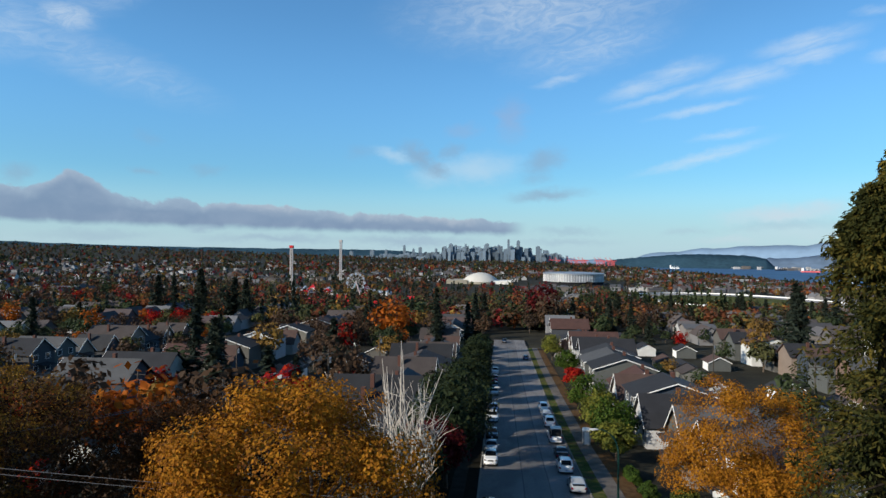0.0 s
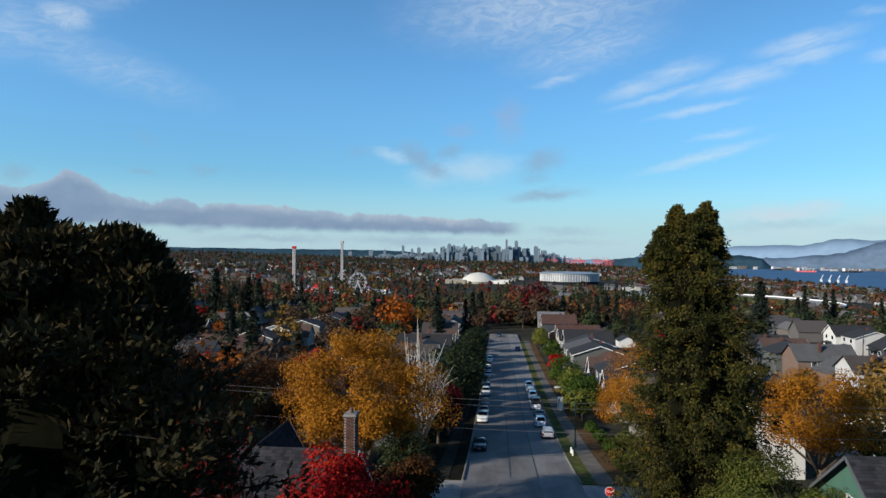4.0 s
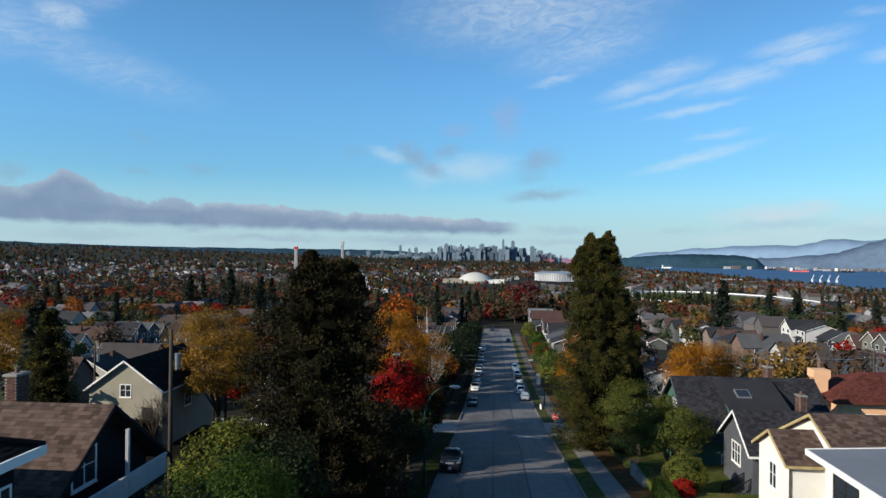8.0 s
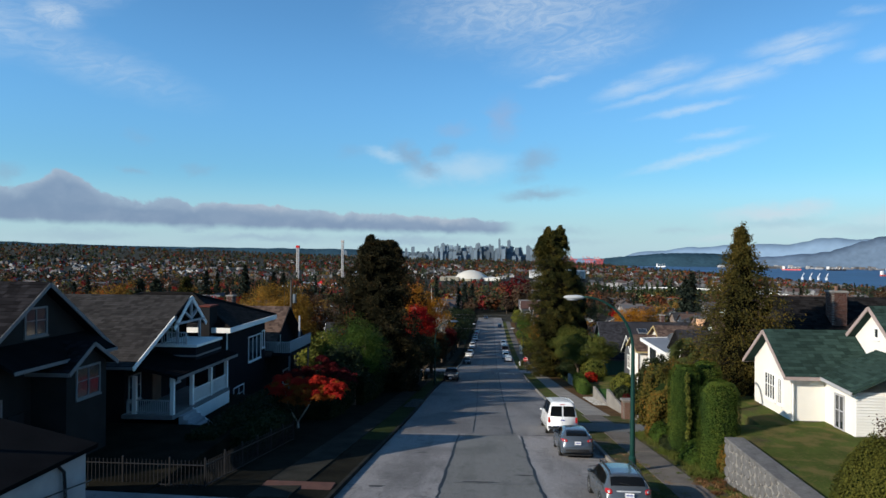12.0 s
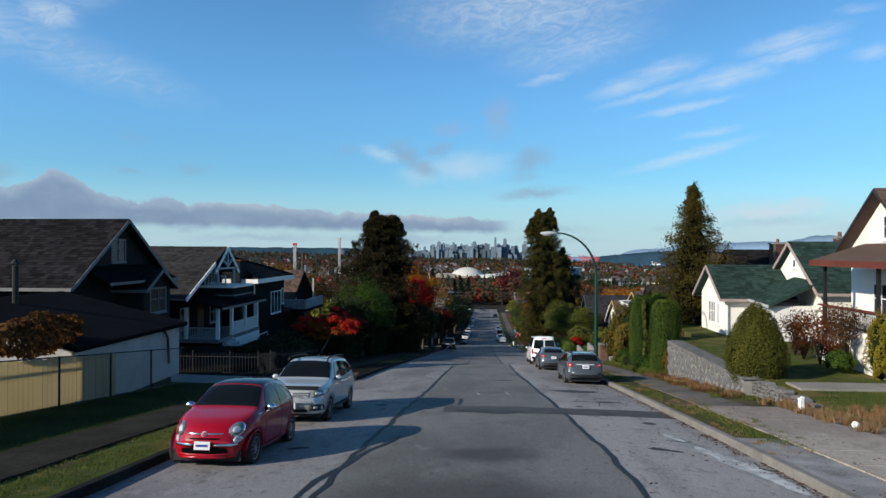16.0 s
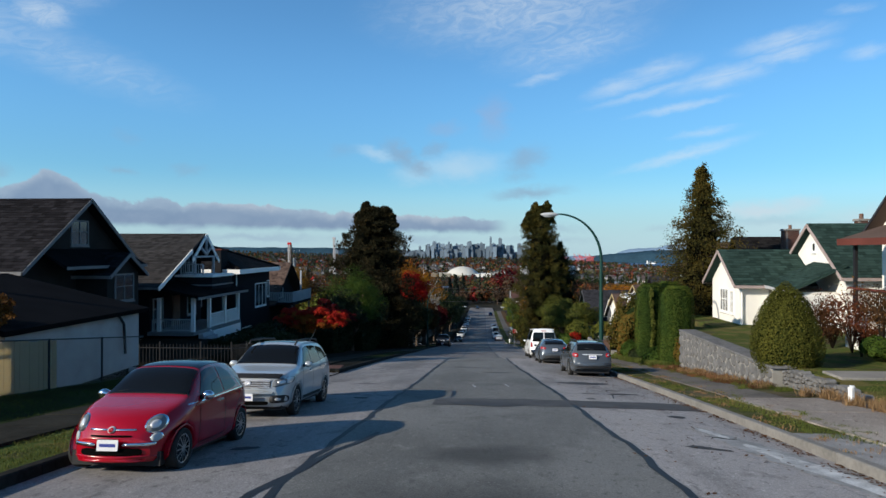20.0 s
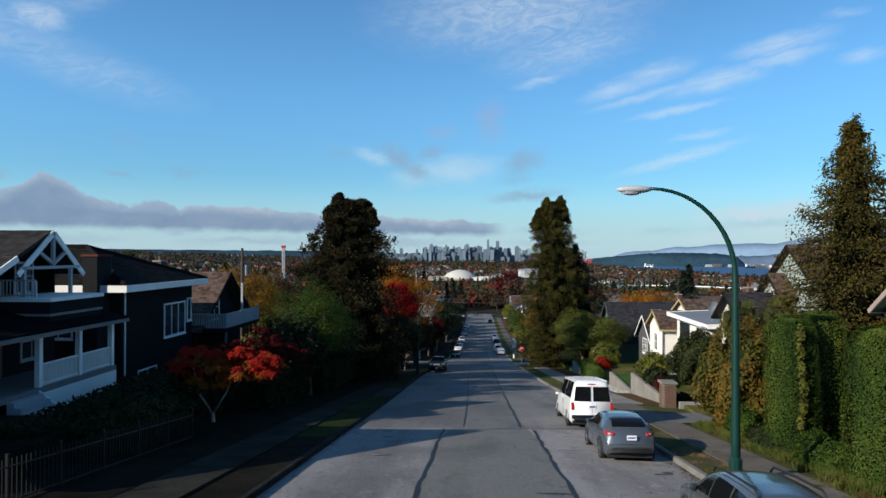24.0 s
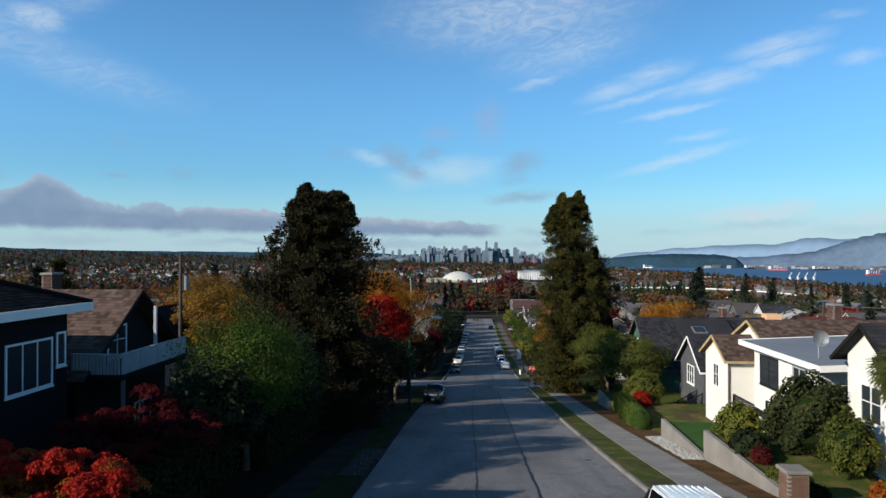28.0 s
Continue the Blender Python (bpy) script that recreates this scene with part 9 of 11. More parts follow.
class Shell:
    """A car's skin, nose towards -y, on its wheels at z = 0."""

    def __init__(self, L, W, top, belt, wide, roofw, sill, base, wheel_r, bow=(.26, .16)):
        self.L, self.W, self.sill, self.base, self.wr, self.bow = L, W, sill, base, wheel_r, bow
        self.top, self.belt, self.wide, self.roofw = flowing(top, 5), flowing(belt), flowing(wide, 5), flowing(roofw)

    def section(self, s):
        tp, b = self.top(s), self.belt(s)
        b = min(b, tp - .05)
        w, r = self.W / 2 * self.wide(s), self.W / 2 * self.roofw(s)
        cab = tp - b
        zs = min(self.sill + .03 * max(0, 1 - s / .08) + .12 * max(0, (s - .93) / .07), b - .12)
        c = [(w * .86, zs), (w * .96, zs + .05), (w * .995, zs + .3 * (b - zs)), (w, zs + .62 * (b - zs)), (w * .985, b - .10 * (b - zs)), (w * .955, b), (r + (w * .955 - r) * .52, b + .46 * cab), (r, b + .84 * cab), (r * .84, tp - .055 * cab), (r * .45, tp - .012 * cab), (0, tp)]
        for _ in range(2):
            d = [c[0]]
            for p, q in zip(c, c[1:]):
                d += [(p[0] * .75 + q[0] * .25, p[1] * .75 + q[1] * .25), (p[0] * .25 + q[0] * .75, p[1] * .25 + q[1] * .75)]
            c = d + [c[-1]]
        return np.array(c)

    def y(self, s, x):
        u = (x / (self.W / 2)) ** 2
        return -self.L / 2 + s * self.L + self.bow[0] * u * max(0, 1 - s / .24) - self.bow[1] * u * max(0, (s - .80) / .20)

    def body(self, fine=96):
        m = Mesh()
        n = 0
        ss = [.5 - .5 * math.cos(math.pi * i / fine) * (1 - .25 * math.sin(math.pi * i / fine) ** 2) for i in range(fine + 1)]
        for s in ss:
            sec = self.section(s)
            ring = [(x, z) for x, z in sec] + [(-x, z) for x, z in sec[-2::-1]]
            n = len(ring)
            for x, z in ring:
                y = self.y(s, x)
                for wy in (-self.base / 2, self.base / 2):
                    if abs(x) > self.W * .3 and (y - wy) ** 2 + (z - self.wr) ** 2 < (self.wr * 1.14) ** 2:
                        x = math.copysign(self.W / 2 - .26, x)
                m.v.append((x, y, z))
        for i in range(fine):
            for k in range(n - 1):
                m.f.append((i * n + k, i * n + k + 1, (i + 1) * n + k + 1, (i + 1) * n + k))
        m.f.append(tuple(range(n))[::-1])
        m.f.append(tuple(range(fine * n, (fine + 1) * n)))
        return m

    def side_x(self, y, z):
        s = min(1, max(0, (y + self.L / 2) / self.L))
        sec = self.section(s)
        return float(np.interp(z, sec[:, 1], sec[:, 0]))

    def side_patch(self, low, high, sg, out, nu=14, nv=7):
        """A panel on the flank between two lines of (y, z), from front to rear."""
        m = Mesh()
        for i in range(nu + 1):
            u = i / nu
            a = [float(np.interp(u, np.linspace(0, 1, len(low)), [p[k] for p in low])) for k in (0, 1)]
            b = [float(np.interp(u, np.linspace(0, 1, len(high)), [p[k] for p in high])) for k in (0, 1)]
            for j in range(nv + 1):
                v = j / nv
                y, z = a[0] + (b[0] - a[0]) * v, a[1] + (b[1] - a[1]) * v
                m.v.append((sg * (self.side_x(y, z) + out), y, z + out * .3))
        w = nv + 1
        m.f = [(i * w + j, i * w + j + 1, (i + 1) * w + j + 1, (i + 1) * w + j)[::sg] for i in range(nu) for j in range(nv)]
        return m

    def over_patch(self, s0, s1, f0, f1, out, nu=10, nv=16):
        """A panel over the top from side to side: windscreen, hood, roof or rear window."""
        m = Mesh()
        for i in range(nu + 1):
            s = s0 + (s1 - s0) * i / nu
            sec = self.section(s)
            up = sec[len(sec) // 2:]
            hw = self.W / 2 * self.roofw(s) * (f0 + (f1 - f0) * i / nu)
            sl = (self.top(s + .01) - self.top(s - .01)) / (.02 * self.L)
            k = out / math.hypot(1, sl)
            for j in range(nv + 1):
                x = hw * (2 * j / nv - 1)
                z = float(np.interp(abs(x), up[::-1, 0], up[::-1, 1]))
                m.v.append((x, self.y(s, x) - sl * k, z + k))
        w = nv + 1
        m.f = [(i * w + j, i * w + j + 1, (i + 1) * w + j + 1, (i + 1) * w + j) for i in range(nu) for j in range(nv)]
        return m

    def end_y(self, x, z, rear=False):
        for i in range(161):
            s = i / 160 * .34
            s = 1 - s if rear else s
            sec = self.section(s)
            if z <= sec[-1, 1] and z >= sec[0, 1]:
                lo = float(np.interp(z, sec[:, 1], sec[:, 0]))
                if lo >= abs(x) - .004:
                    return self.y(s, x)
        return self.L * .16 * (1 if rear else -1)

    def end_patch(self, outline, out, rear=False, thick=.03):
        """A fitting let into the nose or tail: an outline of (x, z) laid on the skin."""
        m = Mesh()
        n = len(outline)
        d = out if rear else -out
        cx, cz = sum(p[0] for p in outline) / n, sum(p[1] for p in outline) / n
        ring = [(x, self.end_y(x, z, rear) + d, z) for x, z in outline]
        mid = [(cx + (x - cx) * .5, self.end_y(cx + (x - cx) * .5, cz + (z - cz) * .5, rear) + d * 1.2, cz + (z - cz) * .5) for x, z in outline]
        back = [(x, y - (thick if rear else -thick), z) for x, y, z in ring]
        m.v = ring + mid + [(cx, self.end_y(cx, cz, rear) + d * 1.2, cz)] + back
        for k in range(n):
            j = (k + 1) % n
            m.f += [(k, j, n + j, n + k), (n + k, n + j, 2 * n), (2 * n + 1 + k, 2 * n + 1 + j, j, k)]
        return m


def rounded(cx, cz, a, b, power=4, n=20, skew=0.0):
    """Outline of a rounded box."""
    out = []
    for k in range(n):
        t = 2 * math.pi * k / n
        u, v = math.cos(t), math.sin(t)
        x, z = a * math.copysign(abs(u) ** (2 / power), u), b * math.copysign(abs(v) ** (2 / power), v)
        out.append((cx + x, cz + z + skew * x))
    return out


def fit_wheels(t, sh, spokes):
    W, wr = sh.W, sh.wr
    for a in (-sh.base / 2, sh.base / 2):
        for sg in (1, -1):
            x = sg * (W / 2 - .10)
            tm = Mesh()
            n = 32
            pts = [(x - sg * .10, .74), (x - sg * .10, .95), (x - sg * .08, 1.0), (x + sg * .06, 1.0), (x + sg * .085, .965), (x + sg * .09, .86), (x + sg * .075, .72)]
            for px, rr in pts:
                for k in range(n):
                    an = 2 * math.pi * k / n
                    tm.v.append((px, a + rr * wr * math.cos(an), wr + rr * wr * math.sin(an)))
            tm.f = [(j * n + k, j * n + (k + 1) % n, (j + 1) * n + (k + 1) % n, (j + 1) * n + k)[::-sg] for j in range(len(pts) - 1) for k in range(n)]
            wh = part("wheel", tm, M["tyre"], t, smooth=True)
            rm = Mesh()
            fx = x + sg * .07
            for k in range(n):
                a0, a1 = 2 * math.pi * k / n, 2 * math.pi * (k + 1) / n
                P = lambda r, q, d: (fx + sg * d, a + r * wr * math.cos(q), wr + r * wr * math.sin(q))
                rm.add([P(.74, a0, .006), P(.74, a1, .006), P(.66, a1, 0), P(.66, a0, 0)], [(0, 1, 2, 3)])
                rm.add([P(.16, a0, .012), P(.16, a1, .012), P(0, a0, .018)], [(0, 1, 2)])
            for k in range(spokes):
                an = 2 * math.pi * k / spokes
                w0, w1 = .30, 1.5 / spokes * .36
                for sh_ in (-.5, .5):
                    q = an + sh_ * (.30 if spokes < 8 else 0)
                    rm.add([P(.12, q - w0, .012), P(.12, q + w0, .012), P(.70, q + w1, .002), P(.70, q - w1, .002)], [(0, 1, 2, 3)])
                    if spokes >= 8:
                        break
            part("rim", rm, M["rim"], wh)
            dk = Mesh().add([(x + sg * .03, a + .73 * wr * math.cos(k * .3927), wr + .73 * wr * math.sin(k * .3927)) for k in range(16)], [tuple(range(16))])
            part("brake_disc", dk, M["black_plastic"], wh)
            ar = Mesh()
            for k in range(25):
                an = math.pi * (k - 2) / 20
                for rr, o in ((1.10, -.20), (1.10, .004), (1.13, .016), (1.20, .004)):
                    y, z = a + rr * wr * math.cos(an), wr + rr * wr * math.sin(an)
                    ar.v.append((sg * (sh.side_x(a + 1.2 * wr * math.cos(an), wr + 1.2 * wr * math.sin(an)) + o), y, z))
            ar.f = [(4 * k + j, 4 * k + 4 + j, 4 * k + 5 + j, 4 * k + 1 + j)[::-sg] for k in range(24) for j in range(3)]
            part("wheel_arch", ar, sh.arch, t, smooth=True)


def finish_car(t, sh, paint, screen, rear, windows, mirror, plates, spokes=10, seams=(), handle=None, rail=None, wiper=True):
    """Glass, wheels, mirrors, seams and plates on a shell."""
    sh.arch = M[paint]
    part("body", sh.body(), M[paint], t, smooth=True)
    L, W = sh.L, sh.W
    for sg in (1, -1):
        part("wheel_housing", Mesh().box(min(sg * .3, sg * (W / 2 - .262)), max(sg * .3, sg * (W / 2 - .262)), -L * .40, L * .40, sh.sill + .02, sh.wr * 2.05), M["void"], t)
    part("underbody", Mesh().box(-W * .40, W * .40, -L * .44, L * .44, sh.sill - .05, sh.sill + .15), M["black_plastic"], t)
    part("windscreen_rubber", sh.over_patch(screen[0] - .006, screen[1] + .006, screen[2] + .03, screen[3] + .03, .004), M["black_plastic"], t, smooth=True)
    part("windscreen", sh.over_patch(*screen, .009), M["carglass"], t, smooth=True)
    part("rear_window", sh.over_patch(*rear, .009), M["carglass"], t, smooth=True)
    for sg in (1, -1):
        for low, high in windows:
            part("side_window", sh.side_patch(low, high, sg, .007), M["carglass"], t, smooth=True)
        my, mz = mirror
        mx = sh.side_x(my, mz)
        mi = part("mirror", Mesh().ball((sg * (mx + .10), my, mz + .03), (.105, .07, .075), 14, 10), M["chrome"] if paint == "paint_red" else M[paint], t, smooth=True)
        part("mirror_glass", Mesh().ball((sg * (mx + .10), my + .035, mz + .03), (.085, .045, .06), 12, 8), M["glass"], mi, smooth=True)
        part("mirror_stalk", Mesh().beam((sg * (mx - .03), my, mz - .02), (sg * (mx + .06), my, mz + .0), .05, .04), M["black_plastic"], mi)
        for ya, za, yb, zb in seams:
            n = 10
            m = Mesh()
            for i in range(n + 1):
                y, z = ya + (yb - ya) * i / n, za + (zb - za) * i / n
                x = sh.side_x(y, z) + .003
                dy, dz = (.007, 0) if abs(zb - za) > abs(yb - ya) else (0, .007)
                m.v += [(sg * x, y - dy, z - dz), (sg * x, y + dy, z + dz)]
            m.f = [(2 * i, 2 * i + 1, 2 * i + 3, 2 * i + 2) for i in range(n)]
            part("door_seam", m, M["void"], t)
        for hy, hz in handle or ():
            hx = sh.side_x(hy, hz)
            part("door_handle", Mesh().beam((sg * (hx + .012), hy - .10, hz), (sg * (hx + .012), hy + .10, hz), .03, .035), M["chrome"] if paint == "paint_red" else M[paint], t)
        if rail:
            y0, y1, zz = rail
            rx = sh.W / 2 * sh.roofw(.6) * .90
            part("roof_rail", Mesh().tube([(sg * rx, y0, zz - .06), (sg * rx, y0 + .16, zz + .045), (sg * rx, (y0 + y1) / 2, zz + .06), (sg * rx, y1 - .16, zz + .035), (sg * rx, y1, zz - .07)], [.024] * 5, 8), M["black_plastic"], t, smooth=True)
    for yy, zz, sgn in plates:
        pl = part("plate", Mesh().box(-.152, .152, min(yy, yy + .012 * sgn), max(yy, yy + .012 * sgn), zz - .076, zz + .076, .004), M["plate"], t)
        part("plate_mark", Mesh().box(-.115, .115, min(yy + .013 * sgn, yy + .016 * sgn), max(yy + .013 * sgn, yy + .016 * sgn), zz - .022, zz + .022), M["plate_blue"], pl)
    if wiper:
        for a in (-.30, .05):
            zt = sh.top(screen[0]) + .012
            yb = sh.y(screen[0], 0)
            part("wiper", Mesh().beam((a * W, yb + .02, zt), (a * W + .46, yb + .13, zt + .06), .018, .014), M["black_plastic"], t)
    fit_wheels(t, sh, spokes)


def lamp_pair(t, sh, name, cx, cz, a, b, mat, out=.012, power=4, skew=0.0, rear=False, inner=None, rim=None):
    for sg in (1, -1):
        if rim:
            part(name + "_rim", sh.end_patch(rounded(sg * cx, cz, a * 1.16, b * 1.16, power, skew=skew * sg), out * .6, rear), M[rim], t, smooth=True)
        lm = part(name, sh.end_patch(rounded(sg * cx, cz, a, b, power, skew=skew * sg), out, rear), M[mat], t, smooth=True)
        if inner:
            part("reflector", sh.end_patch(rounded(sg * cx, cz, a * inner[0], b * inner[0], 2), out + .008, rear), M[inner[1]], lm, smooth=True)


# small red hatchback
fiat = thing("small_car", "small glossy red hatchback with round headlights", "car", "parked cars")
sh = Shell(3.55, 1.63, [(0, .52), (.015, .66), (.05, .79), (.11, .885), (.19, .955), (.262, 1.01), (.295, 1.07), (.36, 1.25), (.42, 1.385), (.48, 1.455), (.57, 1.49), (.68, 1.485), (.78, 1.445), (.86, 1.365), (.915, 1.22), (.955, 1.03), (.985, .86), (1, .62)],
           [(0, .46), (.05, .66), (.14, .80), (.27, .905), (.5, .955), (.8, 1.0), (.93, .99), (1, .62)],
           [(0, .66), (.025, .80), (.07, .91), (.16, .985), (.28, 1), (.72, 1), (.86, .985), (.94, .93), (.98, .85), (1, .76)],
           [(0, .50), (.06, .70), (.18, .82), (.28, .80), (.36, .745), (.5, .70), (.8, .68), (.92, .70), (1, .6)], .17, 2.30, .295, (.30, .20))
finish_car(fiat, sh, "paint_red", (.285, .435, .99, .94), (.872, .945, .86, .86),
           ((((-.60, .93), (-.35, .945), (-.02, .955), (.30, .965)), ((-.20, 1.335), (-.02, 1.375), (.14, 1.39), (.30, 1.39))), (((.36, .97), (.62, .985), (.92, 1.03)), ((.36, 1.39), (.60, 1.36), (.80, 1.27)))),
           (-.50, .97), ((-1.80, .44, -1), (1.79, .62, 1)), 12, ((-.66, .30, -.63, .90), (.34, .30, .36, .95), (-.66, .29, .34, .29)), ((.14, .86),))
lamp_pair(fiat, sh, "headlight", .545, .705, .105, .105, "headlamp", .016, 2, inner=(.55, "bright_trim"), rim="chrome")
lamp_pair(fiat, sh, "driving_lamp", .585, .53, .058, .058, "lens", .012, 2, rim="chrome")
lamp_pair(fiat, sh, "tail_light", .60, .80, .07, .13, "redlens", .012, 3, rear=True)
for sg in (1, -1):
    part("chrome_bar", sh.end_patch(rounded(sg * .40, .445, .20, .022, 4), .035), M["chrome"], fiat, smooth=True)
    part("moustache_trim", sh.end_patch(rounded(sg * .19, .64, .15, .012, 4), .016), M["chrome"], fiat, smooth=True)
    part("flank_strip", sh.side_patch([(-.95, .90), (0, .925), (1.2, .965)], [(-.95, .912), (0, .937), (1.2, .977)], sg, .006, 14, 1), M["chrome"], fiat)
part("badge", sh.end_patch(rounded(0, .64, .052, .045, 2), .022), M["bright_trim"], fiat, "round red and silver badge", smooth=True)
part("badge_field", sh.end_patch(rounded(0, .64, .036, .032, 2), .032), M["redlens"], fiat)
part("air_intake", sh.end_patch(rounded(0, .335, .44, .05, 5), .012), M["void"], fiat)
part("bumper_lip", sh.end_patch(rounded(0, .245, .60, .045, 5), .016), M["paint_red"], fiat, smooth=True)
part("upper_slot", sh.end_patch(rounded(0, .555, .30, .014, 4), .012), M["void"], fiat)
part("glass_roof", sh.over_patch(.455, .845, .93, .90, .008, 14), M["carglass"], fiat, smooth=True)
park(fiat, -0.33, -76.5)

# silver compact SUV
suv = thing("suv", "silver compact SUV with roof rails", "SUV", "parked cars")
sh = Shell(4.50, 1.78, [(0, .66), (.012, .82), (.035, .95), (.09, 1.02), (.19, 1.075), (.262, 1.115), (.295, 1.19), (.38, 1.50), (.43, 1.61), (.50, 1.665), (.68, 1.675), (.84, 1.64), (.905, 1.565), (.942, 1.34), (.972, 1.10), (.988, .96), (1, .64)],
           [(0, .56), (.04, .86), (.18, .99), (.3, 1.045), (.6, 1.075), (.9, 1.13), (.97, 1.02), (1, .62)],
           [(0, .76), (.025, .88), (.07, .955), (.18, 1), (.82, 1), (.93, .975), (.98, .93), (1, .87)],
           [(0, .68), (.08, .86), (.24, .88), (.30, .82), (.42, .745), (.6, .72), (.88, .70), (.95, .73), (1, .7)], .26, 2.62, .345, (.24, .14))
finish_car(suv, sh, "paint_silver", (.285, .415, .97, .93), (.90, .945, .90, .90),
           ((((-.78, 1.075), (-.45, 1.085), (-.02, 1.095)), ((-.30, 1.50), (-.18, 1.53), (-.02, 1.545))), (((.05, 1.10), (.45, 1.115), (.86, 1.14)), ((.05, 1.545), (.45, 1.545), (.80, 1.525))), (((.93, 1.15), (1.30, 1.175), (1.72, 1.22)), ((.88, 1.52), (1.20, 1.49), (1.52, 1.43)))),
           (-.66, 1.10), ((-2.275, .50, -1), (2.262, .80, 1)), 10, ((-.90, .50, -.84, 1.04), (.02, .42, .02, 1.08), (.96, .74, .90, 1.12), (-.9, .40, .96, .40)), ((-.14, .98), (.80, 1.02)), (-.62, 1.50, 1.655))
lamp_pair(suv, sh, "headlight", .70, .815, .165, .085, "headlamp", .012, 4, .22, inner=(.45, "bright_trim"))
lamp_pair(suv, sh, "fog_lamp", .66, .45, .17, .085, "black_plastic", .010, 4, inner=(.35, "lens"))
lamp_pair(suv, sh, "tail_light", .76, .98, .10, .16, "redlens", .012, 4, rear=True)
gr = part("grille", sh.end_patch(rounded(0, .775, .50, .085, 6), .010), M["black_plastic"], suv)
for k in range(4):
    part("grille_bar", sh.end_patch(rounded(0, .715 + .042 * k, .49, .010, 6), .028), M["bright_trim"], gr)
part("grille_surround", sh.end_patch(rounded(0, .868, .50, .014, 6), .022), M["bright_trim"], gr)
part("badge", sh.end_patch(rounded(0, .80, .075, .042, 2), .040), M["bright_trim"], gr)
part("bug_deflector", sh.over_patch(.030, .055, .98, 1.0, .030, 3), M["black_plastic"], suv, smooth=True)
part("lower_intake", sh.end_patch(rounded(0, .37, .46, .04, 6), .010), M["void"], suv)
part("skid_plate", sh.end_patch(rounded(0, .60, .56, .03, 6), .008), M["paint_silver"], suv)
part("sunroof", sh.over_patch(.47, .66, .72, .72, .007, 6), M["carglass"], suv, smooth=True)
for sg in (1, -1):
    part("sill_cladding", sh.side_patch([(-.86, .28), (0, .28), (.88, .28)], [(-.86, .40), (0, .40), (.88, .40)], sg, .006, 10, 2), M["black_plastic"], suv, smooth=True)
park(suv, -0.28, -70.85)

# grey estate car with roof rails, seen from behind
wag = thing("wagon", "dark grey estate car with roof rails", "car", "parked cars")
sh = Shell(4.75, 1.77, [(0, .56), (.015, .68), (.05, .80), (.12, .87), (.25, .965), (.285, 1.02), (.38, 1.33), (.44, 1.44), (.53, 1.50), (.72, 1.49), (.86, 1.435), (.915, 1.35), (.955, 1.12), (.978, .97), (.99, .88), (1, .62)],
           [(0, .50), (.05, .74), (.2, .88), (.3, .94), (.6, .965), (.9, 1.0), (.97, .94), (1, .62)],
           [(0, .72), (.03, .86), (.08, .95), (.2, 1), (.8, 1), (.92, .965), (.98, .92), (1, .87)],
           [(0, .64), (.08, .84), (.24, .86), (.30, .80), (.44, .72), (.6, .70), (.88, .685), (.96, .72), (1, .7)], .20, 2.67, .325, (.26, .16))
finish_car(wag, sh, "paint_grey", (.285, .425, .97, .93), (.905, .958, .93, .95),
           ((((-.74, .985), (-.4, .99), (.0, 1.0)), ((-.24, 1.355), (-.12, 1.38), (.0, 1.39))), (((.06, 1.0), (.5, 1.01), (.92, 1.03)), ((.06, 1.39), (.5, 1.39), (.88, 1.37))), (((.99, 1.04), (1.4, 1.05), (1.9, 1.08)), ((.95, 1.37), (1.35, 1.34), (1.70, 1.28)))),
           (-.66, 1.0), ((-2.40, .46, -1), (2.392, .82, 1)), 7, ((-.95, .40, -.85, .93), (.03, .34, .03, .98), (1.0, .66, .95, 1.02)), ((-.12, .88), (.82, .91)), (-.40, 1.75, 1.47))
lamp_pair(wag, sh, "tail_light", .68, .905, .115, .085, "redlens", .014, 3, .1, rear=True, inner=(.4, "lens"))
lamp_pair(wag, sh, "headlight", .66, .68, .16, .075, "headlamp", .012, 4, .2)
part("tailgate_trim", sh.end_patch(rounded(0, .925, .42, .022, 5), .014, True), M["bright_trim"], wag)
part("rear_bumper", sh.end_patch(rounded(0, .53, .78, .085, 5), .022, True), M["paint_steel"], wag, "silver grey bumper", smooth=True)
part("bumper_step", sh.end_patch(rounded(0, .40, .66, .035, 5), .012, True), M["black_plastic"], wag)
part("grille", sh.end_patch(rounded(0, .66, .42, .07, 5), .010), M["black_plastic"], wag)
part("rear_wiper", Mesh().beam((-.05, sh.y(.955, 0) + .05, 1.13), (.32, sh.y(.945, 0) + .04, 1.19), .02, .015), M["black_plastic"], wag)
part("roof_spoiler", sh.over_patch(.885, .906, .98, .98, .022, 3), M["paint_grey"], wag, smooth=True)
park(wag, 9.48, -57.3, 180)

# steel grey hatchback
mz = thing("hatchback", "steel grey hatchback parked by the curb", "car", "parked cars")
sh = Shell(4.46, 1.79, [(0, .56), (.015, .66), (.05, .76), (.12, .84), (.27, .96), (.31, 1.02), (.40, 1.28), (.47, 1.40), (.55, 1.45), (.70, 1.43), (.82, 1.35), (.90, 1.22), (.95, 1.05), (.975, .97), (.99, .86), (1, .60)],
           [(0, .50), (.05, .70), (.2, .84), (.3, .91), (.6, .955), (.88, 1.03), (.95, .98), (1, .60)],
           [(0, .72), (.03, .86), (.08, .95), (.2, 1), (.8, 1), (.9, .965), (.97, .90), (1, .83)],
           [(0, .64), (.08, .84), (.25, .86), (.31, .80), (.45, .71), (.6, .68), (.86, .64), (.95, .68), (1, .66)], .18, 2.70, .33, (.28, .22))
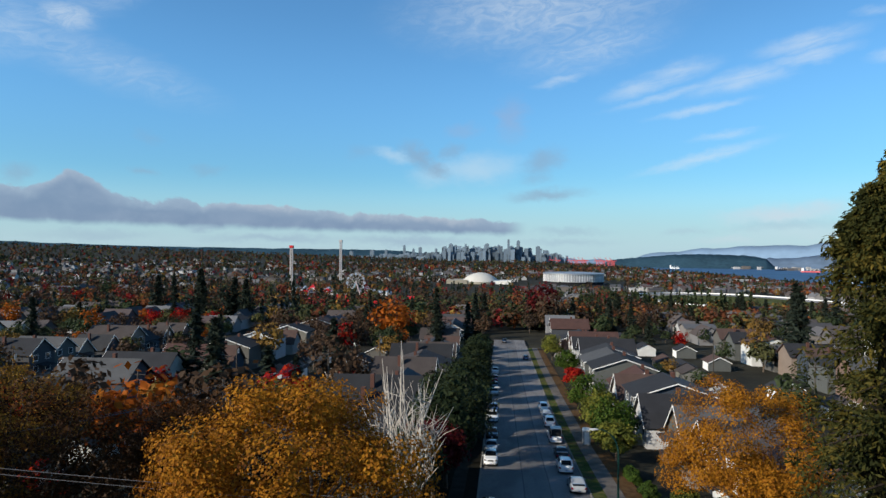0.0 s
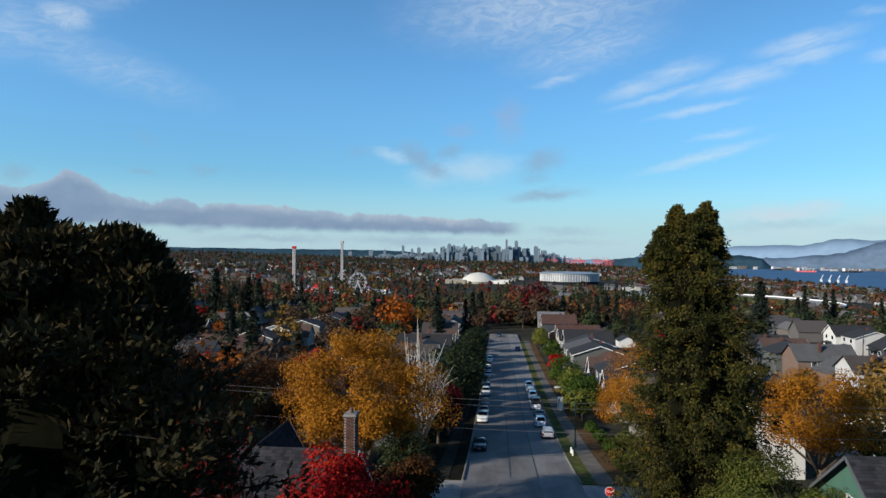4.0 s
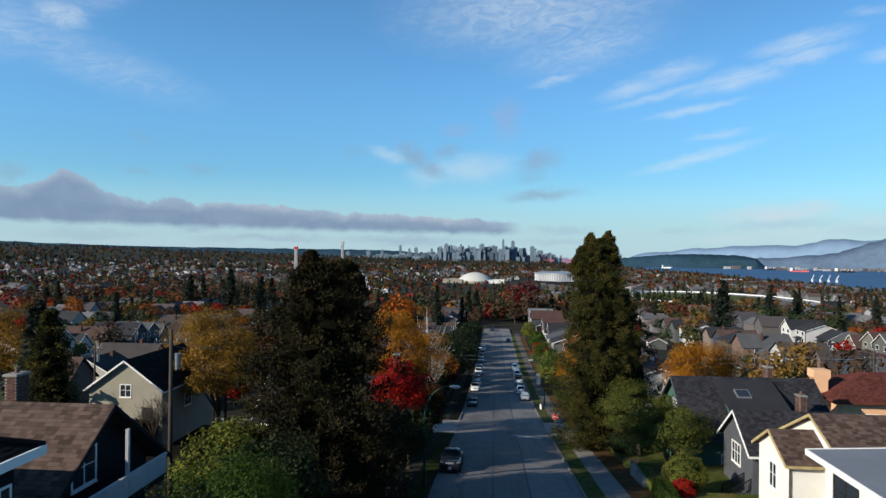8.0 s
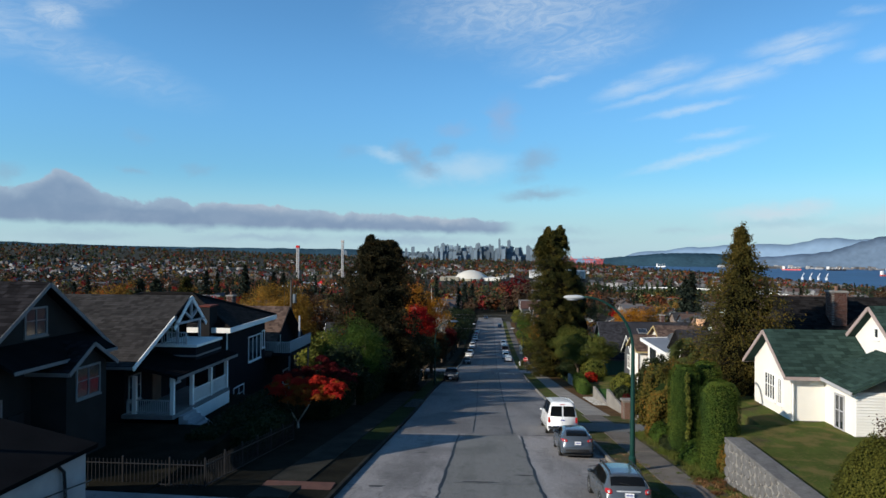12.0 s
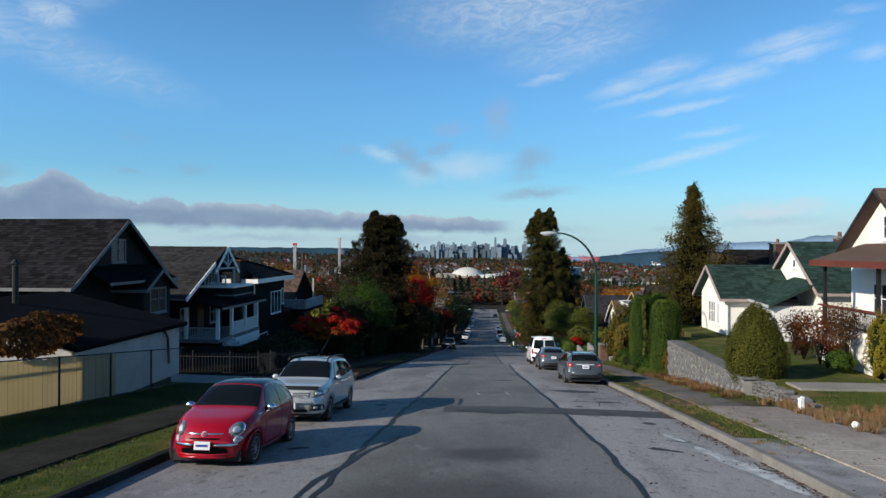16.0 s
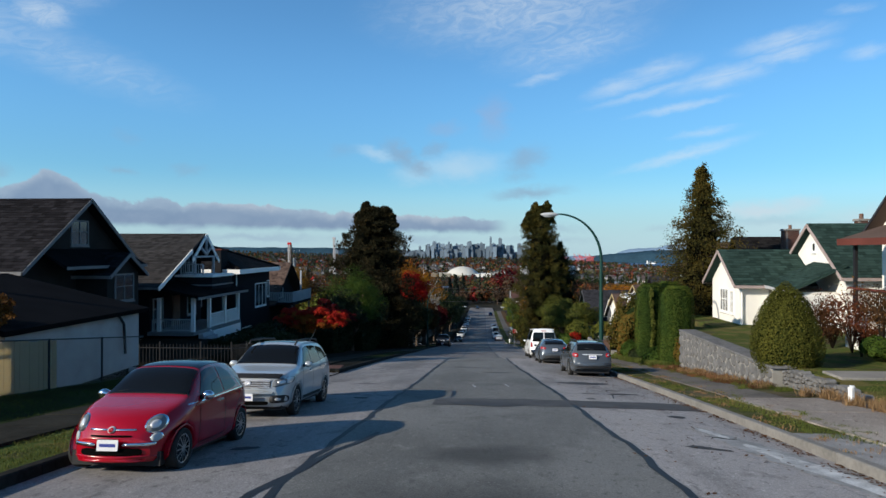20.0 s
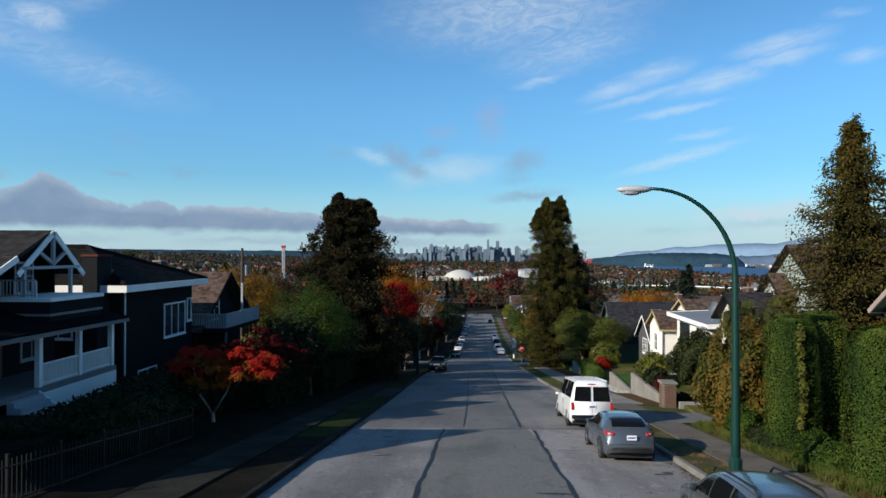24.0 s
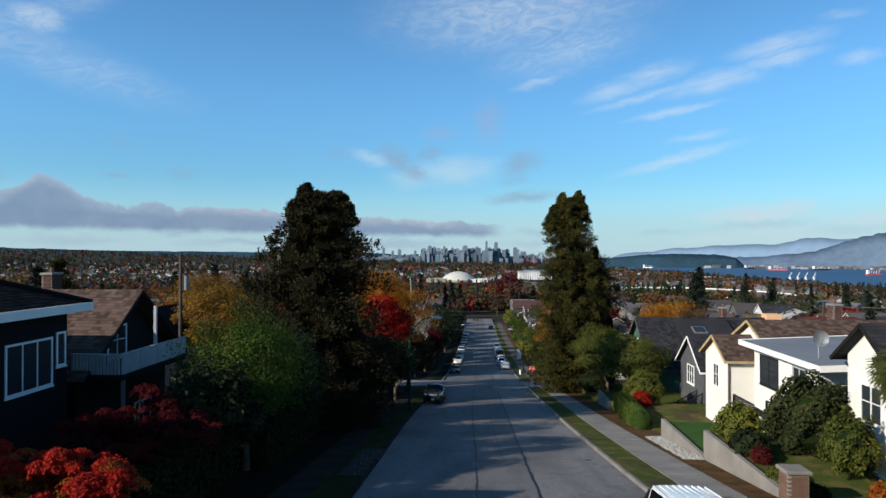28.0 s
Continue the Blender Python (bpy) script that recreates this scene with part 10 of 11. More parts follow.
finish_car(mz, sh, "paint_steel", (.305, .45, .97, .93), (.84, .935, .90, .90),
           ((((-.62, .965), (-.3, .97), (.05, .985)), ((-.10, 1.31), (.0, 1.335), (.08, 1.345))), (((.11, .99), (.5, 1.01), (.95, 1.06)), ((.13, 1.345), (.5, 1.33), (.86, 1.27)))),
           (-.55, .98), ((-2.25, .44, -1), (2.25, .80, 1)), 10, ((-.80, .38, -.72, .90), (.09, .32, .09, .96), (.98, .60, .98, 1.04)), ((-.06, .85), (.84, .90)))
lamp_pair(mz, sh, "tail_light", .66, .90, .165, .06, "redlens", .014, 3, .12, rear=True, inner=(.35, "lens"))
lamp_pair(mz, sh, "headlight", .66, .66, .17, .05, "headlamp", .012, 4, .2)
part("rear_valance", sh.end_patch(rounded(0, .40, .62, .07, 5), .012, True), M["black_plastic"], mz)
part("roof_spoiler", sh.over_patch(.80, .835, 1.0, 1.0, .025, 3), M["paint_steel"], mz, smooth=True)
park(mz, 9.1, -46.7, 180)
van = car("van", "white passenger van with ribbed roof", "paint_van_white", 5.5, 2.0, 2.10, 3.5, .36, *VANR, glass=((.25, .36), (.38, .62), (.64, .95)), screen=(.195, .285), rear=None, fine=50)
for k in range(9):
    x = -.72 + k * .18
    part("roof_rib", Mesh().box(x - .014, x + .014, -.6, 2.45, 2.0, 2.112 - .03 * (x / .72) ** 2, .008), M["paint_van_white"], van)
for sg in (1, -1):
    part("rear_door_window", Mesh().prism([(sg * .05, 2.752, 1.18), (sg * .80, 2.752, 1.18), (sg * .71, 2.752, 1.82), (sg * .05, 2.752, 1.82)][::sg], (0, .014, 0)), M["carglass"], van)
    part("rear_light", Mesh().box(min(sg * .80, sg * .92), max(sg * .80, sg * .92), 2.70, 2.775, .80, 1.14, .01), M["redlens"], van)
part("door_seam", Mesh().box(-.006, .006, 2.745, 2.754, .6, 1.86), M["black_plastic"], van)
part("step_bumper", Mesh().box(-.92, .92, 2.70, 2.86, .42, .60, .03), M["chrome"], van, "chrome rear step bumper")
part("brake_light", Mesh().box(-.16, .16, 2.735, 2.765, 1.90, 1.95, .005), M["redlens"], van)
park(van, 9.2, -38.3, 180)
pk = car("pickup_truck", "black pickup truck parked by the curb", "paint_black", 5.4, 1.95, 1.82, 3.5, .38, *PICK, glass=((.31, .43), (.45, .585)), screen=(.29, .39), rear=(.61, .65), fine=44)
park(pk, -0.3, 9.6)

more = {}
for nm, lab, paint, dims, tab in (("sedan", "silver sedan parked by the curb", "paint_silver", (4.6, 1.78, 1.44, 2.7, .32), SEDAN), ("sedan", "black sedan parked by the curb", "paint_black", (4.6, 1.78, 1.44, 2.7, .32), SEDAN), ("suv", "white SUV parked by the curb", "paint_van_white", (4.6, 1.82, 1.68, 2.7, .35), SUVR), ("hatchback", "blue hatchback parked by the curb", "paint_blue", (4.2, 1.74, 1.47, 2.6, .31), WAGON), ("small_car", "red hatchback parked by the curb", "paint_red", (4.0, 1.7, 1.47, 2.5, .3), WAGON)):
    more[lab.split()[0]] = [car(nm, lab, paint, *dims, *tab, fine=26, detail=False), False]


def another(key, x, y, rz):
    t, taken = more[key]
    if taken:
        c = copy_thing(t, Matrix())
        return park(c, x, y, rz)
    more[key][1] = True
    return park(t, x, y, rz)


for key, x, y, rz in (("silver", 9.4, 73.8, 180), ("white", 8.9, 82.2, 180), ("black", 9.2, 89.5, 180), ("white", 9.2, 111.5, 180), ("silver", 9.2, 118.2, 180), ("white", 9.1, 125.0, 180), ("blue", 9.0, 205, 180),
                      ("black", -.2, 63.5, 0), ("white", -.3, 84.6, 0), ("silver", -.3, 92.2, 0), ("black", -.3, 101.3, 0), ("white", -.3, 114.0, 0), ("blue", -.3, 122.4, 0), ("silver", -.3, 142, 0), ("black", -.3, 150.5, 0), ("red", -.3, 160.5, 0), ("white", -.3, 173.5, 0), ("black", 2.6, 252, 0)):
    another(key, x, y, rz)
c = another("white", 0, 60, 90)
c.matrix_world = pose(-43.0, 47.0, road_z(47.0) - .02, 0, 0, -90)
# service truck with a rack of gear
tk = car("service_truck", "dark service truck with a load of equipment", "paint_van_white", 5.8, 2.0, 1.9, 3.6, .38, *PICK, glass=((.31, .43), (.45, .585)), screen=(.29, .39), rear=(.61, .65), fine=30, detail=False)
part("load_box", Mesh().box(-.9, .9, .9, 2.8, 1.15, 2.1, .05), M["black_plastic"], tk)
part("rack", Mesh().box(-.8, .8, .6, 2.9, 2.2, 2.28, .02), M["metal"], tk)
for sx in (-.75, .75):
    for sy in (.7, 2.8):
        part("rack_leg", Mesh().box(sx - .03, sx + .03, sy - .03, sy + .03, 1.1, 2.2), M["metal"], tk)
park(tk, 9.2, 100.4, 180)
pt = thing("portable_toilet", "pale grey portable toilet with white roof", "portable toilet", at=(13.0, 98.0, road_z(98) + .15))
part("cabin", Mesh().box(-.55, .55, -.55, .55, 0, 2.0, .03), M["metal"], pt)
part("roof", Mesh().prism([(-.6, -.6, 2.004), (.6, -.6, 2.004), (.45, -.6, 2.3), (-.45, -.6, 2.3)], (0, 1.2, 0)), M["white"], pt)
part("door", Mesh().box(-.35, .35, -.575, -.555, .1, 1.9), M["white"], pt)
for px, py in ((10.95, 60.6), (10.95, 62.2)):
    st = thing("bollard", "short white bollard at the curb", "bollard", at=(px, py, road_z(py) + .12))
    part("shaft", Mesh().tube([(0, 0, -.1), (0, 0, .7), (0, 0, .78)], [.12, .12, .06], 10), M["white"], st)

# ---------------------------------------------------------------- middle and far distance
rs = random.Random(5)
g = np.random.default_rng(31)
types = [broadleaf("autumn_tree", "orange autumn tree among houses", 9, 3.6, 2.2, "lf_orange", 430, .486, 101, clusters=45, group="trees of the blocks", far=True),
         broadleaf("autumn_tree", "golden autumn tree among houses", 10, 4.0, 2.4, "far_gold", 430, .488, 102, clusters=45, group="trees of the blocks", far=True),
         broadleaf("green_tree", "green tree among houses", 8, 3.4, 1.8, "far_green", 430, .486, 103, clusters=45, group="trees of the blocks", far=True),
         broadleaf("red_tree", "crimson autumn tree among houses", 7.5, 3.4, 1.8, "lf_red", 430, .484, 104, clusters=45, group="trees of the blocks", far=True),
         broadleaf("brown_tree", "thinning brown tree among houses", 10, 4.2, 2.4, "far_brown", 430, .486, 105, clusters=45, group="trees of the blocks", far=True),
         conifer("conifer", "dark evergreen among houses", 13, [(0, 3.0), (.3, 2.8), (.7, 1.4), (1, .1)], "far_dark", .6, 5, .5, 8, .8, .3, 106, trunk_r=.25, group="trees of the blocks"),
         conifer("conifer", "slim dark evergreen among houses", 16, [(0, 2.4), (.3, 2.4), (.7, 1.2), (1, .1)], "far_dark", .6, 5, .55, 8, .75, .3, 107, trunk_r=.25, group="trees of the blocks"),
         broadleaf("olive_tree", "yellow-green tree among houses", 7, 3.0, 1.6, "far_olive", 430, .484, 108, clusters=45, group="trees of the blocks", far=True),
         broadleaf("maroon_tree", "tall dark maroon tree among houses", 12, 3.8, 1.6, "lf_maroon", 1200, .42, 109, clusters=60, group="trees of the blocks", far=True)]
weights = [2.2, 1.8, 4, 1.6, 6, 2.0, 1.4, 2.4]
done = set()
count = 0
FIXED = [(5, 83.0, 188.0, 1.5), (6, -16, 170, 1.0), (6, -10.5, 215, 1.0), (5, 94, 216, 1.8), (6, -62, 128, 1.0), (6, -72, 150, 1.15), (5, -40, 155, 1.1), (0, -39, 231, 2.0), (3, -145, 262, 1.2), (3, -286, 421, 1.2), (3, -262, 410, 1.1), (3, -240, 405, 1.1), (3, -210, 398, 1.0), (5, -150, 316, 2.0), (5, -188, 345, 1.9), (5, -120, 300, 1.5), (5, -128, 306, 1.7), (6, -20, 208, 1.2), (3, -64, 118, .9), (8, 20, 311, 2.0), (1, 106, 281, .8), (1, 112, 284, .75), (1, 97, 278, .7), (1, 76, 110, 1.1), (4, 23, 300, 1.8), (3, -7, 180, .8), (2, 52, 120, 1.0), (7, 74, 190, 1.3), (7, 84, 200, 1.2), (1, 78, 205, 1.1), (1, 60, 78, 1.1), (1, 52, 70, 1.0), (4, 62, 62, 1.1), (6, 64, 48, .8), (5, 88, 66, 1.0), (2, 74, 60, .9), (1, 46, 55, .8),
         (5, -50, 20, 1.0), (2, -44, 12, 1.1), (0, -40, 70, 1.3), (4, -34, 76, 1.3), (4, -58, 84, 1.3), (5, -64, 40, 1.1)]
cand = list(FIXED)
while len(cand) < 520:
    x, y = rs.uniform(-260, 300), rs.uniform(52, 380)
    if abs(x) > .64 * (y + 75) + 20 or (-6 < x < 15 and y < 262):
        continue
    ph = (x - MID) % 100
    if min(ph, 100 - ph) < 8:
        continue
    near_house = any(abs(x - s[0]) < 7.8 and abs(y - s[1]) < 5.2 for s in spots)
    if near_house:
        continue
    if abs(x - MID) < 40 and y < 250 and 12 < min(ph, 100 - ph) < 33:
        continue
    kd = rs.choices(range(8), weights)[0]
    low = 14 < x < 120 and y < 270             # low gardens, few tall trees
    if low and (kd in (4, 5, 6) or rs.random() < .35):
        continue
    if x > -30 and y > 240 and kd in (0, 1, 3):
        kd = 5 if kd else 2
    cand.append((kd, x, y, rs.uniform(.65, 1.3) * (.62 if low else 1)))
for kd, x, y, sc in cand:
    mtx = pose(x, y, land_z(x, y) - .1, 0, 0, rs.uniform(0, 360)) @ Matrix.Diagonal((sc, sc, sc * rs.uniform(.9, 1.15), 1))
    if kd in done:
        c = copy_thing(types[kd], Matrix())
        c.matrix_world = mtx
    else:
        types[kd].matrix_world = mtx
        done.add(kd)

# houses too far to count
hw, hr = Mesh(), Mesh()
FAIR = lambda x, y: -330 < x < 30 and 380 < y < 1080
ARENA = lambda x, y: 30 < x < 200 and 880 < y < 1180
TRACK = lambda x, y: 112 < x < 312 and 445 < y < 785


def far_house(x, y, w, d, ev, rg, turn):
    z = land_z(x, y)
    ca, sa = math.cos(turn), math.sin(turn)
    P = lambda u, v, q: (x + u * ca - v * sa, y + u * sa + v * ca, z + q)
    hw.add([P(-w, -d, -2), P(w, -d, -2), P(w, d, -2), P(-w, d, -2), P(-w, -d, ev), P(w, -d, ev), P(w, d, ev), P(-w, d, ev), P(0, -d, rg), P(0, d, rg)],
           [(0, 1, 5, 8, 4), (1, 2, 6, 5), (2, 3, 7, 9, 6), (3, 0, 4, 7)])
    hr.add([P(-w - .5, -d - .5, ev - .2), P(0, -d - .5, rg + .15), P(0, d + .5, rg + .15), P(-w - .5, d + .5, ev - .2), P(w + .5, -d - .5, ev - .2), P(w + .5, d + .5, ev - .2)], [(0, 1, 2, 3), (1, 4, 5, 2)])


for hx, y, sgn, k in FAR_SPOTS:
    far_house(hx, y, 4.3, 6, rs.uniform(3.4, 5.8), rs.uniform(6.2, 8.4), rs.choice((0, math.pi / 2)))
n = 0
while n < 950:
    r = 330 + 2100 * rs.random() ** 1.2
    az = rs.uniform(-41, 40)
    x, y = r * math.sin(radians(az)), r * math.cos(radians(az))
    if r > shore(az) * .93 or FAIR(x, y) or ARENA(x, y) or TRACK(x, y):
        continue
    if y < 385:
        continue
    sz = 1.0 if rs.random() < .9 else rs.uniform(1.6, 3.0)
    far_house(x, y, 4.2 * sz, 6 * sz, rs.uniform(3.2, 6), rs.uniform(6, 8.6), rs.choice((0, math.pi / 2)) + rs.uniform(-.1, .1))
    n += 1
tagged(part("distant_houses", hw, M["stuff_wall"]), "many small painted houses across the far blocks", "houses", kind="stuff")
tagged(part("distant_roofs", hr, M["stuff_roof"]), "many small shingled roofs across the far blocks", "roofs", kind="stuff")

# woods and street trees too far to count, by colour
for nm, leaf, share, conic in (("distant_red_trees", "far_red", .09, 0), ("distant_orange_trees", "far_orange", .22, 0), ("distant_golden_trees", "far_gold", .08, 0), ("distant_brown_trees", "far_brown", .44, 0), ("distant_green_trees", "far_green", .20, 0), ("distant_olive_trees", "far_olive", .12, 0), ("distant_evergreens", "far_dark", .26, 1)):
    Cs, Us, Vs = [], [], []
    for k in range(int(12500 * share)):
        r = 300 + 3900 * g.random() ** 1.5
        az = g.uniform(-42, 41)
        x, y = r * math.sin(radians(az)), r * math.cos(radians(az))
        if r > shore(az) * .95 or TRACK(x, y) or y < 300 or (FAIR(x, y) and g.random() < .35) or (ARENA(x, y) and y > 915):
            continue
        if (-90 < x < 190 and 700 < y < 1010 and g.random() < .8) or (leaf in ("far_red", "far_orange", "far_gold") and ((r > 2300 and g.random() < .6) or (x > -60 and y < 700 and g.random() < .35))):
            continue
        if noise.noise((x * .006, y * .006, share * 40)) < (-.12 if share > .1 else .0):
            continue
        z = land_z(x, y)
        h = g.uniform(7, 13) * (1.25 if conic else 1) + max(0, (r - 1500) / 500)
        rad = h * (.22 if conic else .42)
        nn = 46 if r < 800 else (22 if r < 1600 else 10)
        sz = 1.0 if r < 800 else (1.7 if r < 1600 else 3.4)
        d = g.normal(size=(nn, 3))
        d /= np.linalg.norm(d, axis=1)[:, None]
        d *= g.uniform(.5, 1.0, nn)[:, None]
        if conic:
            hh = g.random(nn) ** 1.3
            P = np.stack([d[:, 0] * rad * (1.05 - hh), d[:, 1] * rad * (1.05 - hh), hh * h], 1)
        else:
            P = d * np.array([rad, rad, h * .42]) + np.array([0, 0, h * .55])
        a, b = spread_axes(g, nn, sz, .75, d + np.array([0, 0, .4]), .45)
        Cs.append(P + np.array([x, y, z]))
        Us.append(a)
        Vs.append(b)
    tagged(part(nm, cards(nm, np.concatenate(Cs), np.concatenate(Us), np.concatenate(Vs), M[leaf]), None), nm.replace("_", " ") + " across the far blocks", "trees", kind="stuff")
# tree belts: poplars by the race course, the wooded ridge and the headland
Cs, Us, Vs = [], [], []
for k in range(84):
    x = 50 + k * 1.25 + g.normal() * .5
    y = 418 + g.normal() * 5
    h = g.uniform(11, 17)
    hh = g.random(60)
    d = g.normal(size=(60, 3))
    P = np.stack([d[:, 0] * .9 * (1.1 - hh) + x, d[:, 1] * .9 * (1.1 - hh) + y, land_z(x, y) + hh * h], 1)
    a, b = spread_axes(g, 60, 1.0, .6)
    Cs.append(P); Us.append(a); Vs.append(b)
tagged(part("poplar_row", cards("poplar_row", np.concatenate(Cs), np.concatenate(Us), np.concatenate(Vs), M["far_green"]), None), "row of slim dark green poplars", "trees", kind="stuff")

# race course
m = Mesh()
rail = Mesh()
cx, cy = 212, 620
ov = lambda a, k: (cx + 88 * k * math.cos(a), cy + 150 * k * math.sin(a))
for i in range(64):
    a = 2 * math.pi * i / 64
    for k in (0.0, .74, 1.0):
        x, y = ov(a, k)
        m.v.append((x, y, land_z(x, y) + 1.0))
    b = 2 * math.pi * (i + 1) / 64
    pa, pb = ov(a, 1.0), ov(b, 1.0)
    rail.beam((*pa, land_z(*pa) + 1.8), (*pb, land_z(*pb) + 1.8), .6, 1.1)
field = Mesh()
field.v = [p for p in m.v]
field.f = [(3 * i, 3 * i + 1, 3 * ((i + 1) % 64) + 1) for i in range(64)]
tagged(part("race_course_lawn", field, M["grass"]), "green oval lawn inside the race course", "lawn", kind="structure")
trk = Mesh()
trk.v = [p for p in m.v]
trk.f = [(3 * i + 1, 3 * i + 2, 3 * ((i + 1) % 64) + 2, 3 * ((i + 1) % 64) + 1) for i in range(64)]
tagged(part("race_track", trk, M["asphalt_side"]), "pale sandy oval race track", "track", kind="structure")
tagged(part("race_rail", rail, M["white"]), "white rail round the oval track", "rail", kind="structure")

# domed hall and round arena
dome = thing("domed_hall", "white domed hall with low flat wings", "building", at=(-30, 1030, -24))
m = Mesh()
for j in range(9):
    th = j / 8 * math.radians(52)
    R = 38
    for k in range(36):
        a = 2 * math.pi * k / 36
        m.v.append((R * math.sin(th) * math.cos(a), R * math.sin(th) * math.sin(a), 17.4 - R * (1 - math.cos(th))))
m.f = [(j * 36 + k, (j + 1) * 36 + k, (j + 1) * 36 + (k + 1) % 36, j * 36 + (k + 1) % 36) for j in range(8) for k in range(36)]
part("dome", m, M["dome_white"], dome, smooth=True)
part("drum", Mesh().tube([(0, 0, -6), (0, 0, 3.4)], [30.4, 30.4], 36), M["cream"], dome)
part("wing", Mesh().box(-52, -20, -26, 26, -6, 6, .2), M["cream"], dome)
part("wing", Mesh().box(20, 48, -20, 26, -6, 5, .2), M["stucco"], dome)
arena = thing("arena", "round white arena with ribbed upper wall", "building", at=(118, 1060, -28))
part("drum", Mesh().tube([(0, 0, -6), (0, 0, 8)], [47, 47], 48), M["darkwall"], arena)
part("upper_ring", Mesh().tube([(0, 0, 8.1), (0, 0, 19.6)], [47.5, 47.5], 48), M["metal"], arena)
part("roof", Mesh().tube([(0, 0, 19.7), (0, 0, 21.2), (0, 0, 22.6)], [49, 49, 30], 48), M["metal"], arena)
for k in range(72):
    a = 2 * math.pi * k / 72
    if math.sin(a) < .3:
        part("rib", Mesh().box(47.5 * math.cos(a) - .35, 47.5 * math.cos(a) + .35, 47.5 * math.sin(a) - .9, 47.5 * math.sin(a) + .2, 8.2, 19.6), M["tower_white"], arena)
part("annex", Mesh().box(-52, 60, -75, -52, -6, 5, .2), M["slatewall"], arena)

# fairground: drop towers, big wheel, coaster, booths
for nm, x, y, ztop, w, capm, lab in (("drop_tower", -281, 860, 28.9, 1.5, "stop_red", "tall white drop tower with a red top"), ("drop_tower", -226, 912, 37.6, 1.2, "dull_white", "tall slim ride tower with a lit cap")):
    zb = land_z(x, y)
    t = thing(nm, lab, "ride tower", at=(x, y, zb))
    m = Mesh()
    H = ztop - zb
    for sx in (-w, w):
        for sy in (-w, w):
            m.box(sx - .4, sx + .4, sy - .4, sy + .4, -2, H)
    for k in range(int(H / 3)):
        m.beam((-w, -w, k * 3), (w, -w, k * 3 + 3), .3, .3)
        m.beam((w, -w, k * 3), (-w, -w, k * 3 + 3), .3, .3)
        m.beam((-w, w, k * 3), (w, w, k * 3 + 3), .3, .3)
    part("lattice", m, M["dull_white"], t)
    part("cap", Mesh().box(-w - 1, w + 1, -w - 1, w + 1, H, H + 3.5, .4), M[capm], t)
bw = thing("big_wheel", "blue and white fairground wheel", "ferris wheel", at=(-143, 640, land_z(-143, 640)))
m = Mesh()
R = 9.0
for i in range(24):
    a, b = 2 * math.pi * i / 24, 2 * math.pi * (i + 1) / 24
    for rr in (R, R * .85):
        m.beam((rr * math.cos(a), 0, 13 + rr * math.sin(a)), (rr * math.cos(b), 0, 13 + rr * math.sin(b)), .35, .35)
    if i % 2 == 0:
        m.beam((0, 0, 13), (R * math.cos(a), 0, 13 + R * math.sin(a)), .25, .25)
part("wheel", m, M["dull_white"], bw)
for i in range(12):
    a = 2 * math.pi * i / 12
    part("cabin", Mesh().box(R * math.cos(a) - .8, R * math.cos(a) + .8, -.8, .8, 12 + R * math.sin(a) - 1, 13 + R * math.sin(a), .2), M["ride_blue"], bw)
m = Mesh()
for sg in (-1, 1):
    m.beam((sg * 5, -1.5, -1), (0, -1.5, 13), .6, .6)
    m.beam((sg * 5, 1.5, -1), (0, 1.5, 13), .6, .6)
part("stand", m, M["ride_blue"], bw)
co = thing("roller_coaster", "wooden roller coaster with trestle frames", "roller coaster", at=(-330, 760, land_z(-330, 760)))
m = Mesh()
prev = None
for i in range(60):
    u = i * 2.6
    zz = 9 + 8 * math.sin(i * .33) + 4 * math.sin(i * .13)
    m.beam((u, 0, -2), (u, 0, zz), .35, .35)
    m.beam((u, 6, -2), (u, 6, zz), .35, .35)
    m.beam((u, 0, zz), (u, 6, zz), .3, .3)
    if prev:
        m.beam((prev[0], 0, prev[1]), (u, 0, zz), .5, .5)
        m.beam((prev[0], 6, prev[1]), (u, 6, zz), .5, .5)
        m.beam((prev[0], 0, prev[1] * .4), (u, 0, zz * .8), .25, .25)
    prev = (u, zz)
part("trestle", m, M["bark"], co)
rs = random.Random(9)
for k in range(26):
    x, y = rs.uniform(-215, -110), rs.uniform(600, 690)
    t = thing("fair_booth", "brightly painted fairground booth", "booth", "fair booths", at=(x, y, land_z(x, y)))
    w, d, hh = rs.uniform(2, 6), rs.uniform(2, 4), rs.uniform(3, 9)
    part("body", Mesh().box(-w, w, -d, d, -1.5, hh * .6, .1), M["tower_white"], t)
    part("roof", Mesh().add([(-w - .4, -d - .4, hh * .6), (w + .4, -d - .4, hh * .6), (w + .4, d + .4, hh * .6), (-w - .4, d + .4, hh * .6), (0, 0, hh)], [(0, 1, 4), (1, 2, 4), (2, 3, 4), (3, 0, 4), (3, 2, 1, 0)]), M[rs.choice(("ride_blue", "stop_red", "tower_white", "ride_blue"))], t)
m = Mesh()
for k in range(34):      # red awnings and huts by the fair
    x, y = rs.uniform(-150, -60), rs.uniform(470, 560)
    z = land_z(x, y)
    m.box(x - 3, x + 3, y - 2, y + 2, z, z + rs.uniform(3, 5))
tagged(part("fair_stalls", m, M["stop_red"]), "rows of red fair stalls", "stalls", kind="stuff")

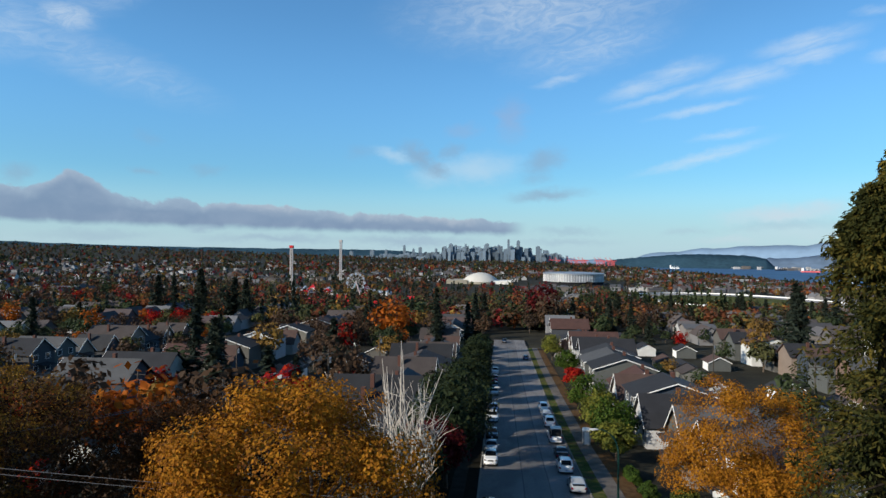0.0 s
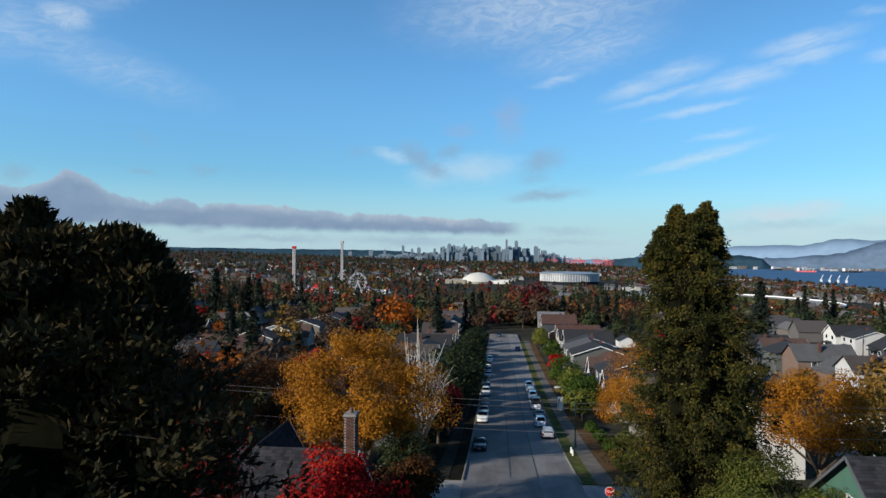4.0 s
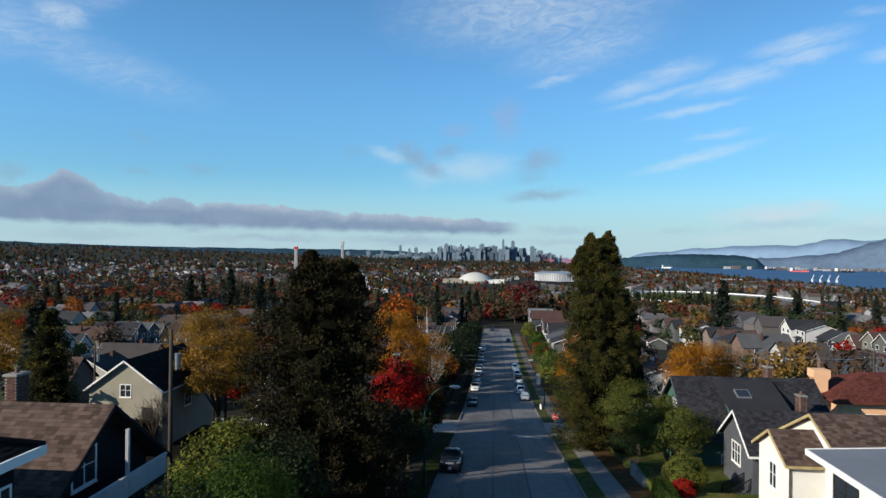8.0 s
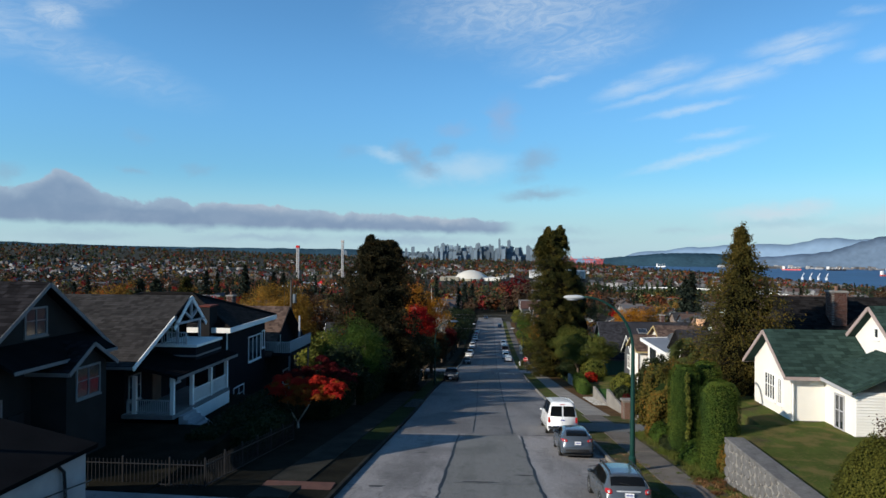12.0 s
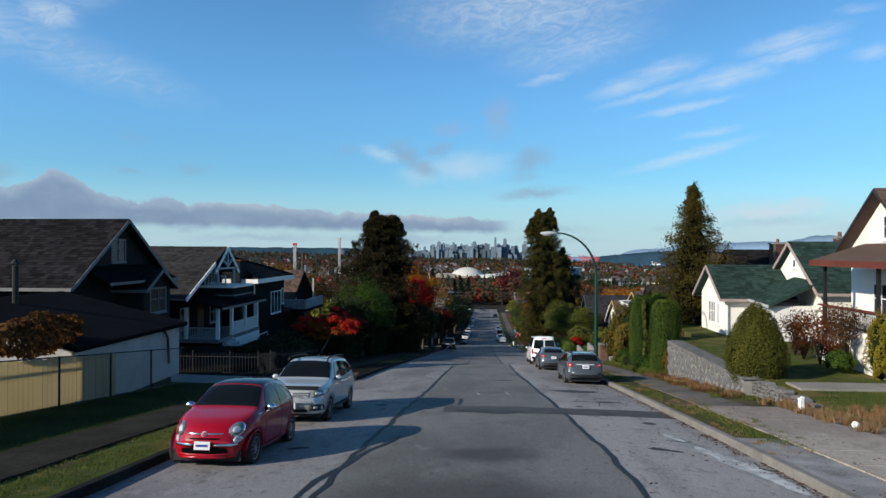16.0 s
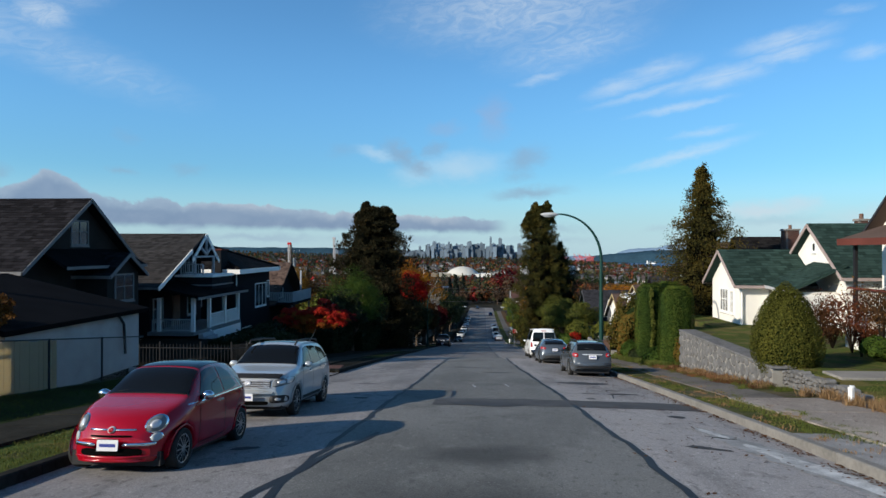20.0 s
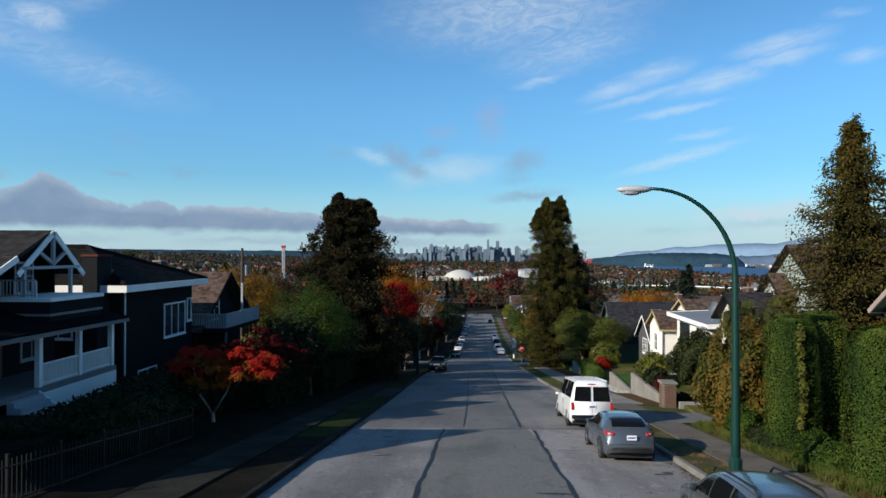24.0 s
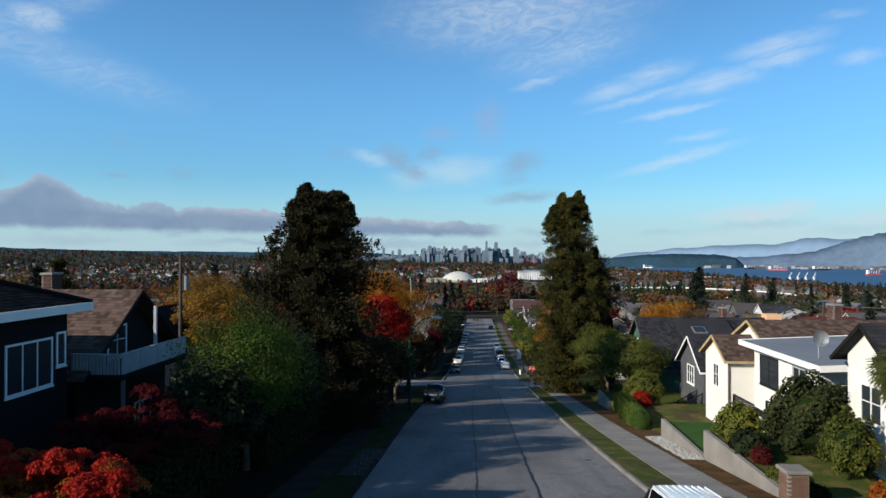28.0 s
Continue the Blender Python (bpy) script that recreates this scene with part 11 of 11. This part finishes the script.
# skyline of the far city
rs = random.Random(21)
pts_ = [(-13.0, 60), (-11.2, 70), (-10.0, 74), (-8.4, 104), (-7.6, 80), (-7.0, 92), (-5.6, 84), (-4.3, 114), (-3.9, 108), (-3.0, 114), (-2.3, 104), (-1.9, 96), (-1.1, 118), (-.4, 104), (-.1, 110), (.75, 144), (1.0, 104), (1.6, 138), (1.85, 96), (2.6, 92), (3.3, 103), (4.1, 74), (4.8, 60)]
low_city = Mesh()
for k in range(560):
    if k < len(pts_):
        az, hh = pts_[k]
    else:
        az = rs.gauss(-2.6, 4.8)
        if not -14 < az < 5.8:
            continue
        hh = (rs.uniform(52, 100) if rs.random() < .3 and abs(az + .5) < 4.5 else rs.uniform(28, 66)) * (1.2 - .05 * abs(az + 1.2))
    r = rs.uniform(4200, 4600)
    x, y = r * math.sin(radians(az)), r * math.cos(radians(az))
    w, d = rs.uniform(6, 15), rs.uniform(8, 14)
    if k >= len(pts_) + 60:
        low_city.box(x - w, x + w, y - d, y + d, -48, hh - 38, .5)
        continue
    t = thing("tower_block", "haze-pale bluish glass and concrete tower block in the far city", "tower block", "far skyline", at=(x, y, -38))
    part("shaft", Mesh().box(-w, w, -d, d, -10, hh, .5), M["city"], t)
    if k < len(pts_):
        part("roof_plant", Mesh().box(-w * .5, w * .5, -d * .5, d * .5, hh, hh + rs.uniform(3, 7), .3), M["city"], t)
tagged(part("far_city_blocks", low_city, M["city"]), "crowded bluish city blocks on the skyline", "buildings", kind="stuff")
# red quay cranes and pale silos at the water
for k in range(22):
    az = rs.uniform(4.5, 9.8)
    r = rs.uniform(3700, 4100)
    x, y = r * math.sin(radians(az)), r * math.cos(radians(az))
    t = thing("quay_crane", "red quay crane at the far harbour", "crane", "quay cranes", at=(x, y, -44))
    m = Mesh()
    m.box(-6, -4, -3, 3, -8, 26)
    m.box(4, 6, -3, 3, -8, 26)
    m.box(-22, 16, -1.5, 1.5, 24, 27)
    part("frame", m, M["port_red"], t)
    part("boom", Mesh().beam((-6, 0, 26), (-20, 0, 44), 1.6, 1.6), M["port_red"], t)
for k in range(4):
    az = 25.6 + k * .55
    r = 2300
    x, y = r * math.sin(radians(az)), r * math.cos(radians(az))
    t = thing("loading_crane", "white shore crane with raised boom", "crane", "shore cranes", at=(x, y, WATER_Z))
    part("base_frame", Mesh().box(-2.5, 2.5, -2, 2, -4, 8, .4), M["tower_white"], t)
    part("boom", Mesh().beam((-2, 0, 7), (6, 0, 22), 1.4, 1.4), M["tower_white"], t)


def ship(x, y, L, hull, label, turn=0.0):
    t = thing("ship", label, "ship", "ships on the inlet", at=(x, y, WATER_Z), rz=turn)
    part("hull", Mesh().prism([(-L / 2, -L * .07, 6), (-L / 2 + 4, -L * .07, -2), (L / 2 - 8, -L * .07, -2), (L / 2, -L * .07, 7)], (0, L * .14, 0)), M[hull], t)
    part("bridge", Mesh().box(-L * .45, -L * .33, -L * .06, L * .06, 6, 20, .3), M["tower_white"], t)
    for k in range(4):
        part("deck_crane", Mesh().beam((-L * .2 + k * L * .17, 0, 6), (-L * .14 + k * L * .17, 0, 17), 1.2, 1.2), M["tower_white"], t)


for az, r, L, hull in ((22.5, 3900, 70, "slatewall"), (24.5, 3600, 90, "port_red"), (14.6, 3900, 55, "tower_white"), (31.0, 2900, 70, "port_red"), (27.5, 3700, 90, "slatewall")):
    ship(r * math.sin(radians(az)), r * math.cos(radians(az)), L, hull, "cargo ship lying on the blue inlet", rs.uniform(-20, 20))
# far shore: pale docks and town
m = Mesh()
for k in range(110):
    az = rs.uniform(19, 36)
    r = rs.uniform(3900, 4300)
    x, y = r * math.sin(radians(az)), r * math.cos(radians(az))
    s = rs.uniform(5, 18)
    m.box(x - s, x + s, y - 8, y + 8, WATER_Z - 2, WATER_Z + rs.uniform(4, 18))
tagged(part("far_docks", m, M["stuff_wall"]), "pale silos and sheds on the far shore", "docks", kind="stuff")
# light industrial sheds near the water
for k in range(12):
    az, r = rs.uniform(19, 33), rs.uniform(1000, 1700)
    x, y = r * math.sin(radians(az)), r * math.cos(radians(az))
    if r > shore(az) * .9 or TRACK(x, y):
        continue
    t = thing("warehouse", "long pale flat-roofed warehouse", "warehouse", "warehouses", at=(x, y, land_z(x, y)), rz=rs.uniform(-15, 15))
    w = rs.uniform(12, 28)
    part("wall", Mesh().box(-w, w, -10, 10, -6, 6, .2), M[rs.choice(("slatewall", "cream", "greywall", "metal"))], t)
    part("roof", Mesh().box(-w - .5, w + .5, -10.5, 10.5, 6.004, 6.7, .2), M[rs.choice(("membrane", "membrane", "dome_white"))], t)


def ridge(name, label, az0, az1, r, base, prof, mat, seed, depth=250):
    """A far hill line as a solid with slopes on both sides."""
    rr = random.Random(seed)
    m = Mesh()
    n = 90
    for i in range(n + 1):
        az = az0 + (az1 - az0) * i / n
        top_ = float(np.interp(az, [p[0] for p in prof], [p[1] for p in prof]))
        top_ += rr.uniform(-1, 1) * (.02 * abs(top_ - base) + .8) + (4 * math.sin(az * 1.9 + seed) + 1.5 * math.sin(az * 5.3)) * (mat in ("mountain", "foothill"))
        for rad, z in ((r - depth, base), (r - depth * .45, base + (top_ - base) * .62), (r, top_), (r + 120, base)):
            m.v.append((rad * math.sin(radians(az)), rad * math.cos(radians(az)), z))
    m.f = [(4 * i + j, 4 * i + 4 + j, 4 * i + 5 + j, 4 * i + 1 + j) for i in range(n) for j in range(3)]
    tagged(part(name, m, M[mat], smooth=True), label, "hills", kind="structure")


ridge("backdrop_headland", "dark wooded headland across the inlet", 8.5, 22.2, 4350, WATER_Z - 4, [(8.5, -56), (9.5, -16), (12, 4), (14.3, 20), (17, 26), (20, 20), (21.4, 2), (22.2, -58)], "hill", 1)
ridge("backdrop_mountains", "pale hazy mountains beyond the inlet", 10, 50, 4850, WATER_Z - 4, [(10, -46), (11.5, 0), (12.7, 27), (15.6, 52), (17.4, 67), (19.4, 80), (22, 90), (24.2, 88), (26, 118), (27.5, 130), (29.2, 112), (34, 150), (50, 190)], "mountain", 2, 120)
ridge("backdrop_foothills", "wooded foothills tinted blue for haze beyond the inlet", 20, 50, 4600, WATER_Z - 4, [(20, -56), (21.6, 2), (24.2, 13), (26, 32), (27.1, 44), (28, 66), (28.7, 92), (29.6, 120), (34, 176), (50, 230)], "foothill", 5, 160)
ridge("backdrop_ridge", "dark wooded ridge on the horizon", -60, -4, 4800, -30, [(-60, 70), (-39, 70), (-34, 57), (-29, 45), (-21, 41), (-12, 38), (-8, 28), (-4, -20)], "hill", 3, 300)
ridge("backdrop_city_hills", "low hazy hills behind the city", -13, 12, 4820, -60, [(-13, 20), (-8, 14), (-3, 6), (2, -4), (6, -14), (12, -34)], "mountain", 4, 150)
